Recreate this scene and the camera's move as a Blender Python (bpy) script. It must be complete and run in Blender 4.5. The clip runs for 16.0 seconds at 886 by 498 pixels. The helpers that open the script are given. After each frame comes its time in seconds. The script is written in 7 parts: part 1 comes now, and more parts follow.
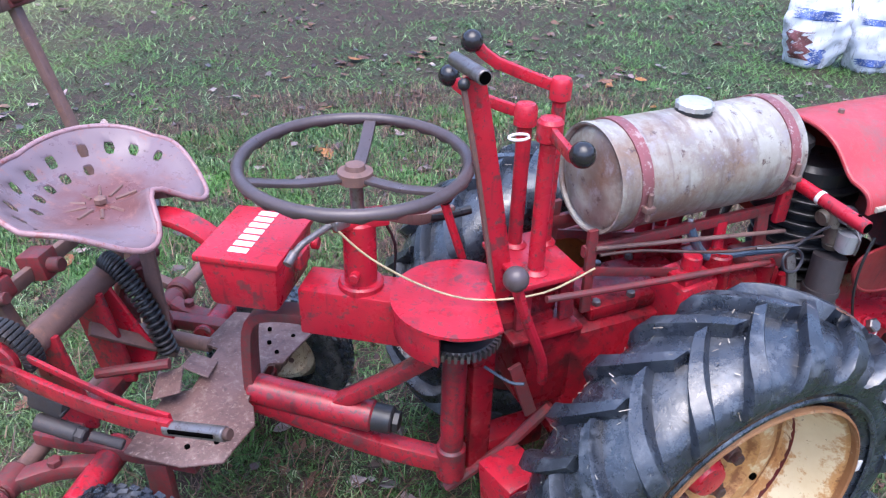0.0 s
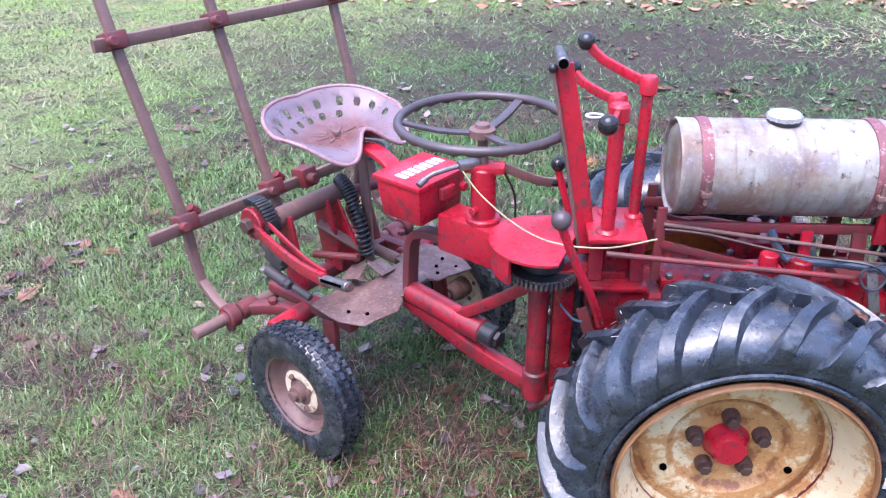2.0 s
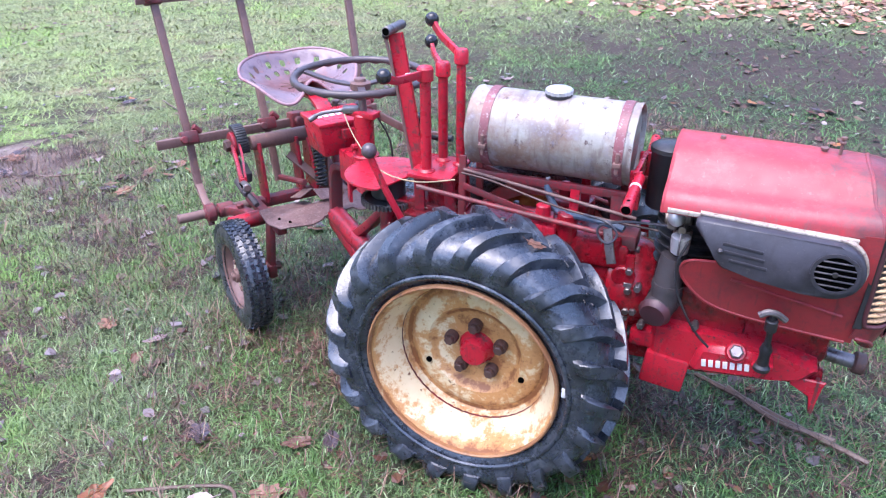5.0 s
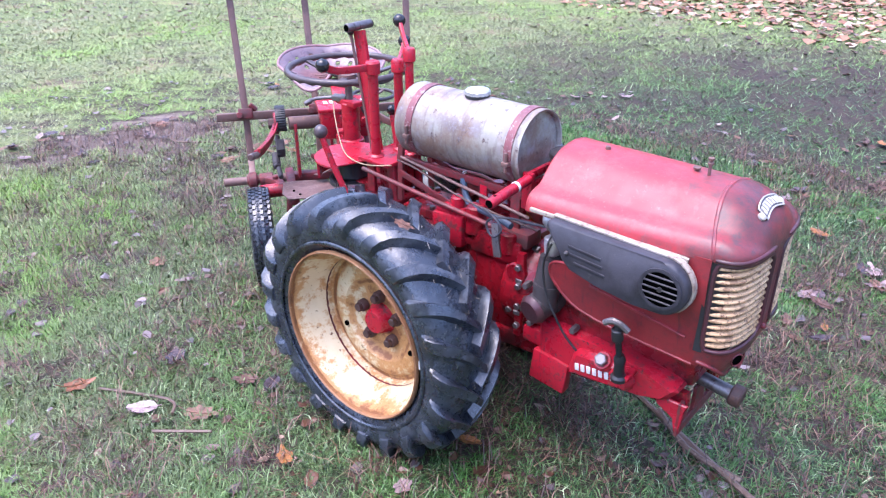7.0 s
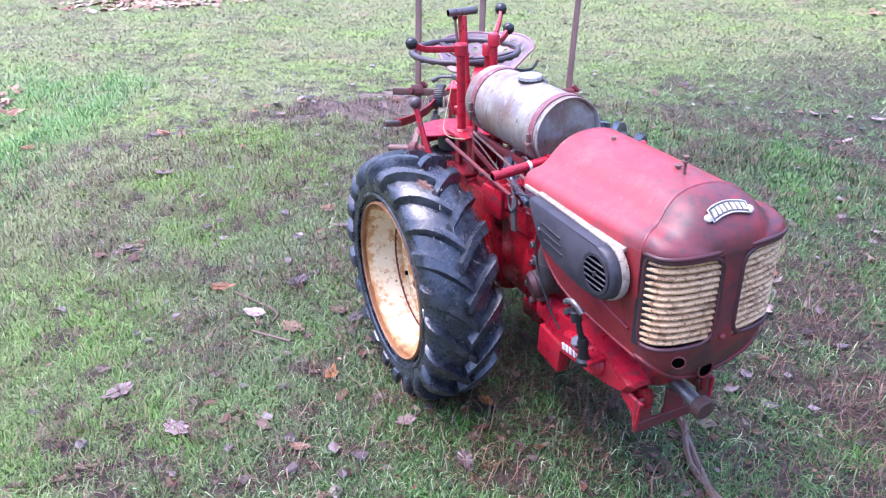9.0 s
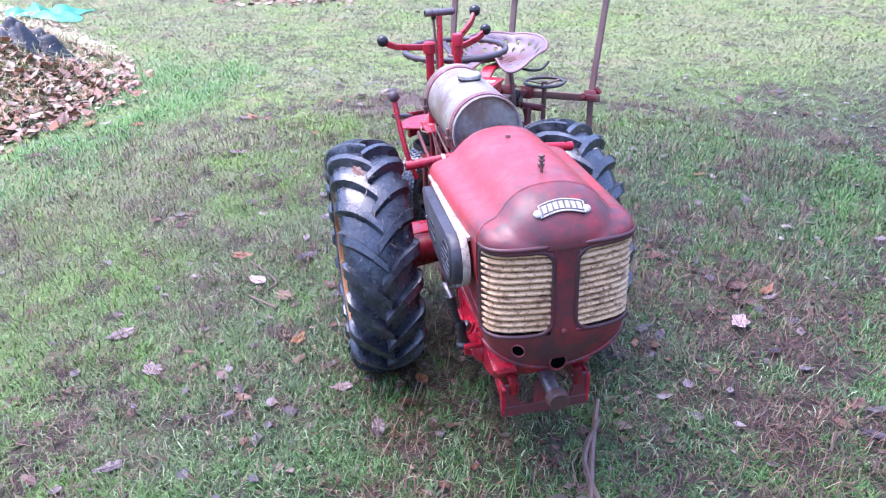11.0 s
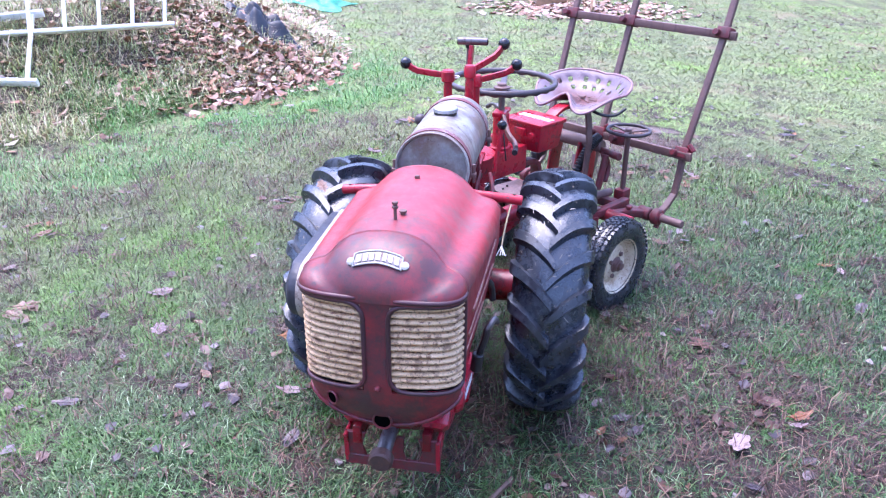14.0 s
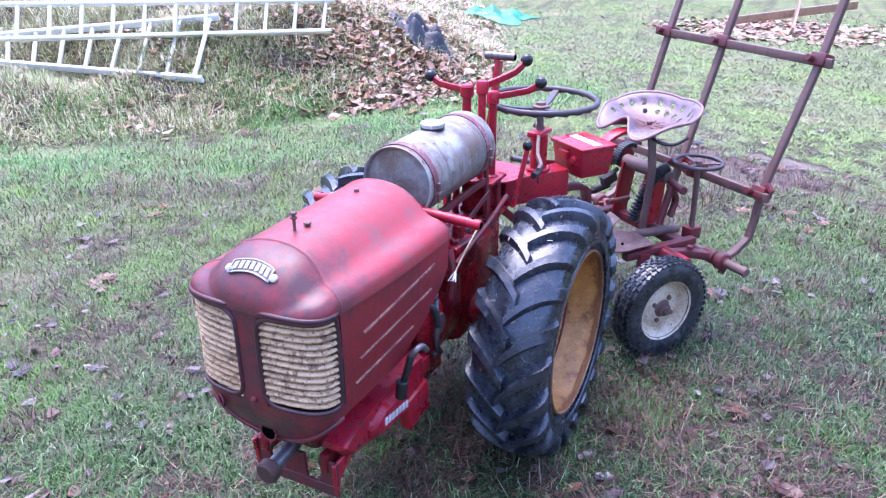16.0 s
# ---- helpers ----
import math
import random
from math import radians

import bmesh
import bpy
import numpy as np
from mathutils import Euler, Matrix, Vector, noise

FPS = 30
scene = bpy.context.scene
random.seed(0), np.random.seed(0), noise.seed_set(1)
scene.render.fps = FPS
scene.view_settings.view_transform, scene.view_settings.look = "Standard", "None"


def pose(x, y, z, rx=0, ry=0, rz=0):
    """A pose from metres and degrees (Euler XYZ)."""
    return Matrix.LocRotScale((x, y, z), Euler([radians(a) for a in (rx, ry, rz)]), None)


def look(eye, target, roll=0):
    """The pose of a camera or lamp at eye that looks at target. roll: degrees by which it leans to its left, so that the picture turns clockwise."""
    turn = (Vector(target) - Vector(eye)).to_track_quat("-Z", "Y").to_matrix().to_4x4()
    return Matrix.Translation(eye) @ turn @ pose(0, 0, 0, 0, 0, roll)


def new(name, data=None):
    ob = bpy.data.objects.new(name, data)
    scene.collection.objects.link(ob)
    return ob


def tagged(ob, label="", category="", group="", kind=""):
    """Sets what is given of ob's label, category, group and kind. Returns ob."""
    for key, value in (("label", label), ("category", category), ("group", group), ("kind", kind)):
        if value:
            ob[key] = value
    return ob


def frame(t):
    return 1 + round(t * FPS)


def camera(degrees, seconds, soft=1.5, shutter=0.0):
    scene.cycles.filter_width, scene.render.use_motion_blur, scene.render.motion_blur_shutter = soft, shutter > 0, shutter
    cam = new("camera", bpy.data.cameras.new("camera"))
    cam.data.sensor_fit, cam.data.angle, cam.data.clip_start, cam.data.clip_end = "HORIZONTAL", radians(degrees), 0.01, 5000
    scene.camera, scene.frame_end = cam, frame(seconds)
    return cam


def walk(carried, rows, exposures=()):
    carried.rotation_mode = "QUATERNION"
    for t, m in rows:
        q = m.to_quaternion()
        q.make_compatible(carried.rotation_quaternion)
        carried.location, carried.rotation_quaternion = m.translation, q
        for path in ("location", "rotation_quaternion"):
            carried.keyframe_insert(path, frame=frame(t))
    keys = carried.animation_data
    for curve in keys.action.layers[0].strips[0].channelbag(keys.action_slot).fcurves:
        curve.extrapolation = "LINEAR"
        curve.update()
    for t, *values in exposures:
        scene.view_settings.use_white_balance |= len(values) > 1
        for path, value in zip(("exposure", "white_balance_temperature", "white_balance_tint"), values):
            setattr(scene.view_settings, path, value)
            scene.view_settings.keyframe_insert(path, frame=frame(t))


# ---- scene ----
cam = camera(61.0, 16.0, 1.2)
PATH = [
    (0, (0.023, 0.023, 1.438), (0.746, 1.572, 0.399), 1.7),
    (0.5, (0.1, -0.159, 1.447), (0.492, 1.521, 0.436), -1.0),
    (1, (0.156, -0.325, 1.468), (0.384, 1.403, 0.488), -1.3),
    (1.5, (0.306, -0.421, 1.471), (0.326, 1.329, 0.504), 0.6),
    (2, (0.415, -0.499, 1.47), (0.264, 1.249, 0.51), -0.9),
    (2.5, (0.489, -0.619, 1.459), (0.263, 1.127, 0.511), -0.2),
    (3, (0.618, -0.688, 1.469), (0.356, 1.045, 0.506), -0.5),
    (3.5, (0.83, -0.698, 1.477), (0.418, 1.005, 0.513), 1.7),
    (4, (0.986, -0.754, 1.483), (0.421, 0.908, 0.526), -0.5),
    (4.5, (1.178, -0.828, 1.485), (0.528, 0.791, 0.507), -1.2),
    (5, (1.433, -0.771, 1.501), (0.744, 0.85, 0.554), -0.1),
    (5.2, (1.525, -0.749, 1.508), (0.777, 0.856, 0.577), -0.0),
    (7.3, (2.298, -0.505, 1.508), (1.072, 0.785, 0.596), -0.1),
    (7.5, (2.37, -0.483, 1.501), (1.091, 0.758, 0.594), -0.2),
    (8, (2.524, -0.381, 1.504), (1.14, 0.745, 0.6), 0.5),
    (8.5, (2.667, -0.184, 1.506), (1.148, 0.749, 0.601), 1.4),
    (9, (2.813, -0.09, 1.5), (1.188, 0.644, 0.595), -1.4),
    (9.5, (2.972, 0.012, 1.514), (1.296, 0.633, 0.615), -0.4),
    (9.7, (3.013, 0.077, 1.515), (1.328, 0.677, 0.619), -1.1),
    (11.8, (3.195, 0.769, 1.516), (1.412, 0.882, 0.618), 0.3),
    (12, (3.174, 0.844, 1.516), (1.388, 0.892, 0.617), 1.2),
    (12.5, (3.168, 0.96, 1.514), (1.393, 0.839, 0.602), -0.6),
    (13, (3.19, 1.082, 1.504), (1.406, 0.898, 0.62), -0.9),
    (13.5, (3.176, 1.204, 1.519), (1.391, 0.993, 0.641), -1.8),
    (13.6, (3.143, 1.23, 1.523), (1.361, 1.013, 0.641), -1.4),
    (14, (3.085, 1.391, 1.529), (1.306, 1.074, 0.672), 0.5),
    (14.5, (3.031, 1.549, 1.529), (1.275, 1.085, 0.692), -0.3),
    (15, (3.008, 1.677, 1.514), (1.279, 1.082, 0.703), -0.9),
    (15.5, (2.959, 1.805, 1.521), (1.274, 1.105, 0.701), -1.3),
    (16, (2.802, 1.968, 1.514), (1.176, 1.149, 0.686), -0.1),
]
walk(cam, [(t, look(eye, target, roll)) for t, eye, target, roll in PATH],
     [(0, 2.08, 6080, 15), (2, 2.38, 5960, 21), (5, 2.34, 5880, 21), (9, 2.42, 5880, 27), (12.5, 2.42, 5620, 28), (16, 2.42, 5560, 29)])

# ---- world, light ----
world = bpy.data.worlds.new("world")
scene.world = world
world.use_nodes = True
wn = world.node_tree
sky = wn.nodes.new("ShaderNodeTexSky")
sky.sky_type = "NISHITA"
sky.sun_disc = False
sky.sun_elevation, sky.sun_rotation = radians(70.9), radians(213.7)
sky.dust_density, sky.ozone_density = 2.0, 1.5
wn.links.new(sky.outputs[0], wn.nodes["Background"].inputs[0])
wn.nodes["Background"].inputs[1].default_value = 0.15
sun = new("sun", bpy.data.lights.new("sun", "SUN"))
sun.data.energy, sun.data.angle, sun.data.color = 0.75, radians(50), (1.0, 0.96, 0.92)
sun.matrix_world = look((0, 0, 8), (0.50, 0.75, 5.4))


# ---- materials ----
def mat(name):
    m = bpy.data.materials.new(name)
    m.use_nodes = True
    nt = m.node_tree
    return m, nt, nt.nodes["Principled BSDF"]


def node(nt, kind, **kw):
    n = nt.nodes.new(kind)
    for k, v in kw.items():
        n.inputs[k].default_value = v
    return n


def noise_tex(nt, scale, detail=4.0, rough=0.6, coord="Object"):
    tc = nt.nodes.new("ShaderNodeTexCoord")
    n = node(nt, "ShaderNodeTexNoise", Scale=scale, Detail=detail, Roughness=rough)
    nt.links.new(tc.outputs[coord], n.inputs["Vector"])
    return n.outputs["Fac"]


def ramp(nt, fac, stops):
    r = nt.nodes.new("ShaderNodeValToRGB")
    e = r.color_ramp.elements
    while len(e) < len(stops):
        e.new(0.5)
    for el, (p, c) in zip(e, stops):
        el.position = p
        el.color = (*c, 1) if len(c) == 3 else c
    nt.links.new(fac, r.inputs[0])
    return r.outputs[0]


def mix(nt, fac, a, b):
    m = nt.nodes.new("ShaderNodeMix")
    m.data_type = "RGBA"
    for sock, v in ((m.inputs[0], fac), (m.inputs[6], a), (m.inputs[7], b)):
        if hasattr(v, "is_linked"):
            nt.links.new(v, sock)
        elif isinstance(v, (int, float)):
            sock.default_value = v
        else:
            sock.default_value = (*v, 1)
    return m.outputs[2]


def bump(nt, bsdf, fac, strength, dist):
    b = node(nt, "ShaderNodeBump", Strength=strength, Distance=dist)
    nt.links.new(fac, b.inputs["Height"])
    nt.links.new(b.outputs[0], bsdf.inputs["Normal"])


BW = lambda a, b: [(a, (0, 0, 0)), (b, (1, 1, 1))]


def worn_paint(name, base, dull, chip, chips=(0.60, 0.66), rough=(0.3, 0.6), metal=0.0, grime=(0.05, 0.03, 0.025), grime_at=(0.52, 0.75)):
    """Old paint: faded and full tones, chips down to rust or primer, grime and small scratches."""
    m, nt, b = mat(name)
    tone = mix(nt, ramp(nt, noise_tex(nt, 6, 5), BW(0.35, 0.68)), base, dull)
    dirt = ramp(nt, noise_tex(nt, 11, 9, 0.76), [(grime_at[0], (0, 0, 0)), (grime_at[1], (0.8, 0.8, 0.8))])
    tone = mix(nt, dirt, tone, grime)
    spots = ramp(nt, noise_tex(nt, 105, 7, 0.75), BW(chips[0] + 0.01, chips[1]))
    tone = mix(nt, spots, tone, chip)
    flakes = ramp(nt, noise_tex(nt, 27, 8, 0.68), [(chips[0] + 0.015, (0, 0, 0)), (chips[1] + 0.01, (0.75, 0.75, 0.75))])
    tone = mix(nt, flakes, tone, chip)
    tc = nt.nodes.new("ShaderNodeTexCoord")
    mp = node(nt, "ShaderNodeMapping", Scale=(70, 70, 7))
    nt.links.new(tc.outputs["Object"], mp.inputs["Vector"])
    runs = node(nt, "ShaderNodeTexNoise", Scale=1.0, Detail=4.0)
    nt.links.new(mp.outputs[0], runs.inputs["Vector"])
    tone = mix(nt, ramp(nt, runs.outputs["Fac"], [(0.60, (0, 0, 0)), (0.72, (0.55, 0.55, 0.55))]), tone, grime)
    nt.links.new(tone, b.inputs["Base Color"])
    rr = ramp(nt, noise_tex(nt, 23, 6), [(0.3, (rough[0],) * 3), (0.75, (rough[1],) * 3)])
    nt.links.new(rr, b.inputs["Roughness"])
    b.inputs["Metallic"].default_value = metal
    bump(nt, b, noise_tex(nt, 90, 6, 0.7), 0.25, 0.002)
    return m


RED = worn_paint("red_paint", (0.50, 0.011, 0.029), (0.35, 0.012, 0.027), (0.085, 0.042, 0.042), (0.57, 0.62), (0.2, 0.45), grime=(0.09, 0.014, 0.020), grime_at=(0.55, 0.74))
FRAME_RED = worn_paint("stained_red_paint", (0.40, 0.012, 0.027), (0.24, 0.014, 0.024), (0.08, 0.04, 0.04), (0.55, 0.60), (0.22, 0.5), grime=(0.045, 0.015, 0.018), grime_at=(0.48, 0.66))
DARK_RUST = worn_paint("dark_rust", (0.085, 0.040, 0.032), (0.05, 0.026, 0.022), (0.14, 0.06, 0.035), (0.56, 0.68), (0.45, 0.75))
HOOD_RED = worn_paint("faded_red_paint", (0.40, 0.034, 0.043), (0.34, 0.044, 0.050), (0.19, 0.10, 0.095), (0.60, 0.67), (0.32, 0.58), grime=(0.17, 0.085, 0.082), grime_at=(0.50, 0.68))
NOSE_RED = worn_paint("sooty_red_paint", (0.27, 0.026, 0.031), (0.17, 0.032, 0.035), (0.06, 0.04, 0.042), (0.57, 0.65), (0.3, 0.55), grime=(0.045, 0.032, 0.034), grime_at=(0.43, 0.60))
SIDE_RED = worn_paint("dull_red_paint", (0.34, 0.024, 0.029), (0.26, 0.028, 0.031), (0.09, 0.04, 0.04), (0.66, 0.74), (0.35, 0.6), grime=(0.07, 0.025, 0.028), grime_at=(0.5, 0.8))
BLOCK_RED = worn_paint("oily_red_casting", (0.36, 0.008, 0.018), (0.15, 0.006, 0.012), (0.015, 0.010, 0.010), (0.57, 0.66), (0.18, 0.42), grime=(0.016, 0.010, 0.010), grime_at=(0.50, 0.63))
OLD_RED = worn_paint("rusty_red_paint", (0.26, 0.016, 0.024), (0.14, 0.026, 0.028), (0.09, 0.042, 0.038), (0.5, 0.62), (0.4, 0.7), grime=(0.065, 0.03, 0.03), grime_at=(0.42, 0.66))
RUST = worn_paint("brown_rust", (0.195, 0.110, 0.094), (0.140, 0.074, 0.062), (0.25, 0.12, 0.08), (0.56, 0.68), (0.4, 0.7), grime=(0.07, 0.042, 0.038), grime_at=(0.5, 0.8))
PLATE_RUST = worn_paint("worn_plate", (0.18, 0.10, 0.088), (0.12, 0.062, 0.054), (0.26, 0.185, 0.16), (0.53, 0.66), (0.4, 0.7), grime=(0.05, 0.028, 0.025), grime_at=(0.47, 0.68))
SEAT_EDGE = worn_paint("rubbed_seat_edge", (0.32, 0.20, 0.215), (0.26, 0.135, 0.14), (0.22, 0.06, 0.05), (0.55, 0.64), (0.25, 0.5), grime=(0.17, 0.07, 0.07), grime_at=(0.52, 0.72))
BLACK = worn_paint("black_parts", (0.012, 0.012, 0.014), (0.03, 0.03, 0.033), (0.08, 0.07, 0.065), (0.62, 0.74), (0.25, 0.6))
COVER = worn_paint("grey_black_cover", (0.048, 0.045, 0.056), (0.030, 0.028, 0.036), (0.10, 0.088, 0.085), (0.61, 0.70), (0.35, 0.6), grime=(0.016, 0.014, 0.018), grime_at=(0.44, 0.64))
KNOB = worn_paint("black_knob", (0.012, 0.011, 0.013), (0.02, 0.018, 0.02), (0.06, 0.05, 0.05), (0.72, 0.8), (0.12, 0.3))
WHEELGRIP = worn_paint("steering_rim", (0.085, 0.060, 0.062), (0.058, 0.043, 0.046), (0.10, 0.07, 0.06), (0.62, 0.72), (0.25, 0.5))
ALU = worn_paint("dull_aluminium", (0.62, 0.60, 0.60), (0.5, 0.49, 0.50), (0.28, 0.26, 0.27), (0.6, 0.72), (0.3, 0.55), metal=0.6, grime=(0.25, 0.22, 0.22), grime_at=(0.55, 0.8))
STRAP = worn_paint("rubbed_red_strap", (0.24, 0.085, 0.09), (0.19, 0.05, 0.058), (0.36, 0.28, 0.27), (0.55, 0.63), (0.35, 0.6), grime=(0.11, 0.06, 0.058), grime_at=(0.5, 0.72))
BADGE = worn_paint("badge_letters", (0.55, 0.51, 0.45), (0.44, 0.41, 0.36), (0.2, 0.16, 0.14), (0.58, 0.66))
GREASE = worn_paint("greasy_drum", (0.035, 0.030, 0.032), (0.055, 0.045, 0.046), (0.09, 0.05, 0.045), (0.58, 0.68), (0.5, 0.8))
RUB = worn_paint("rubbed_paint", (0.46, 0.27, 0.18), (0.36, 0.15, 0.10), (0.20, 0.03, 0.035), (0.5, 0.6))
CREAM_STRIP = worn_paint("cream_strip", (0.42, 0.36, 0.29), (0.32, 0.27, 0.21), (0.15, 0.09, 0.07), (0.53, 0.62), (0.4, 0.65), grime=(0.22, 0.16, 0.14), grime_at=(0.5, 0.8))
STEEL = worn_paint("old_steel", (0.24, 0.22, 0.22), (0.15, 0.13, 0.13), (0.10, 0.06, 0.05), (0.55, 0.66), (0.3, 0.55), metal=0.7)
WHITE = worn_paint("white_paint", (0.78, 0.76, 0.74), (0.66, 0.63, 0.61), (0.35, 0.12, 0.1), (0.62, 0.68), (0.4, 0.6), grime=(0.5, 0.4, 0.38), grime_at=(0.6, 0.85))
SLAT = worn_paint("cream_slat", (0.76, 0.51, 0.285), (0.60, 0.36, 0.175), (0.19, 0.085, 0.042), (0.53, 0.60), (0.45, 0.75), grime=(0.34, 0.19, 0.10), grime_at=(0.50, 0.68))
SOOT = worn_paint("sooty_edge", (0.05, 0.028, 0.032), (0.09, 0.022, 0.028), (0.02, 0.015, 0.016), (0.6, 0.7), (0.3, 0.55))
RIM_EDGE = worn_paint("rusty_rim_edge", (0.24, 0.10, 0.04), (0.34, 0.17, 0.075), (0.50, 0.38, 0.24), (0.60, 0.68), (0.45, 0.75))
CORD = worn_paint("cream_cable", (0.42, 0.33, 0.19), (0.34, 0.26, 0.15), (0.2, 0.14, 0.1), (0.62, 0.7))
BRASS = worn_paint("brass_fitting", (0.30, 0.24, 0.18), (0.2, 0.17, 0.15), (0.08, 0.06, 0.05), metal=0.7)
BLUE_HOSE = worn_paint("blue_black_hose", (0.055, 0.085, 0.125), (0.045, 0.06, 0.085), (0.1, 0.1, 0.1), (0.7, 0.8), (0.25, 0.45))


def tank_metal():
    """Dull zinc with smeared brown stains, runs and a few scratched bright spots."""
    m, nt, b = mat("tank_zinc")
    tone = mix(nt, ramp(nt, noise_tex(nt, 7, 6, 0.65), BW(0.36, 0.64)), (0.42, 0.41, 0.37), (0.29, 0.265, 0.225))
    tone = mix(nt, ramp(nt, noise_tex(nt, 13, 8, 0.7), [(0.46, (0, 0, 0)), (0.64, (0.9, 0.9, 0.9))]), tone, (0.12, 0.068, 0.05))
    tone = mix(nt, ramp(nt, noise_tex(nt, 4.3, 7, 0.7), [(0.46, (0, 0, 0)), (0.59, (0.85, 0.85, 0.85))]), tone, (0.20, 0.115, 0.075))
    tc = nt.nodes.new("ShaderNodeTexCoord")
    mp = node(nt, "ShaderNodeMapping", Scale=(55, 9, 9))
    nt.links.new(tc.outputs["Object"], mp.inputs["Vector"])
    runs = node(nt, "ShaderNodeTexNoise", Scale=1.0, Detail=5.0)
    nt.links.new(mp.outputs[0], runs.inputs["Vector"])
    tone = mix(nt, ramp(nt, runs.outputs["Fac"], [(0.52, (0, 0, 0)), (0.66, (0.6, 0.6, 0.6))]), tone, (0.13, 0.085, 0.075))
    tone = mix(nt, ramp(nt, noise_tex(nt, 34, 6, 0.7), BW(0.60, 0.66)), tone, (0.10, 0.06, 0.055))
    tone = mix(nt, ramp(nt, noise_tex(nt, 26, 7, 0.7), [(0.52, (0, 0, 0)), (0.66, (0.4, 0.4, 0.4))]), tone, (0.44, 0.45, 0.50))
    tone = mix(nt, ramp(nt, noise_tex(nt, 48, 4, 0.6), [(0.66, (0, 0, 0)), (0.74, (0.3, 0.3, 0.3))]), tone, (0.52, 0.50, 0.49))
    nt.links.new(tone, b.inputs["Base Color"])
    b.inputs["Metallic"].default_value = 0.08
    nt.links.new(ramp(nt, noise_tex(nt, 12, 6), [(0.3, (0.28,) * 3), (0.75, (0.58,) * 3)]), b.inputs["Roughness"])
    bump(nt, b, noise_tex(nt, 45, 6), 0.2, 0.002)
    return m


def wheel_paint(name, rusty, cream=(0.74, 0.63, 0.41), worn=(0.64, 0.50, 0.29)):
    """Cream wheel paint; rust creeps from the hub, the pressed rings and the flange. rusty: how far it has spread."""
    m, nt, b = mat(name)
    tc = nt.nodes.new("ShaderNodeTexCoord")
    mp = node(nt, "ShaderNodeMapping", Location=(0, 0, -0.362))
    nt.links.new(tc.outputs["Object"], mp.inputs["Vector"])
    flat_xz = node(nt, "ShaderNodeVectorMath")
    flat_xz.operation = "MULTIPLY"
    flat_xz.inputs[1].default_value = (1, 0, 1)
    nt.links.new(mp.outputs[0], flat_xz.inputs[0])
    far = node(nt, "ShaderNodeVectorMath")
    far.operation = "LENGTH"
    nt.links.new(flat_xz.outputs[0], far.inputs[0])
    grey = lambda p, v: (p * 4, (v, v, v))
    rings = ramp(nt, calc(nt, "MULTIPLY", far.outputs["Value"], 4.0), [grey(0.0, 0.30), grey(0.06, 0.27), grey(0.104, 0.10), grey(0.117, 0.26), grey(0.128, 0.06), grey(0.150, 0.03), grey(0.172, 0.10), grey(0.188, 0.32), grey(0.199, 0.10), grey(0.212, 0.0), grey(0.230, 0.14), grey(0.247, 0.40)])
    blots = calc(nt, "ADD", calc(nt, "MULTIPLY", noise_tex(nt, 7, 8, 0.72), 1.3), calc(nt, "MULTIPLY", noise_tex(nt, 34, 7, 0.75), 0.9))
    spread_out = calc(nt, "ADD", calc(nt, "SUBTRACT", blots, 0.62), calc(nt, "ADD", rings, rusty))
    tone = mix(nt, ramp(nt, noise_tex(nt, 8, 5), BW(0.35, 0.7)), cream, worn)
    tone = mix(nt, ramp(nt, spread_out, [(0.66, (0, 0, 0)), (0.78, (0.85, 0.85, 0.85))]), tone, (0.46, 0.20, 0.05))
    tone = mix(nt, ramp(nt, spread_out, [(0.86, (0, 0, 0)), (1.0, (0.85, 0.85, 0.85))]), tone, (0.19, 0.062, 0.020))
    tone = mix(nt, ramp(nt, noise_tex(nt, 60, 6, 0.7), BW(0.62, 0.67)), tone, (0.16, 0.07, 0.03))
    nt.links.new(tone, b.inputs["Base Color"])
    nt.links.new(ramp(nt, noise_tex(nt, 20, 6), [(0.3, (0.3,) * 3), (0.75, (0.65,) * 3)]), b.inputs["Roughness"])
    bump(nt, b, noise_tex(nt, 70, 6, 0.7), 0.3, 0.002)
    return m


def calc(nt, op, a, c):
    n = nt.nodes.new("ShaderNodeMath")
    n.operation = op
    for sock, v in ((n.inputs[0], a), (n.inputs[1], c)):
        if hasattr(v, "is_linked"):
            nt.links.new(v, sock)
        else:
            sock.default_value = v
    return n.outputs[0]


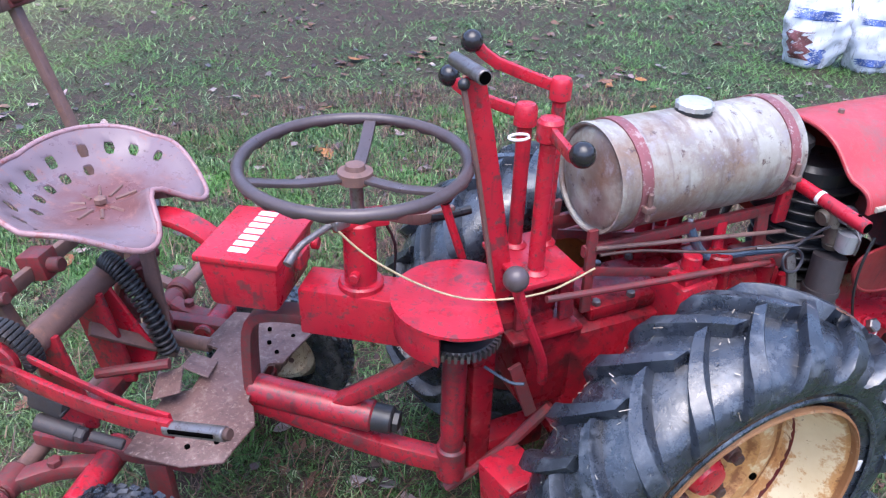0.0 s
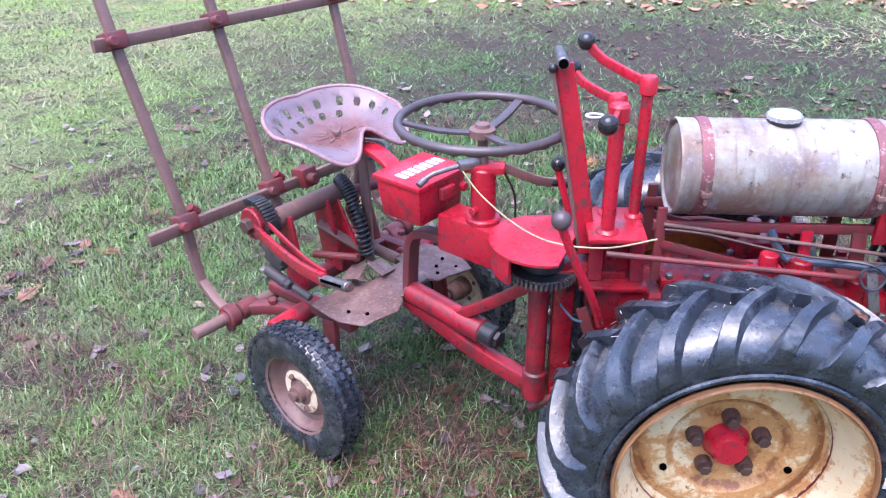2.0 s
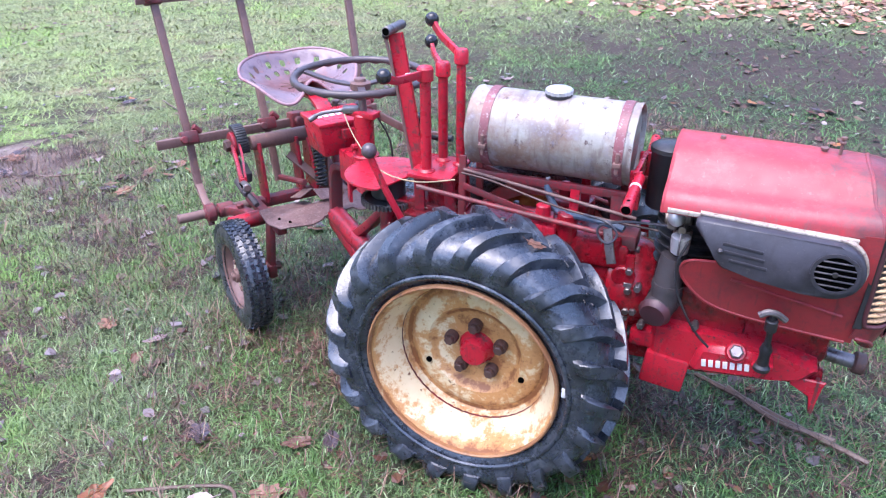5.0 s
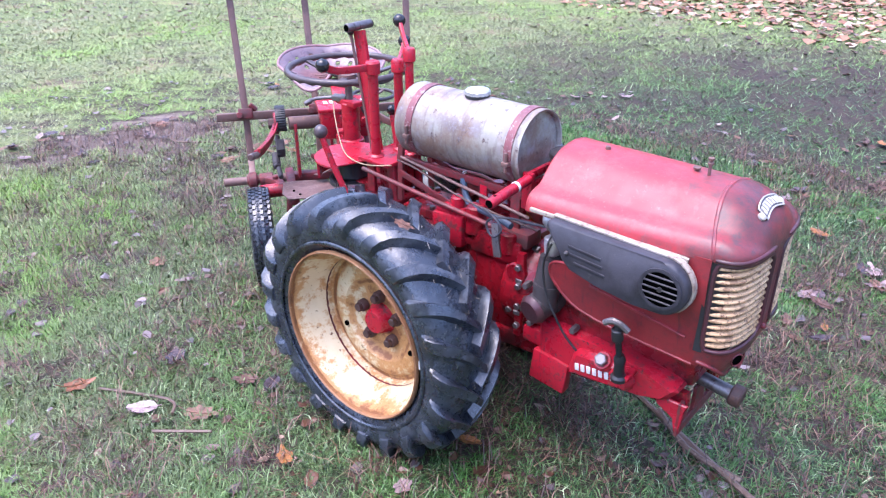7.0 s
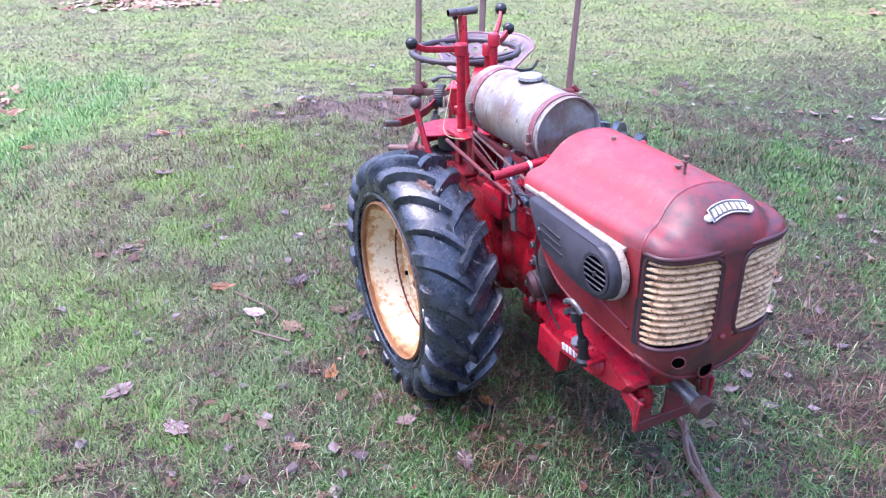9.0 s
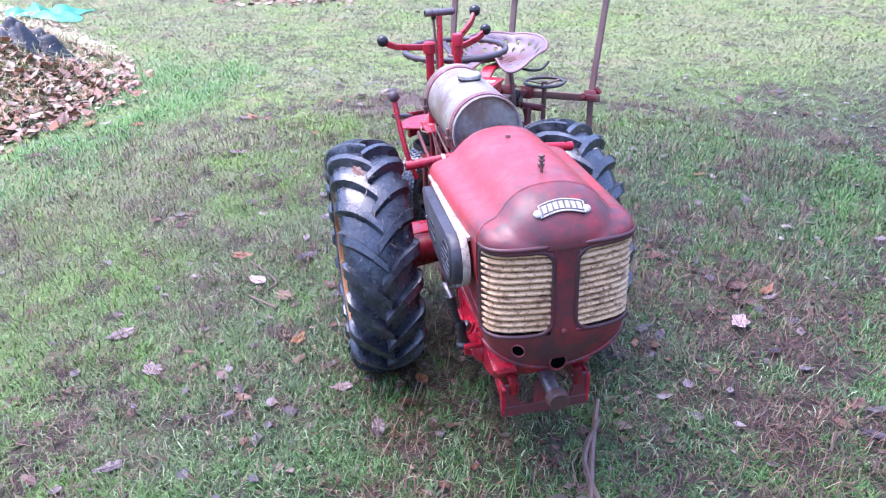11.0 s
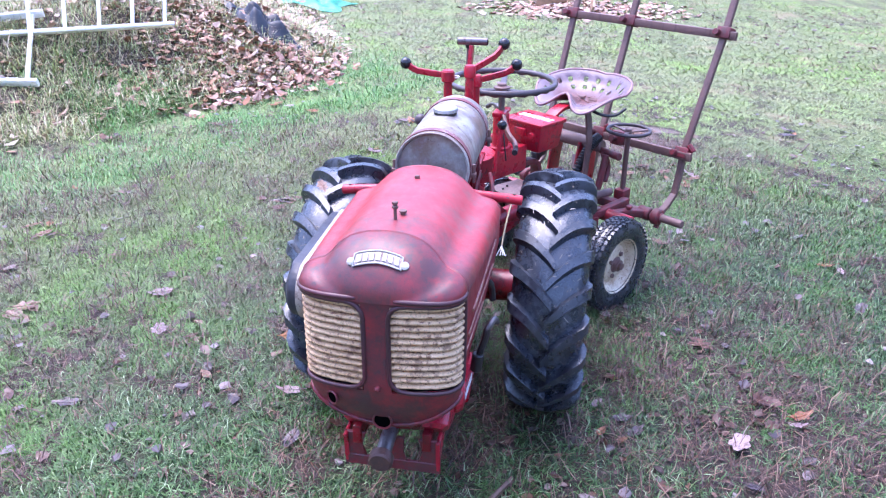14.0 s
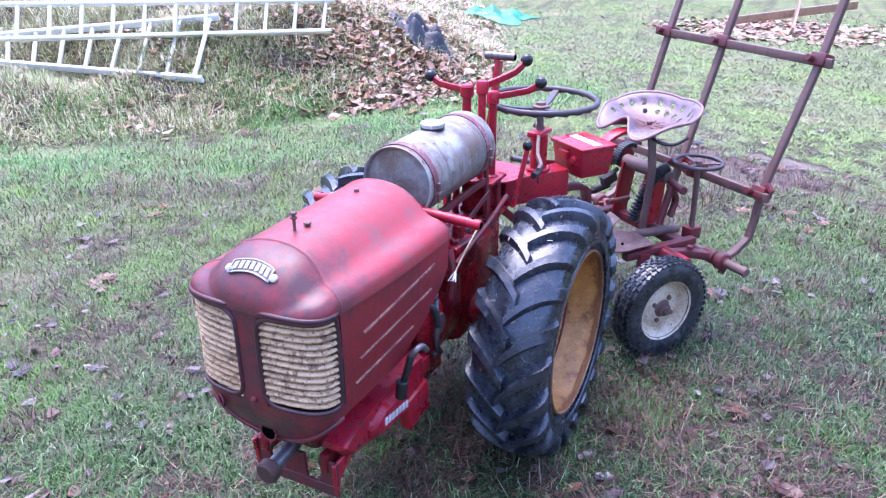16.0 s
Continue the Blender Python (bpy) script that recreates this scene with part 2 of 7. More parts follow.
def rubber(name, mud_sheen, amount, wet, base=1.0):
    """Wet black rubber: glossy film, fine scuffs, dried mud in streaks; bluish tones also paint in sky sheen."""
    m, nt, b = mat(name)
    tone = mix(nt, ramp(nt, noise_tex(nt, 14, 6), BW(0.35, 0.7)), (0.008 * base, 0.010 * base, 0.015 * base), (0.024 * base, 0.030 * base, 0.042 * base))
    # These streaks are dried mud and, where bluish, reflected sky put into the colour.
    mud = ramp(nt, noise_tex(nt, 21, 10, 0.80), [(amount[0], (0, 0, 0)), (amount[1], (0.75, 0.75, 0.75))])
    tone = mix(nt, mud, tone, mud_sheen)
    tone = mix(nt, ramp(nt, noise_tex(nt, 150, 3, 0.6), BW(0.70, 0.74)), tone, (0.24, 0.22, 0.19))
    tone = mix(nt, ramp(nt, noise_tex(nt, 60, 7, 0.8), [(0.60, (0, 0, 0)), (0.67, (0.6, 0.6, 0.6))]), tone, (0.10, 0.11, 0.125))
    nt.links.new(tone, b.inputs["Base Color"])
    film = ramp(nt, noise_tex(nt, 30, 7, 0.75), [(0.42, (wet,) * 3), (0.66, (wet + 0.22,) * 3)])
    nt.links.new(mix(nt, mud, film, (0.7, 0.7, 0.7)), b.inputs["Roughness"])
    b.inputs["Specular IOR Level"].default_value = 0.95
    bump(nt, b, noise_tex(nt, 26, 6, 0.62), 0.32, 0.007)
    return m


def seat_steel():
    """Bare pressed steel, rusted red where one sits and greyer towards the rim."""
    m, nt, b = mat("seat_steel")
    tc = nt.nodes.new("ShaderNodeTexCoord")
    mp = node(nt, "ShaderNodeMapping", Location=(0.180, 0, 0), Scale=(1.2, 1.0, 0))
    nt.links.new(tc.outputs["Object"], mp.inputs["Vector"])
    far = node(nt, "ShaderNodeVectorMath")
    far.operation = "LENGTH"
    nt.links.new(mp.outputs[0], far.inputs[0])
    out = calc(nt, "ADD", calc(nt, "MULTIPLY", far.outputs["Value"], 4.2), calc(nt, "MULTIPLY", noise_tex(nt, 14, 7, 0.7), 0.8))
    tone = mix(nt, ramp(nt, out, BW(0.72, 1.12)), (0.140, 0.054, 0.050), (0.180, 0.125, 0.140))
    tone = mix(nt, ramp(nt, noise_tex(nt, 30, 7, 0.75), BW(0.55, 0.66)), tone, (0.24, 0.115, 0.10))
    tone = mix(nt, ramp(nt, noise_tex(nt, 80, 5, 0.7), BW(0.62, 0.70)), tone, (0.07, 0.035, 0.035))
    nt.links.new(tone, b.inputs["Base Color"])
    nt.links.new(ramp(nt, noise_tex(nt, 25, 6), [(0.3, (0.22,) * 3), (0.75, (0.46,) * 3)]), b.inputs["Roughness"])
    bump(nt, b, noise_tex(nt, 60, 6, 0.7), 0.25, 0.002)
    return m


def add_soot(m, start, end, colour):
    """Soot that has crept back over a sheet from its front end, in ragged smears."""
    nt = m.node_tree
    b = nt.nodes["Principled BSDF"]
    under = b.inputs["Base Color"].links[0].from_socket
    tc = nt.nodes.new("ShaderNodeTexCoord")
    xyz = nt.nodes.new("ShaderNodeSeparateXYZ")
    nt.links.new(tc.outputs["Object"], xyz.inputs[0])
    ahead = calc(nt, "DIVIDE", calc(nt, "SUBTRACT", xyz.outputs["X"], start), end - start)
    ragged = calc(nt, "ADD", ahead, calc(nt, "MULTIPLY", calc(nt, "SUBTRACT", noise_tex(nt, 16, 8, 0.75), 0.5), 2.6))
    nt.links.new(mix(nt, ramp(nt, ragged, [(0.35, (0, 0, 0)), (1.0, (0.75, 0.75, 0.75))]), under, colour), b.inputs["Base Color"])


add_soot(HOOD_RED, 0.60, 0.86, (0.085, 0.045, 0.048))
add_soot(SIDE_RED, 0.70, 0.95, (0.10, 0.032, 0.036))
SEAT_MAT = seat_steel()
TANK = tank_metal()
RIM = wheel_paint("cream_rim", 0.085)
DISC = wheel_paint("rusted_disc", 0.20, (0.70, 0.58, 0.36), (0.58, 0.43, 0.22))
ORANGE_RUST = wheel_paint("orange_rust_rim", 0.26, (0.64, 0.33, 0.10), (0.52, 0.21, 0.045))
SMALL_RIM = worn_paint("small_cream_rim", (0.76, 0.66, 0.48), (0.64, 0.49, 0.31), (0.24, 0.10, 0.04), (0.56, 0.63), (0.35, 0.6), grime=(0.32, 0.15, 0.065), grime_at=(0.50, 0.68))
RUBBER = rubber("wet_black_rubber", (0.135, 0.152, 0.18), (0.52, 0.70), 0.20, 1.35)
LUG_RUBBER = rubber("wet_lug_rubber", (0.135, 0.152, 0.18), (0.52, 0.70), 0.24, 1.35)
RUBBER_SMALL = rubber("grey_black_rubber", (0.15, 0.15, 0.15), (0.50, 0.72), 0.2)


def away_from_spot(nt, near, far):
    """0 near a spot ahead and left of the tractor, 1 further off, where lawn tones turn lighter."""
    d = node(nt, "ShaderNodeVectorMath")
    d.operation = "DISTANCE"
    tc = nt.nodes.new("ShaderNodeTexCoord")
    nt.links.new(tc.outputs["Object"], d.inputs[0])
    d.inputs[1].default_value = (2.6, 3.1, 0)
    a = node(nt, "ShaderNodeMapRange")
    nt.links.new(d.outputs["Value"], a.inputs["Value"])
    a.inputs["From Min"].default_value, a.inputs["From Max"].default_value = near, far
    return a.outputs[0]


def ground_mat():
    m, nt, b = mat("lawn_soil")
    soil = mix(nt, ramp(nt, noise_tex(nt, 14, 8, 0.75), BW(0.35, 0.7)), (0.022, 0.013, 0.009), (0.066, 0.040, 0.028))
    soil = mix(nt, ramp(nt, noise_tex(nt, 60, 5, 0.7), BW(0.60, 0.70)), soil, (0.11, 0.066, 0.046))
    # Near-black tone that paints the shade between blades; the soil is darkened for it too.
    gap_shade = mix(nt, ramp(nt, noise_tex(nt, 40, 6, 0.7), BW(0.35, 0.65)), (0.014, 0.013, 0.006), (0.036, 0.034, 0.014))
    turf = mix(nt, ramp(nt, noise_tex(nt, 22, 8, 0.75), BW(0.38, 0.62)), (0.08, 0.11, 0.035), (0.20, 0.23, 0.08))
    turf = mix(nt, ramp(nt, noise_tex(nt, 2.3, 6, 0.6), BW(0.52, 0.66)), turf, (0.24, 0.19, 0.105))
    gap_shade = mix(nt, away_from_spot(nt, 2.8, 5.2), gap_shade, turf)
    packed = mix(nt, ramp(nt, noise_tex(nt, 9, 8, 0.7), BW(0.35, 0.65)), (0.11, 0.076, 0.06), (0.23, 0.175, 0.145))
    at = nt.nodes.new("ShaderNodeAttribute")
    at.attribute_name = "bare"
    tone = mix(nt, ramp(nt, at.outputs["Fac"], BW(0.0, 0.62)), gap_shade, soil)
    tone = mix(nt, ramp(nt, at.outputs["Fac"], BW(0.72, 0.95)), tone, packed)
    nt.links.new(tone, b.inputs["Base Color"])
    b.inputs["Roughness"].default_value = 0.85
    bump(nt, b, noise_tex(nt, 30, 8, 0.75), 0.8, 0.02)
    return m


def blade_mat(name, stops, rough=0.45):
    m, nt, b = mat(name)
    g = nt.nodes.new("ShaderNodeNewGeometry")
    tone = ramp(nt, g.outputs["Random Per Island"], stops)
    nt.links.new(tone, b.inputs["Base Color"])
    b.inputs["Roughness"].default_value = rough
    return m


def lawn_mat(name, thin):
    """Blades in several greens, mixed with dead brown ones that gather in patches."""
    m, nt, b = mat(name)
    g = nt.nodes.new("ShaderNodeNewGeometry")
    r = g.outputs["Random Per Island"]
    other = calc(nt, "FRACT", calc(nt, "MULTIPLY", r, 17.3), 0)
    green = ramp(nt, r, [(0.0, (0.012, 0.034, 0.010)), (0.35, (0.034, 0.086, 0.022)), (0.75, (0.078, 0.156, 0.044)), (0.92, (0.17, 0.25, 0.095)), (1.0, (0.36, 0.44, 0.26))])
    dead = ramp(nt, r, [(0.0, (0.045, 0.022, 0.015)), (0.45, (0.12, 0.062, 0.038)), (0.8, (0.24, 0.15, 0.095)), (1.0, (0.42, 0.33, 0.23))])
    fresh = mix(nt, 0.65, green, (0.072, 0.20, 0.026))
    green = mix(nt, ramp(nt, noise_tex(nt, 1.9, 5, 0.65), BW(0.46, 0.62)), green, fresh)
    spots = calc(nt, "ADD", calc(nt, "MULTIPLY", noise_tex(nt, 10.5, 7, 0.72), 1.75), calc(nt, "MULTIPLY", other, 0.42))
    tone = mix(nt, ramp(nt, spots, BW(thin, thin + 0.07)), green, dead)
    far = mix(nt, ramp(nt, noise_tex(nt, 0.9, 5, 0.6), BW(0.46, 0.60)), (0.38, 0.36, 0.17), (0.34, 0.49, 0.09))
    tone = mix(nt, away_from_spot(nt, 2.9, 5.6), tone, mix(nt, 0.55, tone, far))
    nt.links.new(tone, b.inputs["Base Color"])
    b.inputs["Roughness"].default_value = 0.48
    b.inputs["Specular IOR Level"].default_value = 0.42
    return m


def leaf_mat(name, a, c, wet):
    m, nt, b = mat(name)
    oi = nt.nodes.new("ShaderNodeObjectInfo")
    tone = mix(nt, oi.outputs["Random"], a, c)
    tone = mix(nt, ramp(nt, noise_tex(nt, 60, 6, 0.7), BW(0.5, 0.75)), tone, tuple(v * 0.4 for v in a))
    nt.links.new(tone, b.inputs["Base Color"])
    b.inputs["Roughness"].default_value = wet
    bump(nt, b, noise_tex(nt, 120, 4), 0.4, 0.002)
    return m


# Foliage tones for the added ring that blocks the low sky.
def sky_block_mat():
    m, nt, b = mat("sky_block_foliage")
    tone = mix(nt, ramp(nt, noise_tex(nt, 0.9, 6, 0.7), BW(0.35, 0.65)), (0.022, 0.030, 0.014), (0.06, 0.068, 0.030))
    nt.links.new(mix(nt, ramp(nt, noise_tex(nt, 5, 5, 0.7), BW(0.5, 0.7)), tone, (0.05, 0.038, 0.024)), b.inputs["Base Color"])
    b.inputs["Roughness"].default_value = 0.9
    bump(nt, b, noise_tex(nt, 2.5, 6, 0.7), 1.0, 0.5)
    return m


SKY_BLOCK = sky_block_mat()
GROUND = ground_mat()
GRASS = lawn_mat("grass_blades", 1.105)
LUSH = blade_mat("lush_grass", [(0.0, (0.055, 0.16, 0.03)), (0.5, (0.115, 0.29, 0.06)), (0.85, (0.19, 0.38, 0.095)), (1.0, (0.34, 0.42, 0.18))], 0.5)
STRAW = blade_mat("dry_grass", [(0.0, (0.36, 0.25, 0.15)), (0.25, (0.58, 0.45, 0.29)), (0.38, (0.21, 0.30, 0.09)), (0.8, (0.40, 0.46, 0.19)), (1.0, (0.74, 0.62, 0.44))])
LEAF_MAUVE = leaf_mat("pale_wet_leaf", (0.22, 0.145, 0.145), (0.37, 0.265, 0.255), 0.42)
LEAF_BROWN = leaf_mat("brown_leaf", (0.10, 0.042, 0.028), (0.27, 0.13, 0.075), 0.36)
LEAF_RUST = leaf_mat("orange_leaf", (0.20, 0.062, 0.024), (0.36, 0.15, 0.042), 0.4)
LEAF_DARK = leaf_mat("dark_wet_leaf", (0.07, 0.05, 0.055), (0.13, 0.09, 0.09), 0.2)
# Flat black laid over closed surfaces to paint the shade inside openings.
HOLE_SHADE, _nt, _b = mat("painted_hole_shade")
_b.inputs["Base Color"].default_value = (0.002, 0.002, 0.002, 1)
_b.inputs["Roughness"].default_value = 0.9
_b.inputs["Specular IOR Level"].default_value = 0.0
# Wet leaf scraps whose pale tone paints in the sky's reflection.
GLINT_SCRAP = blade_mat("wet_glint_scraps", [(0.0, (0.06, 0.045, 0.045)), (0.5, (0.13, 0.098, 0.098)), (1.0, (0.26, 0.20, 0.195))], 0.3)
DRIFT = blade_mat("leaf_drift", [(0.0, (0.11, 0.055, 0.035)), (0.4, (0.32, 0.145, 0.075)), (0.8, (0.46, 0.26, 0.16)), (1.0, (0.52, 0.41, 0.34))], 0.5)
CHAFF = blade_mat("chaff", [(0.0, (0.10, 0.08, 0.06)), (0.6, (0.22, 0.18, 0.14)), (1.0, (0.45, 0.40, 0.33))], 0.6)
SCRAP = blade_mat("leaf_scraps", [(0.0, (0.035, 0.016, 0.012)), (0.45, (0.09, 0.036, 0.021)), (0.8, (0.15, 0.068, 0.040)), (1.0, (0.20, 0.14, 0.115))], 0.38)
LITTER = blade_mat("leaf_litter", [(0.0, (0.20, 0.09, 0.055)), (0.35, (0.40, 0.22, 0.135)), (0.65, (0.54, 0.35, 0.25)), (0.88, (0.62, 0.49, 0.42)), (1.0, (0.28, 0.14, 0.09))], 0.5)
CRUMB = blade_mat("leaf_crumbs", [(0.0, (0.035, 0.016, 0.012)), (0.5, (0.085, 0.038, 0.025)), (0.85, (0.16, 0.078, 0.046)), (1.0, (0.27, 0.17, 0.11))], 0.4)
TWIG = worn_paint("twig_bark", (0.16, 0.10, 0.07), (0.10, 0.06, 0.045), (0.24, 0.18, 0.14))
TARP = worn_paint("black_tarp", (0.022, 0.026, 0.036), (0.012, 0.013, 0.016), (0.05, 0.05, 0.06), (0.7, 0.8), (0.35, 0.6))
GREEN_TARP = worn_paint("green_tarp", (0.02, 0.30, 0.16), (0.03, 0.24, 0.13), (0.1, 0.2, 0.15), (0.7, 0.8), (0.35, 0.5))
BAG = worn_paint("white_bag", (0.72, 0.73, 0.78), (0.6, 0.62, 0.7), (0.25, 0.2, 0.2), (0.68, 0.76), (0.3, 0.5))
PRINT_BLUE = worn_paint("blue_print", (0.06, 0.12, 0.40), (0.12, 0.18, 0.45), (0.6, 0.6, 0.65), (0.54, 0.60))
LADDER = worn_paint("white_ladder", (0.86, 0.85, 0.82), (0.78, 0.77, 0.74), (0.35, 0.33, 0.3), (0.64, 0.74), (0.35, 0.55), grime=(0.45, 0.43, 0.40), grime_at=(0.55, 0.85))
PLANK = worn_paint("pale_wood", (0.42, 0.28, 0.18), (0.30, 0.19, 0.12), (0.2, 0.12, 0.08))

# ---- mesh helpers ----
SPACE = {}


def root(name, m, local=False):
    """An Empty as the base of a thing. local: its parts are written in its own axes, otherwise in the world's."""
    ob = new(name)
    ob.matrix_world = m
    ob.empty_display_size = 0.1
    SPACE[ob.name] = Matrix() if local else m.inverted()
    return ob


def finish(name, bm, material, angle=35):
    bmesh.ops.recalc_face_normals(bm, faces=bm.faces)
    me = bpy.data.meshes.new(name)
    bm.to_mesh(me)
    bm.free()
    me.materials.append(material)
    me.shade_smooth()
    me.set_sharp_from_angle(angle=radians(angle))
    return me


def part(name, bm, material, parent, label="", angle=35):
    top = parent
    while top.parent:
        top = top.parent
    bm.transform(SPACE[top.name])
    ob = new(name, finish(name, bm, material, angle))
    ob.parent = parent
    if label:
        tagged(ob, label)
    return ob


def thing(name, bm, material, label, category, group="", kind="", angle=35):
    return tagged(new(name, finish(name, bm, material, angle)), label, category, group, kind)


def bevel(bm, verts, w, seg=2):
    vs = set(verts)
    edges = [e for e in bm.edges if e.verts[0] in vs and e.verts[1] in vs]
    bmesh.ops.bevel(bm, geom=edges, offset=w, segments=seg, profile=0.5, affect="EDGES", clamp_overlap=True)


def box(c, size, rot=(0, 0, 0), bev=0.004, bm=None, taper=1.0):
    """A box about its middle, in metres, turned by degrees; taper narrows its foot."""
    bm = bm or bmesh.new()
    r = bmesh.ops.create_cube(bm, size=1)["verts"]
    for v in r:
        if v.co.z < 0:
            v.co.x *= taper
            v.co.y *= taper
    bmesh.ops.transform(bm, verts=r, matrix=pose(*c, *rot) @ Matrix.Diagonal((*size, 1)))
    if bev:
        bevel(bm, r, bev)
    return bm


def path_points(pts, n):
    """A smooth line through the points, n steps to a stretch."""
    P = [Vector(p) for p in pts]
    if n <= 1 or len(P) < 3:
        return P
    out = []
    for i in range(len(P) - 1):
        a, b, c, d = P[max(i - 1, 0)], P[i], P[i + 1], P[min(i + 2, len(P) - 1)]
        for k in range(n):
            t = k / n
            out.append(0.5 * (2 * b + (c - a) * t + (2 * a - 5 * b + 4 * c - d) * t * t + (3 * b - a - 3 * c + d) * t ** 3))
    return out + [P[-1]]


def sweep(pts, section, n=1, bm=None, side=None, closed=False, scale=None):
    """Carries a closed 2D section along a line. side: the direction that the section's first axis keeps to."""
    bm = bm or bmesh.new()
    P = path_points(pts, n)
    rings, last = [], Vector(side) if side else None
    for i, p in enumerate(P):
        if closed:
            d = (P[(i + 1) % len(P)] - P[i - 1]).normalized()
        else:
            d = (P[min(i + 1, len(P) - 1)] - P[max(i - 1, 0)]).normalized()
        if last is None:
            last = d.orthogonal()
        u = (last - d * last.dot(d)).normalized()
        if not side:
            last = u
        w = d.cross(u)
        k = scale[min(i // max(n, 1), len(scale) - 1)] if scale else 1
        rings.append([bm.verts.new(p + (u * a + w * b) * k) for a, b in section])
    m = len(section)
    span = range(len(rings)) if closed else range(len(rings) - 1)
    for i in span:
        A, B = rings[i], rings[(i + 1) % len(rings)]
        for j in range(m):
            bm.faces.new((A[j], A[(j + 1) % m], B[(j + 1) % m], B[j]))
    if not closed:
        bm.faces.new(rings[0][::-1])
        bm.faces.new(rings[-1])
    return bm


def circle(r, n=10):
    return [(r * math.cos(2 * math.pi * i / n), r * math.sin(2 * math.pi * i / n)) for i in range(n)]


def rect(w, h, r=0.0):
    if not r:
        return [(-w / 2, -h / 2), (w / 2, -h / 2), (w / 2, h / 2), (-w / 2, h / 2)]
    out = []
    for cx, cy, a0 in ((w / 2 - r, h / 2 - r, 0), (-w / 2 + r, h / 2 - r, 90), (-w / 2 + r, -h / 2 + r, 180), (w / 2 - r, -h / 2 + r, 270)):
        out += [(cx + r * math.cos(radians(a0 + a)), cy + r * math.sin(radians(a0 + a))) for a in (0, 45, 90)]
    return out


def tube(pts, r, n=1, seg=10, bm=None):
    return sweep(pts, circle(r, seg), n, bm)


def flat(pts, w, h, side, n=1, bm=None, r=None):
    return sweep(pts, rect(w, h, r if r is not None else min(w, h) * 0.2), n, bm, side)


def lathe(profile, origin, axis, seg=32, bm=None, caps=True):
    """Turns (along, radius) pairs round an axis; the ends are closed."""
    bm = bm or bmesh.new()
    q = Vector((0, 0, 1)).rotation_difference(Vector(axis)).to_matrix().to_4x4()
    M = Matrix.Translation(origin) @ q
    rings = []
    for a, r in profile:
        if r < 1e-5:
            rings.append([bm.verts.new(M @ Vector((0, 0, a)))])
        else:
            rings.append([bm.verts.new(M @ Vector((x, y, a))) for x, y in circle(r, seg)])
    for A, B in zip(rings, rings[1:]):
        if len(A) == 1 and len(B) == 1:
            continue
        for j in range(seg):
            k = (j + 1) % seg
            if len(A) == 1:
                bm.faces.new((A[0], B[k], B[j]))
            elif len(B) == 1:
                bm.faces.new((A[j], A[k], B[0]))
            else:
                bm.faces.new((A[j], A[k], B[k], B[j]))
    for R in (rings[0], rings[-1]):
        if caps and len(R) > 1:
            bm.faces.new(R)
    return bm


def rod(p, q, r, r2=None, seg=14, bm=None, edge=0.15):
    """A round bar with softened ends."""
    p, q = Vector(p), Vector(q)
    L, r2 = (q - p).length, r if r2 is None else r2
    e = min(edge * min(r, r2), L * 0.2)
    return lathe([(0, r - e), (e, r), (L - e, r2), (L, r2 - e)], p, (q - p).normalized(), seg, bm)


def ball(c, r, seg=18, bm=None):
    k = seg // 2
    return lathe([(-r * math.cos(math.pi * i / k), r * math.sin(math.pi * i / k)) for i in range(k + 1)], c, (0, 0, 1), seg, bm)


def plate(outline, thick, m, bev=0.002, bm=None):
    """A sheet from a 2D outline, its thickness along the pose's z."""
    bm = bm or bmesh.new()
    low = [bm.verts.new(m @ Vector((x, y, -thick / 2))) for x, y in outline]
    top = [bm.verts.new(m @ Vector((x, y, thick / 2))) for x, y in outline]
    n = len(outline)
    bm.faces.new(low[::-1])
    bm.faces.new(top)
    for i in range(n):
        bm.faces.new((low[i], low[(i + 1) % n], top[(i + 1) % n], top[i]))
    if bev:
        bevel(bm, low + top, bev, 1)
    return bm


def hexnut(c, axis, r, h, bm=None):
    return lathe([(0, r * 0.9), (h * 0.1, r), (h * 0.85, r), (h, r * 0.8)], c, axis, 6, bm)


def arc(cx, cy, r, a0, a1, n):
    return [(cx + r * math.cos(radians(a0 + (a1 - a0) * i / n)), cy + r * math.sin(radians(a0 + (a1 - a0) * i / n))) for i in range(n + 1)]


SIDE_XZ = Matrix(((1, 0, 0, 0), (0, 0, -1, 0), (0, 1, 0, 0), (0, 0, 0, 1)))


def upright(y):
    """The pose of a sheet drawn in x and z, standing at y."""
    return Matrix.Translation((0, y, 0)) @ SIDE_XZ

# ---- ground ----
rng = np.random.default_rng(7)
GRID = rng.random((5, 256, 256))


def vnoise(x, y, scale, layer=0):
    """Smooth value noise from 0 to 1."""
    u, v = np.asarray(x) * scale + 91.3, np.asarray(y) * scale + 57.7
    i, j = np.floor(u).astype(int), np.floor(v).astype(int)
    f, g = u - i, v - j
    f, g = f * f * (3 - 2 * f), g * g * (3 - 2 * g)
    G = GRID[layer]
    a, b = G[i % 256, j % 256], G[(i + 1) % 256, j % 256]
    c, d = G[i % 256, (j + 1) % 256], G[(i + 1) % 256, (j + 1) % 256]
    return a * (1 - f) * (1 - g) + b * f * (1 - g) + c * (1 - f) * g + d * f * g


FOOT = [(2.5, -6.5), (-0.25, -2.94), (-0.66, -2.33), (-1.14, -1.78), (-2.0, -1.52), (-2.54, -1.16), (-3.3, -0.80), (-4.4, -0.86), (-6.5, -1.8), (-14, -6)]


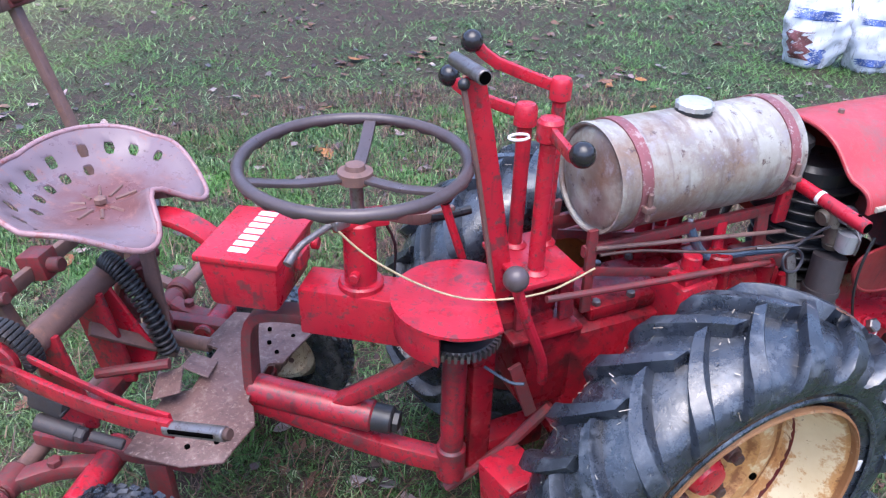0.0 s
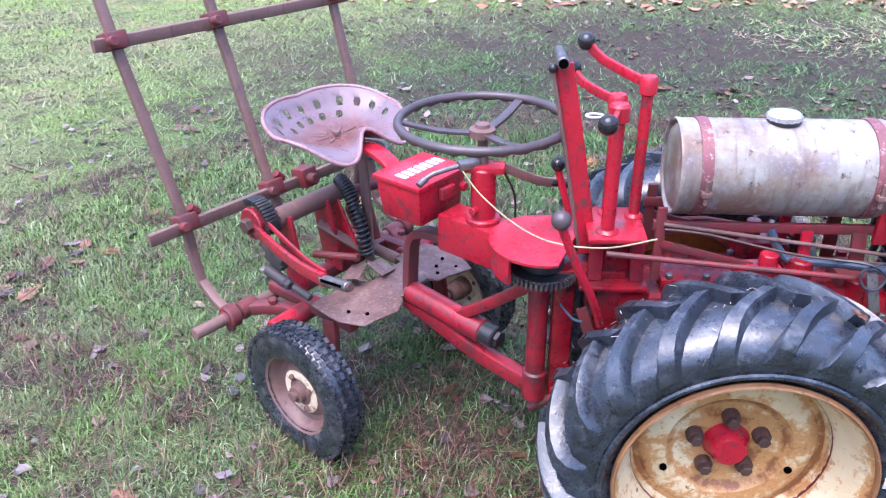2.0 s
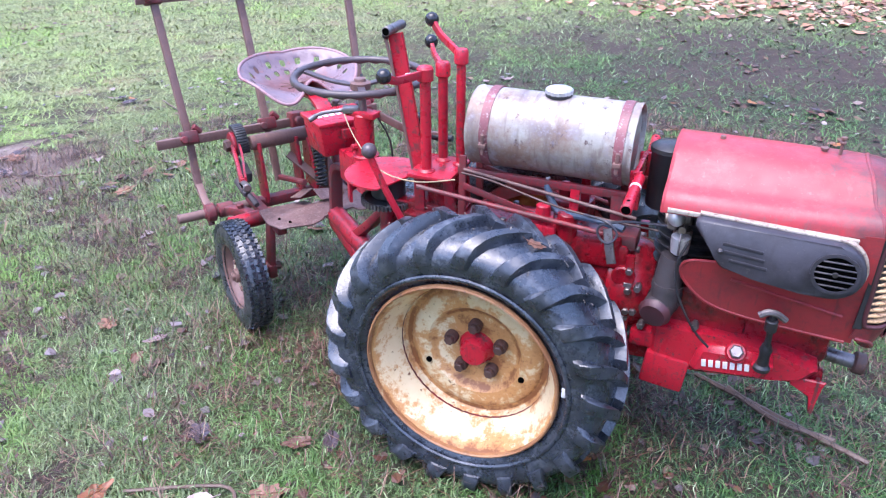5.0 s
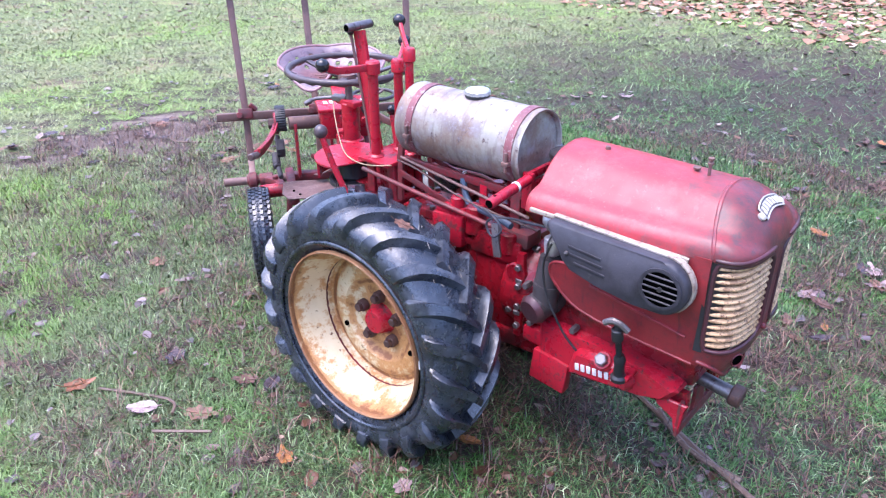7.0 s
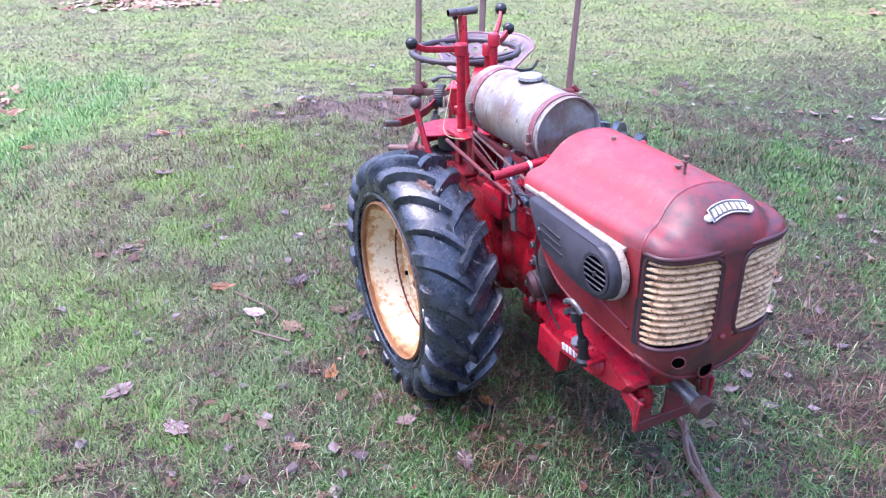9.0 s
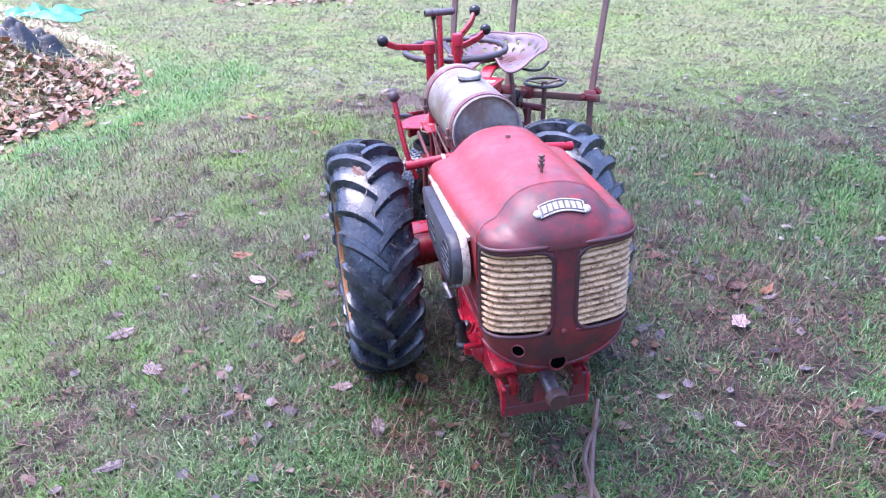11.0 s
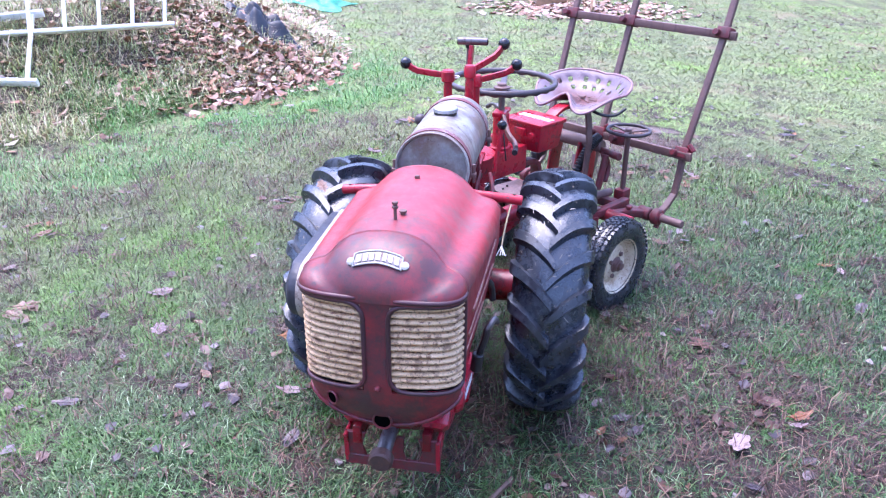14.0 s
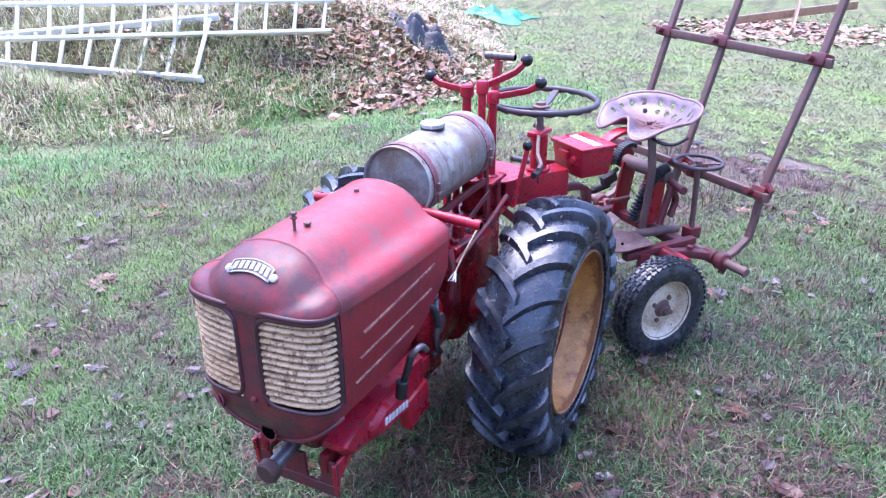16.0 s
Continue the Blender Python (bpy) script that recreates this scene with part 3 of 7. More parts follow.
def bank_depth(x, y):
    """How far a place lies behind the foot of the bank; negative on the lawn."""
    best, sign = np.full(np.shape(x), 1e9), np.zeros(np.shape(x))
    for (ax, ay), (bx, by) in zip(FOOT, FOOT[1:]):
        dx, dy = bx - ax, by - ay
        t = np.clip(((x - ax) * dx + (y - ay) * dy) / (dx * dx + dy * dy), 0, 1)
        d = np.hypot(x - ax - t * dx, y - ay - t * dy)
        s = np.sign(dx * (y - ay) - dy * (x - ax))
        sign = np.where(d < best, s, sign)
        best = np.minimum(best, d)
    return best * sign


def height(x, y):
    x, y = np.asarray(x, float), np.asarray(y, float)
    d = np.maximum(bank_depth(x, y), 0)
    amp = np.interp(x, [-7, -4.2, -2.8, -2.0, -1.3, 0.0, 2.0], [0.35, 0.6, 0.85, 0.66, 0.30, 0.28, 0.26])
    h = amp * (1 - np.exp(-(d / 1.0) ** 1.5))
    h = h + np.minimum(d, 0.5) * 0.3 * (vnoise(x, y, 2.3, 1) - 0.5)
    far = np.clip((np.hypot(x - 1, y - 1) - 7) / 5, 0, 1)
    return h + 0.018 * (vnoise(x, y, 1.7, 2) - 0.5) + 0.012 * (vnoise(x, y, 6, 3) - 0.5) + far * 0.1 * (vnoise(x, y, 0.8, 4) - 0.3)


def bare(x, y):
    """How bare the lawn is, from 0 to 1."""
    n = 0.22 * vnoise(x, y, 1.6, 0) + 0.33 * vnoise(x, y, 6.5, 1) + 0.45 * vnoise(x, y, 19, 2)
    b = 0.70 * np.clip((n - 0.535) / 0.08, 0, 1)
    b = b * np.clip(1.25 - np.hypot(x - 1.0, y - 0.8) / 9, 0.5, 1)
    e = np.hypot((x + 2.05) / 0.36, (y - 1.62) / 0.55) + 0.7 * (vnoise(x, y, 4, 3) - 0.5) + 1.1 * (vnoise(x, y, 11, 1) - 0.5)
    b = np.maximum(b, np.clip((1.15 - e) / 0.3, 0, 1))
    under = np.hypot((x - 0.75) / 1.1, (y - 1.05) / 0.5)
    b = np.maximum(b, 0.40 * np.clip(1.4 - under, 0, 1))
    worn = np.hypot((x - 1.6) / 4.2, (y - 5.6) / 1.9)
    b = np.maximum(b, 0.68 * np.clip(1.3 - worn, 0, 1) * np.clip(2.2 * vnoise(x, y, 3.1, 0) - 0.4, 0, 1))
    thin = np.hypot((x - 1.7) / 1.2, (y - 2.05) / 0.75)
    b = np.maximum(b, 0.70 * np.clip(1.4 - thin, 0, 1) * np.clip(2.6 * vnoise(x, y, 6.0, 4) - 0.5, 0, 1))
    lush = np.clip(1 - np.abs(bank_depth(x, y) + 0.25) / 0.35, 0, 1)
    b = b * (1 - 0.9 * lush)
    d = bank_depth(x, y)
    return np.maximum(b, 0.80 * np.clip((d - 0.1) / 0.4, 0, 1) * np.clip((3.0 - d) / 0.5, 0.3, 1))


def ground_sheet():
    core = np.arange(-6.0, 6.01, 0.075)
    out = 6.0 + np.cumsum(0.11 * 1.16 ** np.arange(32))
    ax = np.concatenate([-out[::-1], core, out])
    X, Y = np.meshgrid(ax - 0.5, ax + 0.8, indexing="ij")
    Z = height(X, Y)
    n = len(ax)
    co = np.stack([X, Y, Z], -1).reshape(-1, 3)
    i = np.arange(n * n).reshape(n, n)
    q = np.stack([i[:-1, :-1], i[1:, :-1], i[1:, 1:], i[:-1, 1:]], -1).reshape(-1, 4)
    me = bpy.data.meshes.new("ground")
    me.vertices.add(len(co))
    me.vertices.foreach_set("co", co.ravel())
    me.loops.add(q.size)
    me.loops.foreach_set("vertex_index", q.ravel())
    me.polygons.add(len(q))
    me.polygons.foreach_set("loop_start", np.arange(len(q)) * 4)
    me.update(calc_edges=True)
    at = me.attributes.new("bare", "FLOAT", "POINT")
    at.data.foreach_set("value", bare(X, Y).ravel().astype(np.float32))
    me.materials.append(GROUND)
    me.shade_smooth()
    return tagged(new("ground", me), "patchy green lawn with bare brown soil and a leafy bank", "lawn", kind="structure")


ground_sheet()


def blades(name, xy, lift, length, width, lean, material, label, category, grow=None, lying=0.0):
    """Bent blades of grass, each a strip of five corners, as one mesh; a share of them lies down."""
    n = len(xy)
    a = rng.random(n) * 2 * math.pi
    big = np.ones(n) if grow is None else grow(xy[:, 0], xy[:, 1])
    L = length * (0.5 + rng.random(n)) * big ** 0.35
    ln = lean * (0.4 + 0.9 * rng.random(n))
    ln = np.where(rng.random(n) < lying, 1.35 + 0.15 * rng.random(n), ln)
    up, out = L * np.cos(ln), L * np.sin(ln)
    dx, dy = np.cos(a), np.sin(a)
    w = width * (0.6 + 0.8 * rng.random(n)) / 2 * big
    base = np.stack([xy[:, 0], xy[:, 1], height(xy[:, 0], xy[:, 1]) + lift], -1)
    tw = rng.random(n) * math.pi
    sx, sy = -np.sin(a + 0.5 * np.cos(tw)), np.cos(a + 0.5 * np.cos(tw))
    S = np.stack([sx * w, sy * w, 0 * w], -1)
    wave = 0.5 * out * (rng.random(n) - 0.5)
    mid = base + np.stack([dx * out * 0.45 - dy * wave, dy * out * 0.45 + dx * wave, up * 0.75], -1)
    side = 1.1 * out * (rng.random(n) - 0.5)
    tip = base + np.stack([dx * out - dy * side, dy * out + dx * side, up * (0.45 + 0.5 * rng.random(n))], -1)
    co = np.stack([base - S, base + S, mid + S * 0.85, mid - S * 0.85, tip], 1).reshape(-1, 3)
    k = np.arange(n)[:, None] * 5
    loops = (k + np.array([[0, 1, 2, 3, 3, 2, 4]])).ravel()
    starts = (np.arange(n)[:, None] * 7 + np.array([[0, 4]])).ravel()
    me = bpy.data.meshes.new(name)
    me.vertices.add(len(co))
    me.vertices.foreach_set("co", co.ravel())
    me.loops.add(len(loops))
    me.loops.foreach_set("vertex_index", loops)
    me.polygons.add(len(starts))
    me.polygons.foreach_set("loop_start", starts)
    me.update(calc_edges=True)
    me.materials.append(material)
    me.shade_smooth()
    return tagged(new(name, me), label, category, kind="stuff")


def scatter(n, cx, cy, r0, r1, keep):
    """Places in a ring, thinned out by keep(x, y)."""
    r = np.sqrt(r0 * r0 + (r1 * r1 - r0 * r0) * rng.random(n))
    a = rng.random(n) * 2 * math.pi
    xy = np.stack([cx + r * np.cos(a), cy + r * np.sin(a)], -1)
    return xy[rng.random(n) < keep(xy[:, 0], xy[:, 1])]


def on_lawn(x, y):
    clump = 0.30 + 0.70 * np.clip((0.6 * vnoise(x, y, 15, 4) + 0.4 * vnoise(x, y, 37, 3) - 0.30) / 0.26, 0, 1)
    return np.clip(1.05 - 1.25 * bare(x, y), 0.04, 1) * clump * (bank_depth(x, y) < 0.3)


def on_bank(x, y):
    d = bank_depth(x, y)
    return np.clip((d - 0.05) / 0.3, 0, 1) * (d < 3.5) * (0.55 + 0.45 * (vnoise(x, y, 5, 2) > 0.42)) * (1 - 0.15 * np.clip((-1.9 - x) / 0.7, 0, 1) * np.clip((d - 0.05) / 0.2, 0, 1))


def foot_of_bank(x, y):
    d = bank_depth(x, y)
    clumps = np.clip((0.55 * vnoise(x, y, 2.2, 0) + 0.45 * vnoise(x, y, 7.0, 2) - 0.34) / 0.24, 0.12, 1)
    return clumps * np.clip(1 - np.abs(d + 0.50 + 0.5 * (vnoise(x, y, 1.4, 1) - 0.5)) / 0.75, 0, 1) ** 1.2 * np.clip((3.2 - np.hypot(x + 1.7, y + 1.2)) / 0.9, 0, 1)


def spread(x, y):
    return np.clip(np.hypot(x - 0.8, y - 0.7) / 1.9, 1.0, 3.0)


def near_lawn(x, y):
    """The lawn by the walk; sparser on its outer side, away from the tractor."""
    outer = (x > 2.45) | ((y < -0.95) & (x > 0.9)) | ((x > 1.7) & (y < -0.35))
    return on_lawn(x, y) * np.where(outer, 0.3, 1.0)


blades("grass", scatter(1050000, 0.8, 0.7, 0, 2.9, near_lawn), -0.003, 0.042, 0.0031, 1.28, GRASS, "short damp green lawn grass with dead brown blades", "grass", spread, 0.40)


def turf(n):
    """The lawn further off: blades of three corners, dense at first and thinning out with distance."""
    r = 2.7 + 8.8 * rng.random(n) ** 1.35
    a = rng.random(n) * 2 * math.pi
    xy = np.stack([0.8 + r * np.cos(a), 0.7 + r * np.sin(a)], -1)
    xy = xy[rng.random(n) < on_lawn(xy[:, 0], xy[:, 1])]
    n = len(xy)
    big = spread(xy[:, 0], xy[:, 1])
    a = rng.random(n) * 2 * math.pi
    L = 0.044 * (0.5 + rng.random(n)) * big ** 0.3
    ln = 0.95 + 0.58 * rng.random(n)
    w = 0.0030 * (0.6 + 0.8 * rng.random(n)) * big / 2
    base = np.stack([xy[:, 0], xy[:, 1], height(xy[:, 0], xy[:, 1]) - 0.003], -1)
    s = a + 1.2 + 0.8 * rng.random(n)
    S = np.stack([np.cos(s) * w, np.sin(s) * w, 0 * w], -1)
    tip = base + np.stack([np.cos(a) * L * np.sin(ln), np.sin(a) * L * np.sin(ln), L * np.cos(ln)], -1)
    co = np.stack([base - S, base + S, tip], 1).reshape(-1, 3)
    me = bpy.data.meshes.new("grass")
    me.vertices.add(len(co))
    me.vertices.foreach_set("co", co.ravel())
    me.loops.add(3 * n)
    me.loops.foreach_set("vertex_index", np.arange(3 * n))
    me.polygons.add(n)
    me.polygons.foreach_set("loop_start", np.arange(n) * 3)
    me.update(calc_edges=True)
    me.materials.append(GRASS)
    return tagged(new("grass", me), "yellow-green mown lawn grass further off", "grass", kind="stuff")


turf(1100000)
blades("grass", scatter(330000, -1.7, -1.2, 0, 3.2, foot_of_bank), -0.003, 0.066, 0.0042, 1.25, LUSH, "lush bright green grass along the foot of the bank", "grass")
blades("grass", scatter(130000, -1.6, -2.4, 0, 2.4, lambda x, y: np.clip(bank_depth(x, y) * 6, 0, 1) * np.clip(1.2 - bank_depth(x, y), 0, 1) * (vnoise(x, y, 2.6, 4) > 0.45) * np.clip((x + 2.7) / 0.6, 0, 1)), -0.005, 0.10, 0.0046, 1.3, LUSH, "long green tufts on the lower bank", "grass", None, 0.3)
blades("dry_grass", scatter(260000, -2.3, -2.3, 0, 3.2, on_bank), -0.01, 0.13, 0.0048, 1.30, STRAW, "long pale dry grass arching over the bank", "grass", None, 0.3)
blades("dry_grass", scatter(60000, -6.4, -3.6, 0, 3.2, lambda x, y: np.clip(bank_depth(x, y) * 3, 0, 1) * (np.hypot(x + 2.3, y + 2.3) > 2.6)), -0.01, 0.13, 0.0075, 1.35, STRAW, "straw-coloured dry grass behind the bank", "grass", None, 0.3)


def sky_block_ring():
    """An unseen stand-in for trees, added to block low sky and darken reflections: a thick ring with an uneven top,
    pushed in and out.
    """
    n, m = 160, 14
    P = []
    for i in range(n):
        t = 2 * math.pi * i / n
        c, s = math.cos(t), math.sin(t)
        top = 6.5 + 3.5 * float(vnoise(12 + 9 * c, 9 * s, 0.9, 1)) + 1.6 * float(vnoise(12 + 20 * c, 20 * s, 1.7, 2))
        row = []
        for j in range(m + 1):
            f = j / m
            r = 27 + 2.6 * float(vnoise(30 + 16 * c + 5 * f, 16 * s + 6 * f, 1.0, 3)) + 3.0 * f * f
            row.append((r * c, r * s, -0.5 + top * f))
        P.append(row)
    P.append(P[0])
    return thing("sky_block_ring", shell_ring(P), SKY_BLOCK, "unseen dark ring, like trees, added to block the low sky", "woods", kind="structure", angle=80)


def shell_ring(P):
    bm = bmesh.new()
    V = [[bm.verts.new(p) for p in row] for row in P[:-1]]
    W = [[bm.verts.new((p[0] * 1.06, p[1] * 1.06, p[2])) for p in row] for row in P[:-1]]
    n, m = len(V), len(V[0])
    for i in range(n):
        k = (i + 1) % n
        for j in range(m - 1):
            bm.faces.new((V[i][j], V[k][j], V[k][j + 1], V[i][j + 1]))
            bm.faces.new((W[i][j], W[i][j + 1], W[k][j + 1], W[k][j]))
        bm.faces.new((V[i][m - 1], V[k][m - 1], W[k][m - 1], W[i][m - 1]))
    return bm


sky_block_ring()

# ---- two-wheel tractor ----
YC = 1.025
AX, AZ = 0.893, 0.362
tractor = tagged(root("tractor", pose(AX, YC, 0)), "old red two-wheel walking tractor with worn paint on the grass", "tractor")


def big_tyre(y, s):
    """A tractor tyre with slanted lugs; s: +1 on the left side, -1 on the right."""
    R, W = 0.366, 0.105
    prof = [(-0.080, 0.246), (-0.094, 0.262), (-W, 0.290), (-W - 0.002, 0.312), (-0.098, 0.336), (-0.075, 0.353), (-0.04, 0.362), (0, R),
            (0.04, 0.362), (0.075, 0.353), (0.098, 0.336), (W + 0.002, 0.312), (W, 0.290), (0.094, 0.262), (0.080, 0.246), (0.06, 0.232), (-0.06, 0.232)]
    bm = bmesh.new()
    rings = []
    seg = 72
    for a in range(seg):
        t = 2 * math.pi * a / seg
        rings.append([bm.verts.new((AX + r * math.sin(t), y + w, AZ + r * math.cos(t))) for w, r in prof])
    for a in range(seg):
        A, B = rings[a], rings[(a + 1) % seg]
        for j in range(len(prof)):
            k = (j + 1) % len(prof)
            bm.faces.new((A[j], A[k], B[k], B[j]))
    return bm


def tyre_lug(y, side, a0):
    """One curved lug: steep near the middle of the tread, square across the shoulder, ending in a step on the side wall."""
    bm = bmesh.new()
    surf = [(-0.010, 0.366), (0.012, 0.366), (0.034, 0.364), (0.056, 0.360), (0.076, 0.353), (0.092, 0.343), (0.102, 0.330), (0.107, 0.316), (0.107, 0.306)]
    ring = []
    worn = rng.random()
    for i, (w, r) in enumerate(surf):
        f = i / (len(surf) - 1)
        ang = a0 + 0.02 - 0.315 * (1 - (1 - f) ** 1.75)
        hgt = (0.024 + 0.003 * worn) * (1 - 0.80 * max(0, f - 0.66) / 0.34)
        half = 0.0125 * (1 + 0.45 * f) / r
        tilt = min(1.35, max(0, (f - 0.45) * 2.6))
        row = []
        for da, up in ((-half * 1.5, -0.004), (-half * 1.04, hgt * 0.86), (-half * 0.9, hgt), (half * 0.9, hgt), (half * 1.04, hgt * 0.86), (half * 1.5, -0.004)):
            rr, ww = r + up * math.cos(tilt), w + up * math.sin(tilt)
            t = ang + da + 0.005 * math.sin(5 * f + 6 * worn)
            row.append(bm.verts.new((AX + rr * math.sin(t), y + side * ww, AZ + rr * math.cos(t))))
        ring.append(row)
    for A, B in zip(ring, ring[1:]):
        for j in range(5):
            bm.faces.new((A[j], A[j + 1], B[j + 1], B[j]))
    bm.faces.new(ring[0])
    bm.faces.new(ring[-1][::-1])
    return bm


def drive_wheel(y, s, rim_mat, label):
    """s points outwards."""
    wheel = part("wheel", big_tyre(y, s), RUBBER, tractor, label)
    wheel.name = "tyre"
    for side in (-1, 1):
        for k in range(21):
            part("tread_lug", tyre_lug(y, side, 2 * math.pi * (k + (0.5 if side > 0 else 0)) / 21), LUG_RUBBER, wheel)
    ax = (0, s, 0)
    o = (AX, y, AZ)
    rim = lathe([(0.086, 0.245), (0.080, 0.236), (0.062, 0.229), (0.045, 0.222), (0.020, 0.214), (0.0, 0.200), (-0.02, 0.197), (-0.026, 0.19)], o, ax, 64, caps=False)
    r = part("rim", rim, rim_mat, wheel, "cream wheel rim streaked with orange rust" if s < 0 else "rusty orange wheel rim")
    disc = lathe([(-0.024, 0.192), (-0.024, 0.180), (-0.014, 0.168), (-0.010, 0.152), (-0.012, 0.128), (-0.026, 0.116), (-0.033, 0.10), (-0.033, 0.05), (-0.033, 0.0)], o, ax, 64, caps=False)
    part("wheel_disc", disc, DISC if s < 0 else ORANGE_RUST, wheel, "dished wheel disc bleeding orange rust")
    edge = lathe([(0.084, 0.244), (0.098, 0.242), (0.102, 0.245), (0.100, 0.249), (0.092, 0.251), (0.086, 0.248)], o, ax, 64, caps=False)
    part("rim_flange", edge, RIM_EDGE, wheel, "rusty outer rim flange")
    bead = lathe([(0.1035, 0.268), (0.1075, 0.272), (0.1075, 0.277), (0.1045, 0.281)], o, ax, 64, caps=False)
    part("sidewall_ring", bead, RUBBER, wheel)
    barrel = lathe([(0.0, 0.199), (-0.06, 0.20), (-0.09, 0.20), (-0.09, 0.245), (-0.08, 0.246), (-0.06, 0.228), (0.0, 0.206)], o, ax, 48, caps=False)
    part("inner_barrel", barrel, OLD_RED, wheel)
    hub = lathe([(-0.05, 0.055), (-0.03, 0.048), (-0.016, 0.040), (-0.006, 0.038), (0.004, 0.032), (0.006, 0.0)], o, ax, 28)
    part("hub_cap", hub, RED, wheel, "red domed hub cap")
    for i in range(5):
        a = radians(72 * i + 20)
        c = (AX + 0.070 * math.cos(a), y + s * -0.033, AZ + 0.070 * math.sin(a))
        bm = lathe([(0, 0.018), (0.016, 0.018), (0.02, 0.0155)], c, ax, 16)
        hexnut((c[0], c[1] + s * 0.019, c[2]), ax, 0.013, 0.014, bm)
        part("wheel_bolt", bm, DARK_RUST, wheel, "rusty wheel bolt")
    for a in (205, 338):
        c = (AX + 0.138 * math.cos(radians(a)), y - s * 0.018, AZ + 0.138 * math.sin(radians(a)))
        part("rim_hole", rod(c, (c[0], c[1] + s * 0.0125, c[2]), 0.008, seg=12), HOLE_SHADE, wheel, "disc painted black as the shade of a small wheel disc hole")
    part("sidewall_mark", box((AX + 0.262 * math.cos(radians(6)), y + s * 0.0955, AZ + 0.262 * math.sin(radians(6))), (0.010, 0.004, 0.026), (0, 0, 0), 0.001), WHITE, wheel, "small pale mark on the tyre wall")
    return wheel


def straw_flecks(y, wheel):
    """Chaff and dried mud stuck to the tread and the shoulders."""
    bm = bmesh.new()
    for k in range(420):
        t, w = rng.random() * 2 * math.pi, (rng.random() * 2 - 1) * 0.108
        r = float(np.interp(abs(w), [0, 0.045, 0.075, 0.095, 0.108], [0.367, 0.363, 0.355, 0.343, 0.322])) + (0.027 if rng.random() < 0.45 and abs(w) < 0.07 else 0.002)
        p = Vector((AX + r * math.sin(t), y + w, AZ + r * math.cos(t)))
        along, across, out = Vector((math.cos(t), 0, -math.sin(t))), Vector((0, 1, 0)), Vector((math.sin(t), 0, math.cos(t)))
        a = rng.random() * math.pi
        d = along * math.cos(a) + across * math.sin(a)
        e = d.cross(out)
        L, q = 0.002 + 0.008 * rng.random() ** 2, 0.0004 + 0.0006 * rng.random()
        v = [bm.verts.new(p + d * (L * i) + e * (q * j) + out * (0.0012 * h)) for i, j, h in ((-1, -1, 0), (-1, 1, 0), (1, 1, 1), (1, -1, 1))]
        bm.faces.new(v)
    tagged(part("straw_flecks", bm, CHAFF, wheel, "pale chaff stuck to the tread"), kind="stuff")


WHEEL_A = drive_wheel(YC - 0.335, -1, RIM, "large black tractor tyre with chevron lugs, dried mud and painted sky sheen")
WHEEL_B = drive_wheel(YC + 0.335, 1, ORANGE_RUST, "large black tractor tyre with chevron lugs, dried mud and painted sky sheen")
straw_flecks(YC - 0.335, WHEEL_A)
straw_flecks(YC + 0.335, WHEEL_B)

# axle, gearbox and engine castings
part("axle_housing", rod((AX, YC - 0.30, AZ), (AX, YC + 0.30, AZ), 0.052, seg=20), BLOCK_RED, tractor)
bm = box((0.86, YC, 0.43), (0.30, 0.19, 0.30), bev=0.04)
gearbox = part("gearbox", bm, BLOCK_RED, tractor, "oily dark red gearbox casting")
part("gearbox_neck", box((1.09, YC, 0.45), (0.26, 0.18, 0.24), bev=0.03), BLOCK_RED, gearbox)
part("gearbox_lid", box((0.90, YC, 0.592), (0.26, 0.14, 0.03), bev=0.008), BLOCK_RED, gearbox)
for dx in (-0.11, -0.03, 0.05, 0.12):
    for dy in (-0.058, 0.058):
        part("lid_bolt", hexnut((0.90 + dx, YC + dy, 0.606), (0, 0, 1), 0.009, 0.012), STEEL, gearbox)
bm = box((0.975, YC - 0.085, 0.60), (0.10, 0.085, 0.095), (0, 0, 8), 0.010)
box((0.975, YC - 0.085, 0.652), (0.078, 0.066, 0.014), (0, 0, 8), 0.004, bm=bm)
rod((0.985, YC - 0.082, 0.65), (0.985, YC - 0.082, 0.688), 0.021, 0.019, bm=bm)
part("breather_casting", bm, RED, gearbox, "red box casting with a round cap")
bm = lathe([(0, 0.10), (0.01, 0.125), (0.05, 0.13), (0.09, 0.12), (0.12, 0.10)], (1.16, YC, 0.47), (1, 0, 0), 28)
part("clutch_housing", bm, BLOCK_RED, tractor)
for i in range(8):
    a = radians(45 * i + 20)
    part("casting_bolt", hexnut((1.215, YC + 0.125 * math.cos(a), 0.47 + 0.125 * math.sin(a)), (1, 0, 0), 0.010, 0.02), STEEL, tractor)
bm = box((1.13, YC - 0.03, 0.585), (0.17, 0.15, 0.07), bev=0.012)
rod((1.05, YC - 0.085, 0.60), (1.05, YC - 0.085, 0.68), 0.030, 0.026, bm=bm)
rod((1.17, YC - 0.09, 0.58), (1.17, YC - 0.09, 0.64), 0.026, bm=bm)
part("gearbox_cover", bm, BLOCK_RED, tractor, "red casting with a round filler neck")
bm = box((1.18, YC - 0.06, 0.625), (0.10, 0.07, 0.045), bev=0.01)
part("control_block", bm, OLD_RED, tractor)
bm = box((1.40, YC, 0.44), (0.24, 0.19, 0.20), bev=0.03)
box((1.56, YC, 0.44), (0.30, 0.15, 0.12), bev=0.02, bm=bm)
part("engine_block", bm, BLOCK_RED, tractor, "oily dark red engine block")
bm = rod((1.36, YC, 0.50), (1.36, YC, 0.80), 0.075, seg=24)
barrel = part("engine_cylinder", bm, BLACK, tractor, "dark finned engine cylinder")
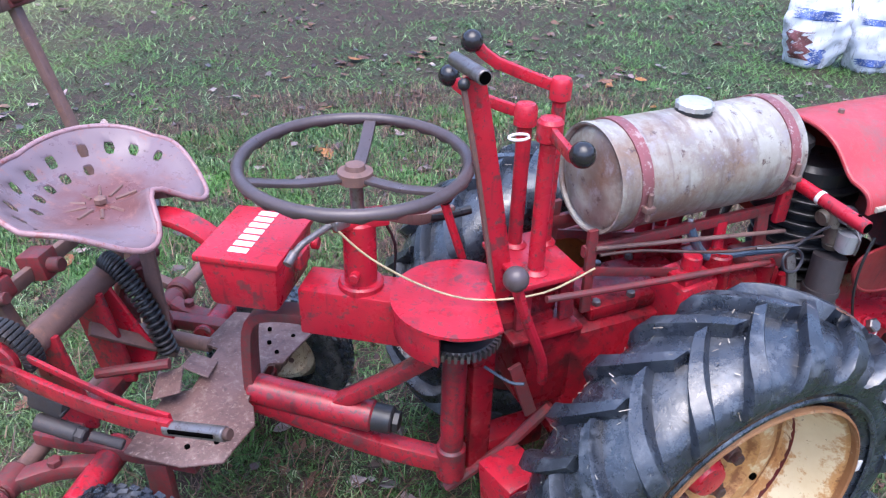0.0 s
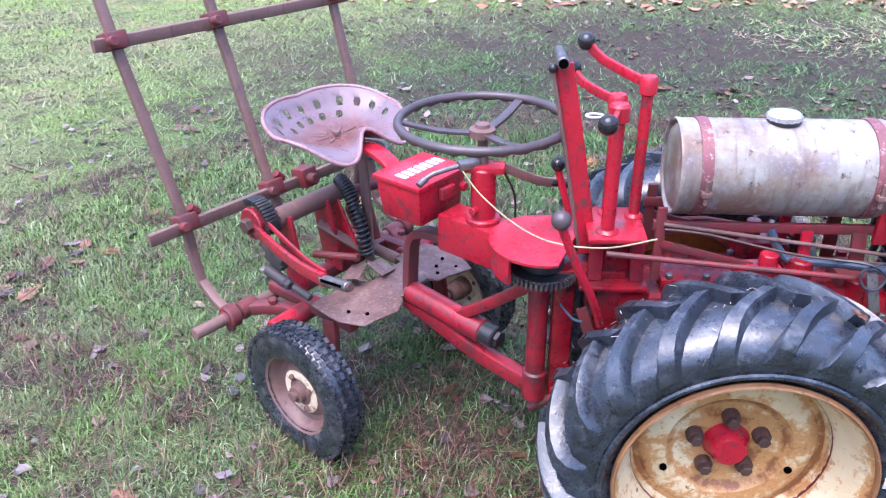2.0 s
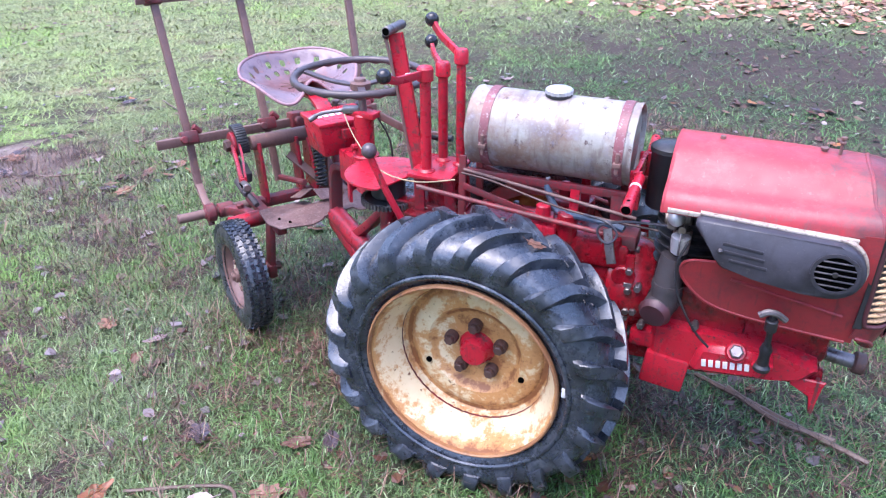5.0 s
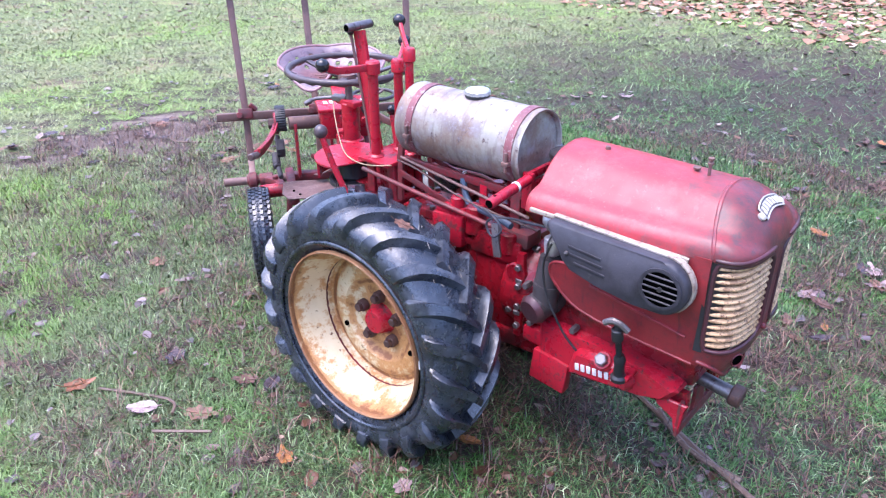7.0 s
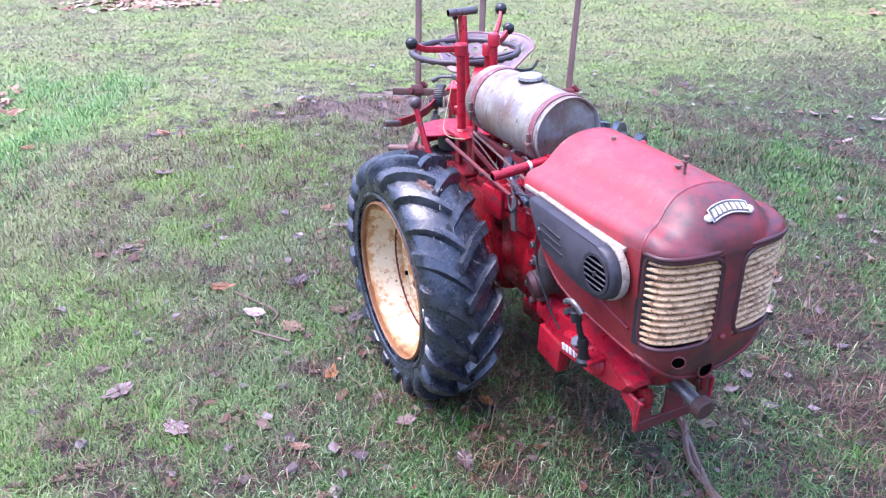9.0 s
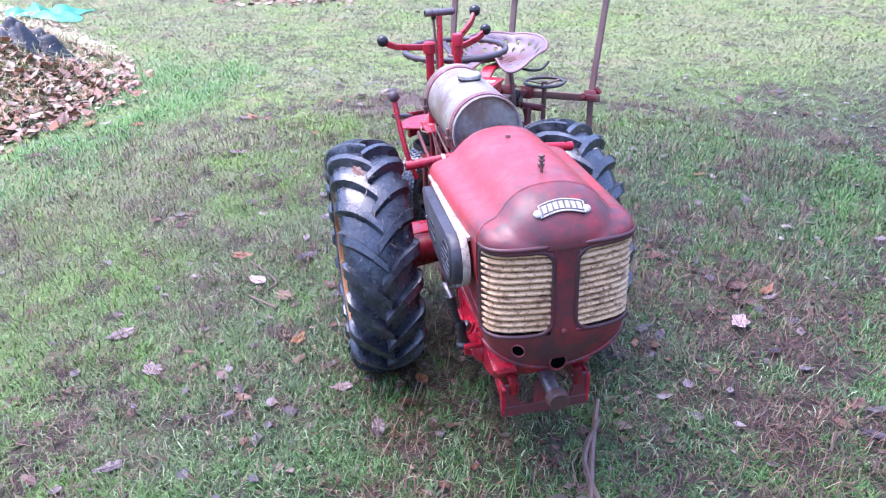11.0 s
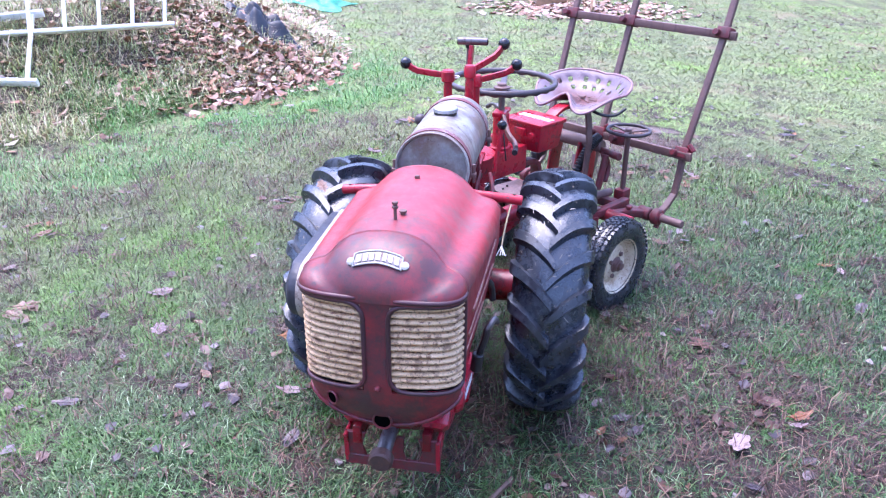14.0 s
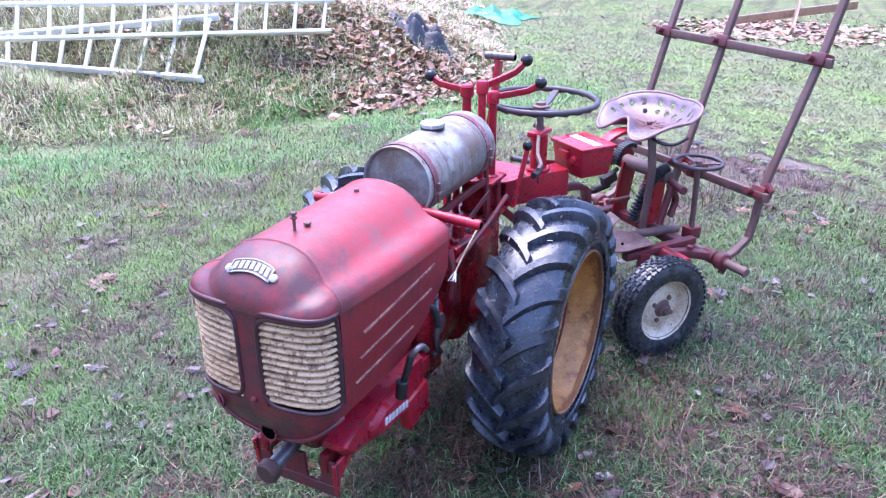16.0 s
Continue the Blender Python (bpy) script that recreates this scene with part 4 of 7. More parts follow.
for k in range(9):
    part("cooling_fin", rod((1.36, YC, 0.545 + 0.026 * k), (1.36, YC, 0.551 + 0.026 * k), 0.098, seg=24), BLACK, barrel)
# flanges, covers, ribs and bolts on both flanks of the castings
for side in (-1, 1):
    y = YC + side * 0.092
    if side > 0:
        part("flank_cover", lathe([(0, 0.032), (0.012, 0.033), (0.018, 0.028), (0.020, 0.0)], (1.20, y + 0.02, 0.47), (0, 1, 0), 22), PLATE_RUST, tractor, "rubbed round plug on the gear casting")
        part("oil_pipe", tube([(1.17, y + 0.02, 0.36), (1.24, y + 0.045, 0.43), (1.24, y + 0.045, 0.52), (1.20, y + 0.02, 0.58)], 0.008, 4), STEEL, tractor)
    part("flank_rib", flat([(0.965, y, 0.565), (1.075, y + side * 0.004, 0.578), (1.20, y, 0.566)], 0.020, 0.016, (0, 0, 1), 3), BLOCK_RED, tractor)
    part("flank_rib", flat([(1.225, y + side * 0.018, 0.355), (1.228, y + side * 0.022, 0.47), (1.222, y + side * 0.012, 0.60)], 0.022, 0.018, (1, 0, 0), 3), BLOCK_RED, tractor)
    for x, z in ((1.228, 0.39), (1.228, 0.45), (1.227, 0.51), (1.225, 0.565)):
        part("casting_bolt", hexnut((x, y + side * 0.026, z), (0, side, 0), 0.0095, 0.014), STEEL, tractor)
    part("engine_foot", box((1.31, YC + side * 0.10, 0.375), (0.13, 0.045, 0.05), (0, 0, 0), 0.010), RED, tractor)
bm = box((1.02, YC + 0.085, 0.605), (0.12, 0.085, 0.085), (0, 0, -6), 0.012)
rod((1.00, YC + 0.085, 0.64), (1.00, YC + 0.085, 0.685), 0.019, 0.017, bm=bm)
rod((1.055, YC + 0.10, 0.64), (1.055, YC + 0.10, 0.662), 0.013, seg=6, bm=bm)
part("selector_casting", bm, BLOCK_RED, tractor, "oily red selector casting with a round neck")
part("clutch_arm", flat([(1.12, YC + 0.115, 0.66), (1.135, YC + 0.135, 0.60), (1.15, YC + 0.14, 0.53)], 0.026, 0.012, (1, 0, 0), 3), OLD_RED, tractor)
wire = part("pull_wire", tube([(1.13, YC + 0.215, 0.765), (1.19, YC + 0.205, 0.72), (1.255, YC + 0.200, 0.672)], 0.0025, 3, 6), CORD, tractor, "pale pull wire with a frayed end")
for k in range(4):
    part("strand", tube([(1.255, YC + 0.200, 0.672), (1.268 + 0.004 * k, YC + 0.194 + 0.006 * k, 0.662 - 0.005 * (k % 2)), (1.274 + 0.005 * k, YC + 0.188 + 0.009 * k, 0.650 + 0.004 * k)], 0.0015, 2, 5), WHITE, wire)
part("edge_wire", tube([(1.355, YC - 0.182, 0.700), (1.338, YC - 0.186, 0.640), (1.352, YC - 0.184, 0.560), (1.40, YC - 0.176, 0.470), (1.44, YC - 0.168, 0.425)], 0.0030, 4, 6), BLACK, tractor, "thin black wire along the side panel")
# sump with a filler plug, and its lettering as plain bars
bm = plate([(1.30, 0.30), (1.45, 0.325), (1.60, 0.345), (1.66, 0.35), (1.70, 0.40), (1.60, 0.42), (1.48, 0.435), (1.30, 0.44)], 0.26, upright(YC), 0.012)
part("sump", bm, RED, tractor, "bright red engine sump")
bm = plate([(1.40, 0.325), (1.58, 0.345), (1.59, 0.395), (1.53, 0.42), (1.42, 0.41)], 0.30, upright(YC), 0.014)
sump_side = part("sump_cover", bm, RED, tractor)
for side in (-1, 1):
    for k in range(7):
        x = 1.437 + 0.0165 * k
        part("lettering_bar", box((x, YC + side * 0.1518, 0.366 + 0.0022 * k), (0.011, 0.003, 0.020), (0, -7, 0), 0.0008), WHITE, sump_side, "white painted lettering")
bm = lathe([(0, 0.026), (0.008, 0.026), (0.012, 0.022), (0.020, 0.021)], (1.505, YC - 0.138, 0.405), (0, -0.75, 0.66), 20)
part("filler_seat", bm, RED, tractor)
bm = hexnut((1.505, YC - 0.153, 0.418), (0, -0.75, 0.66), 0.017, 0.016)
part("filler_plug", bm, STEEL, tractor, "bare steel hexagon filler plug")
bm = lathe([(0, 0.020), (0.010, 0.020), (0.016, 0.014), (0.045, 0.012), (0.060, 0.015), (0.075, 0.010), (0.078, 0.0)], (1.565, YC - 0.178, 0.405), (0.0, -0.12, 1.0), 18)
tube([(1.565, YC - 0.188, 0.47), (1.563, YC - 0.200, 0.52), (1.560, YC - 0.212, 0.578)], 0.0075, 3, bm=bm)
rod((1.562, YC - 0.205, 0.530), (1.561, YC - 0.210, 0.562), 0.014, bm=bm)
latch = part("cover_latch", bm, BLACK, tractor, "black upright latch rod in front of the side panel")
part("latch_tee", tube([(1.588, YC - 0.210, 0.566), (1.570, YC - 0.215, 0.580), (1.550, YC - 0.217, 0.583), (1.532, YC - 0.220, 0.572)], 0.0080, 3, 8), STEEL, latch, "bare steel cross grip")
part("latch_bracket", box((1.565, YC - 0.158, 0.412), (0.050, 0.050, 0.014), (0, 0, 0), 0.004), RED, latch)
bm = box((1.345, YC - 0.122, 0.300), (0.11, 0.035, 0.095), (0, 6, 0), 0.006)
part("side_bracket", bm, RED, tractor)
bm = box((1.345, YC + 0.122, 0.300), (0.11, 0.035, 0.095), (0, 6, 0), 0.006)
part("side_bracket", bm, RED, tractor)
# frame rails under the engine
for side in (-1, 1):
    part("frame_rail", box((1.42, YC + side * 0.085, 0.335), (0.58, 0.022, 0.05), (0, -4, 0), 0.004), BLOCK_RED, tractor)
bm = plate([(1.64, 0.36), (1.72, 0.36), (1.708, 0.34), (1.706, 0.270), (1.694, 0.270), (1.690, 0.315), (1.64, 0.335)], 0.010, upright(YC - 0.112), 0.003)
part("hitch_bracket", bm, RED, tractor)
bm = plate([(1.64, 0.36), (1.712, 0.36), (1.708, 0.34), (1.706, 0.270), (1.694, 0.270), (1.690, 0.315), (1.64, 0.335)], 0.010, upright(YC + 0.112), 0.003)
part("hitch_bracket", bm, RED, tractor)


def hitch_plate():
    """The front plate with its two cut-outs."""
    bm = bmesh.new()
    y0, y1, z0, z1 = YC - 0.118, YC + 0.118, 0.262, 0.36
    N = Matrix.Translation((1.70, 0, 0)) @ Matrix(((0, 0, 1, 0), (1, 0, 0, 0), (0, 1, 0, 0), (0, 0, 0, 1)))
    plate([(y0, z0), (y1, z0), (y1, z0 + 0.030), (y0, z0 + 0.030)], 0.009, N, 0.002, bm)
    plate([(y0, z0 + 0.0302), (y0 + 0.055, z0 + 0.0302), (y0 + 0.042, z0 + 0.06), (y0 + 0.055, z1), (y0, z1)], 0.009, N, 0.002, bm)
    plate([(y1, z0 + 0.0302), (y1, z1), (y1 - 0.055, z1), (y1 - 0.042, z0 + 0.06), (y1 - 0.055, z0 + 0.0302)], 0.009, N, 0.002, bm)
    plate([(YC - 0.035, z0 + 0.0302), (YC + 0.035, z0 + 0.0302), (YC + 0.026, z0 + 0.05), (YC + 0.03, z1), (YC - 0.03, z1), (YC - 0.026, z0 + 0.05)], 0.009, N, 0.002, bm)
    return bm


part("hitch_plate", hitch_plate(), OLD_RED, tractor, "worn red steel hitch plate with cut-outs")
bm = rod((1.62, YC - 0.003, 0.385), (1.785, YC - 0.003, 0.366), 0.018, seg=18)
part("crank_shaft_tube", bm, STEEL, tractor, "bare steel starter shaft stub")
part("shaft_cap", rod((1.778, YC - 0.003, 0.367), (1.806, YC - 0.003, 0.364), 0.028, seg=20), DARK_RUST, tractor)

# hood
REAR = [(0.0, 0.892), (0.035, 0.889), (0.066, 0.880), (0.093, 0.864), (0.113, 0.845), (0.129, 0.829), (0.145, 0.819), (0.163, 0.815), (0.181, 0.807), (0.191, 0.792), (0.193, 0.772)]
FRONT = [(0.0, 0.884), (0.042, 0.881), (0.076, 0.872), (0.100, 0.855), (0.116, 0.836), (0.130, 0.825), (0.146, 0.8215), (0.159, 0.8175), (0.169, 0.809), (0.174, 0.797), (0.175, 0.782)]
X0, X1, XN = 1.288, 1.735, 1.812


def shell(grid, thick, bm=None):
    """A sheet of metal from rows of points, with a thickness to its inside."""
    bm = bm or bmesh.new()
    P = [[Vector(p) for p in row] for row in grid]
    nr, nc = len(P), len(P[0])
    out = [[bm.verts.new(p) for p in row] for row in P]
    inn = []
    for i in range(nr):
        row = []
        for j in range(nc):
            du = P[min(i + 1, nr - 1)][j] - P[max(i - 1, 0)][j]
            dv = P[i][min(j + 1, nc - 1)] - P[i][max(j - 1, 0)]
            nrm = du.cross(dv)
            nrm = nrm.normalized() if nrm.length > 1e-9 else Vector((0, 0, 1))
            row.append(bm.verts.new(P[i][j] - nrm * thick))
        inn.append(row)
    for i in range(nr - 1):
        for j in range(nc - 1):
            bm.faces.new((out[i][j], out[i + 1][j], out[i + 1][j + 1], out[i][j + 1]))
            bm.faces.new((inn[i][j], inn[i][j + 1], inn[i + 1][j + 1], inn[i + 1][j]))
    rim = [(i, 0) for i in range(nr)] + [(nr - 1, j) for j in range(1, nc)] + [(i, nc - 1) for i in range(nr - 2, -1, -1)] + [(0, j) for j in range(nc - 2, 0, -1)]
    for (a, b), (c, d) in zip(rim, rim[1:] + rim[:1]):
        bm.faces.new((out[a][b], inn[a][b], inn[c][d], out[c][d]))
    return bm


def hood_section(s):
    f = s ** 2.2
    return [(a[0] + (b[0] - a[0]) * f, a[1] + (b[1] - a[1]) * f) for a, b in zip(REAR, FRONT)]


def seam_x(dy):
    return 1.692 + (X1 - 1.692) * (dy / 0.175) ** 2


rows = []
for i in range(25):
    s = i / 24
    h = hood_section(s)
    xs = [X0 + (seam_x(b[0]) - X0) * s for b in FRONT]
    rows.append([(x, YC - dy, z) for x, (dy, z) in zip(xs[::-1], h[::-1])] + [(x, YC + dy, z) for x, (dy, z) in zip(xs[1:], h[1:])])
hood = part("hood", shell(rows, -0.004), HOOD_RED, tractor, "faded red sheet-metal engine hood", angle=50)
h = hood_section(0)
edge = [(X0, YC - dy, z) for dy, z in h[::-1]] + [(X0, YC + dy, z) for dy, z in h[1:]]
part("rear_bead", tube(edge, 0.005, 2, 8), HOOD_RED, hood)
h = hood_section(1)
seam = [(seam_x(dy) - 0.004, YC - dy, z + 0.001) for dy, z in h[::-1]] + [(seam_x(dy) - 0.004, YC + dy, z + 0.001) for dy, z in h[1:]]
part("front_bead", tube(seam, 0.0058, 2, 8), HOOD_RED, hood)
bm = rod((1.632, YC + 0.002, 0.870), (1.632, YC + 0.002, 0.930), 0.0038, seg=10)
rod((1.632, YC + 0.002, 0.916), (1.632, YC + 0.002, 0.922), 0.0078, seg=6, bm=bm)
rod((1.632, YC + 0.002, 0.926), (1.632, YC + 0.002, 0.932), 0.0075, seg=6, bm=bm)
rod((1.632, YC + 0.002, 0.884), (1.632, YC + 0.002, 0.888), 0.014, seg=14, bm=bm)
part("hood_bolt", bm, RUST, hood, "long rusty hood bolt")
bm = rod((1.600, YC + 0.012, 0.880), (1.600, YC + 0.012, 0.897), 0.006, seg=10)
rod((1.600, YC + 0.012, 0.895), (1.600, YC + 0.012, 0.900), 0.009, seg=10, bm=bm)
part("hood_stud", bm, RUST, hood)
part("hood_stud", rod((1.383, YC - 0.003, 0.885), (1.383, YC - 0.003, 0.903), 0.008, 0.006, seg=10), RUST, hood)


PLAN = []
for i in range(401):
    t = radians(-90 + 180 * i / 400)
    PLAN.append((X1 + (XN - X1) * abs(math.cos(t)) ** 0.625, 0.175 * math.copysign(abs(math.sin(t)) ** 0.625, math.sin(t))))
ALONG = np.concatenate([[0], np.cumsum(np.hypot(*np.diff(np.array(PLAN), axis=0).T))])
ALONG = ALONG / ALONG[-1] * 180 - 90


def plan(a):
    """The nose's outline seen from above: a runs evenly along it from -90 (right side) to 90 (left side)."""
    return float(np.interp(a, ALONG, [p[0] for p in PLAN])), float(np.interp(a, ALONG, [p[1] for p in PLAN]))


def nose_dome():
    rows = []
    for i in range(15):
        k = math.sin(math.pi / 2 * i / 14)
        g = max(1e-3, 1 - k ** 3.2) ** (1 / 3.2)
        f = max(0.0, 1 - k ** 1.75) ** (1 / 1.9)
        row = []
        for dy, z in FRONT:
            sx = seam_x(dy)
            row.append((sx + (XN - sx) * k, dy * g, 0.782 + (z - 0.782) * f))
        rows.append([(x, YC - dy, z) for x, dy, z in row[::-1]] + [(x, YC + dy, z) for x, dy, z in row[1:]])
    return shell(rows, -0.004)


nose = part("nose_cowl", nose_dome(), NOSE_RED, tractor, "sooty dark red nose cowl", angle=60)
# front wall of the nose with the two grille openings
GIN, GOUT, GTOP, GLOW = 12.5, 85.5, 0.776, 0.572


def nose_point(a, z, inset=0.0):
    x, dy = plan(a)
    low = max(0.0, min(1.0, (0.60 - z) / 0.16))
    k = 1 - 0.16 * low ** 1.6
    x = x - 0.052 * low ** 2
    n = Vector((x - (X1 - 0.05), dy * 0.6, 0)).normalized()
    return Vector((x, YC + dy * k, z)) - n * inset


def low_edge(a):
    x, dy = plan(a)
    return 0.443 + 0.085 * (abs(dy) / 0.175) ** 2.2


def nose_strip(a0, a1, ztop, zlow, na, nz, bm):
    rows = []
    for i in range(na + 1):
        a = a0 + (a1 - a0) * i / na
        t, l = (ztop(a) if callable(ztop) else ztop), (zlow(a) if callable(zlow) else zlow)
        rows.append([nose_point(a, l + (t - l) * j / nz) for j in range(nz + 1)])
    return shell(rows, 0.004, bm)


bm = bmesh.new()
nose_strip(-GIN, GIN, 0.784, GLOW - 0.008, 8, 10, bm)
nose_strip(-90, 90, GLOW - 0.008, low_edge, 48, 8, bm)
nose_strip(-90, -GIN, 0.784, GTOP, 24, 1, bm)
nose_strip(GIN, 90, 0.784, GTOP, 24, 1, bm)
nose_strip(-90, -GOUT, GTOP, GLOW - 0.008, 4, 6, bm)
nose_strip(GOUT, 90, GTOP, GLOW - 0.008, 4, 6, bm)
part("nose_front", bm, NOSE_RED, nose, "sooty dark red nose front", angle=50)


def opening(side, inset, grow=0.0):
    """The rounded outline of a grille opening on the nose."""
    a0, a1, z0, z1 = GIN - grow * 400, GOUT + grow * 400, GLOW - grow, GTOP + grow
    pts = []
    ra, rz = 16, 0.034
    for ca, cz, q in ((a1 - 5, z1 - rz, 0), (a0 + ra, z1 - rz, 90), (a0 + ra, z0 + rz, 180), (a1 - 5, z0 + rz, 270)):
        wide = 5 if ca > 50 else ra
        for k in range(5):
            t = radians(q + 22.5 * k)
            pts.append((ca + wide * math.cos(t), cz + rz * math.sin(t)))
    dense = []
    for (a, z), (b, w) in zip(pts, pts[1:] + pts[:1]):
        n = max(1, int(abs(b - a) / 6))
        dense += [(a + (b - a) * k / n, z + (w - z) * k / n) for k in range(n)]
    return [nose_point(side * a, z, inset) for a, z in dense]


for side in (-1, 1):
    lip = sweep(opening(side, 0.001, 0.004), circle(0.0056, 8), 1, closed=True)
    grille = part("grille_frame", lip, SOOT, nose, "dark worn rim of the grille opening", angle=80)
    back = nose_strip(side * (GIN - 3), side * 84, GTOP + 0.008, GLOW - 0.012, 16, 3, bmesh.new())
    for v in back.verts:
        v.co.x -= 0.022
    part("grille_back", back, BLACK, nose)
    for k in range(13):
        z = GLOW + 0.008 + 0.0157 * k
        line = []
        for i in range(15):
            a = GIN - 1 + (87 - GIN) * i / 14
            line.append(nose_point(side * a, z + 0.0006 * math.sin(2.1 * i + 1.7 * k) + 0.004 * math.sin(i * 0.22), 0.012))
        part("slat", sweep(line, [(0.0063 * c, 0.0115 * s) for c, s in circle(1, 10)], 1, side=(0, 0, 1)), SLAT, grille, "cream grille slat flecked with rust", angle=80)
for a, z, r in ((-44, 0.530, 0.014), (0, 0.466, 0.019)):
    c = nose_point(a, z)
    n = (nose_point(a, z) - nose_point(a, z, 0.01)).normalized()
    bm = lathe([(0.000, r), (0.0065, r * 1.25), (0.0085, r * 1.12), (0.0075, r * 0.98), (0.0, r * 0.95)], c, n, 22, caps=False)
    part("nose_hole_rim", bm, NOSE_RED, nose)
    part("nose_hole", rod(c, c + n * 0.0056, r * 1.02, seg=22), HOLE_SHADE, nose, "disc painted black as the shade of a round hole in the nose")
for side in (-1, 1):
    brow = [nose_point(side * a, 0.787 + 0.004 * math.cos(radians(a)), -0.002) for a in range(16, 89, 4)]
    thick = [0.45, 0.8] + [1.0] * (len(brow) - 3) + [0.7]
    part("brow_bead", sweep(brow, circle(0.0058, 8), scale=thick), SOOT, nose, "dark rubbed brow above the grille", angle=80)
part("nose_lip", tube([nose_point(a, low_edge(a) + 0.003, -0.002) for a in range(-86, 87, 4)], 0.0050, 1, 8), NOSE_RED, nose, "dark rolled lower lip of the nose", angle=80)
part("nose_screw", ball(nose_point(0, 0.573, -0.002), 0.008, 10), NOSE_RED, nose)


def dome_point(dy, q):
    """A place on the dome, q along its slope from 0 (seam) to 1 (brow), dy aside from the middle."""
    k = q
    f = max(0.0, 1 - k ** 1.75) ** (1 / 1.9)
    z = float(np.interp(abs(dy), [p[0] for p in FRONT], [p[1] for p in FRONT]))
    sx = seam_x(dy)
    return Vector((sx + (XN - sx) * k, YC + dy, 0.782 + (z - 0.782) * f))


def dome_up(dy, q):
    along = dome_point(dy, q + 0.04) - dome_point(dy, q - 0.04)
    n = along.cross(dome_point(dy - 0.01, q) - dome_point(dy + 0.01, q)).normalized()
    return n if n.z > 0 else -n


def badge_mid(u):
    return 0.60 + 22 * u * u


def badge_patch(u0, u1, w, lift, thick, n=12):
    rows = []
    for i in range(n + 1):
        u = u0 + (u1 - u0) * i / n
        rows.append([dome_point(u, badge_mid(u) - w + 2 * w * j / 4) + dome_up(u, badge_mid(u)) * lift for j in range(5)])
    return shell(rows, -thick)


emblem = part("badge", badge_patch(-0.049, 0.049, 0.100, 0.008, 0.006), STEEL, nose, "curved metal maker's badge")
edge = [(-0.049 + 0.098 * i / 12, -0.100) for i in range(13)] + [(0.049 - 0.098 * i / 12, 0.100) for i in range(13)]
part("badge_border", sweep([dome_point(u, badge_mid(u) + w) + dome_up(u, badge_mid(u)) * 0.009 for u, w in edge], circle(0.0020, 6), closed=True), BADGE, emblem, "pale raised border", angle=80)
for u in (-0.055, 0.055):
    c, n = dome_point(u, badge_mid(u)), dome_up(u, badge_mid(u))
    part("badge_lug", lathe([(0.0, 0.009), (0.008, 0.009), (0.011, 0.005), (0.0115, 0.0)], c, n, 14), BADGE, emblem)
for k in range(7):
    u = -0.0387 + 0.0129 * k
    part("lettering_bar", badge_patch(u - 0.0042, u + 0.0042, 0.062, 0.0105, 0.004, 2), BADGE, emblem, "raised pale lettering")

# side panels
bm = bmesh.new()
rows = []
for i in range(19):
    x = 1.288 + (1.734 - 1.288) * i / 18
    lo = np.interp(x, [1.288, 1.315, 1.37, 1.46, 1.52, 1.734], [0.70, 0.65, 0.592, 0.535, 0.517, 0.508])
    half = 0.1915 + (0.1735 - 0.1915) * (i / 18) ** 1.2
    rows.append([(x, YC + half - 0.030 * max(0, (0.70 - z)) / 0.2, z) for z in np.linspace(0.776 + 0.010 * i / 18, lo, 9)])
panel = part("side_panel", shell(rows, -0.004, bm), SIDE_RED, tractor, "dull red side panel with raised ribs", angle=60)
for (xa, za), (xb, zb) in (((1.36, 0.735), (1.66, 0.700)), ((1.37, 0.672), (1.665, 0.637)), ((1.44, 0.600), (1.672, 0.575))):
    def side_y(x, z):
        return YC + 0.193 - 0.018 * ((x - 1.288) / 0.446) ** 1.2 - 0.030 * max(0, 0.70 - z) / 0.2
    line = [(xa + (xb - xa) * t, side_y(xa + (xb - xa) * t, za + (zb - za) * t) + 0.001, za + (zb - za) * t) for t in np.linspace(0, 1, 7)]
    part("rib", sweep(line, circle(0.0048, 8)), RUB, panel, "raised rib with its paint rubbed off")
rows = []
for i in range(19):
    x = 1.346 + (1.734 - 1.346) * i / 18
    lo = np.interp(x, [1.346, 1.36, 1.395, 1.45, 1.55, 1.734], [0.628, 0.59, 0.556, 0.531, 0.517, 0.508])
    up = np.interp(x, [1.346, 1.355, 1.375, 1.43, 1.56, 1.734], [0.632, 0.648, 0.655, 0.66, 0.780, 0.787])
    rows.append([(x, YC - 0.178 + 0.030 * max(0, (0.70 - z)) / 0.2, z) for z in np.linspace(up, lo, 8)])
panel = part("side_panel", shell(rows, 0.004), SIDE_RED, tractor, "dull red lower side panel", angle=60)
part("panel_bead", tube([(1.43, YC - 0.172, 0.66), (1.375, YC - 0.173, 0.655), (1.350, YC - 0.171, 0.640), (1.352, YC - 0.167, 0.605), (1.395, YC - 0.160, 0.556), (1.45, YC - 0.156, 0.531), (1.55, YC - 0.154, 0.517), (1.72, YC - 0.153, 0.508)], 0.004, 3, 8), SIDE_RED, panel)
part("rib", tube([(1.46, YC - 0.172, 0.622), (1.70, YC - 0.166, 0.578)], 0.004), SIDE_RED, panel)
strip = flat([(1.300, YC - 0.196, 0.781), (1.45, YC - 0.193, 0.779), (1.60, YC - 0.188, 0.777), (1.688, YC - 0.184, 0.772)], 0.010, 0.012, (0, 0, 1), 2)
part("trim_strip", strip, CREAM_STRIP, tractor, "cream trim strip along the hood edge")
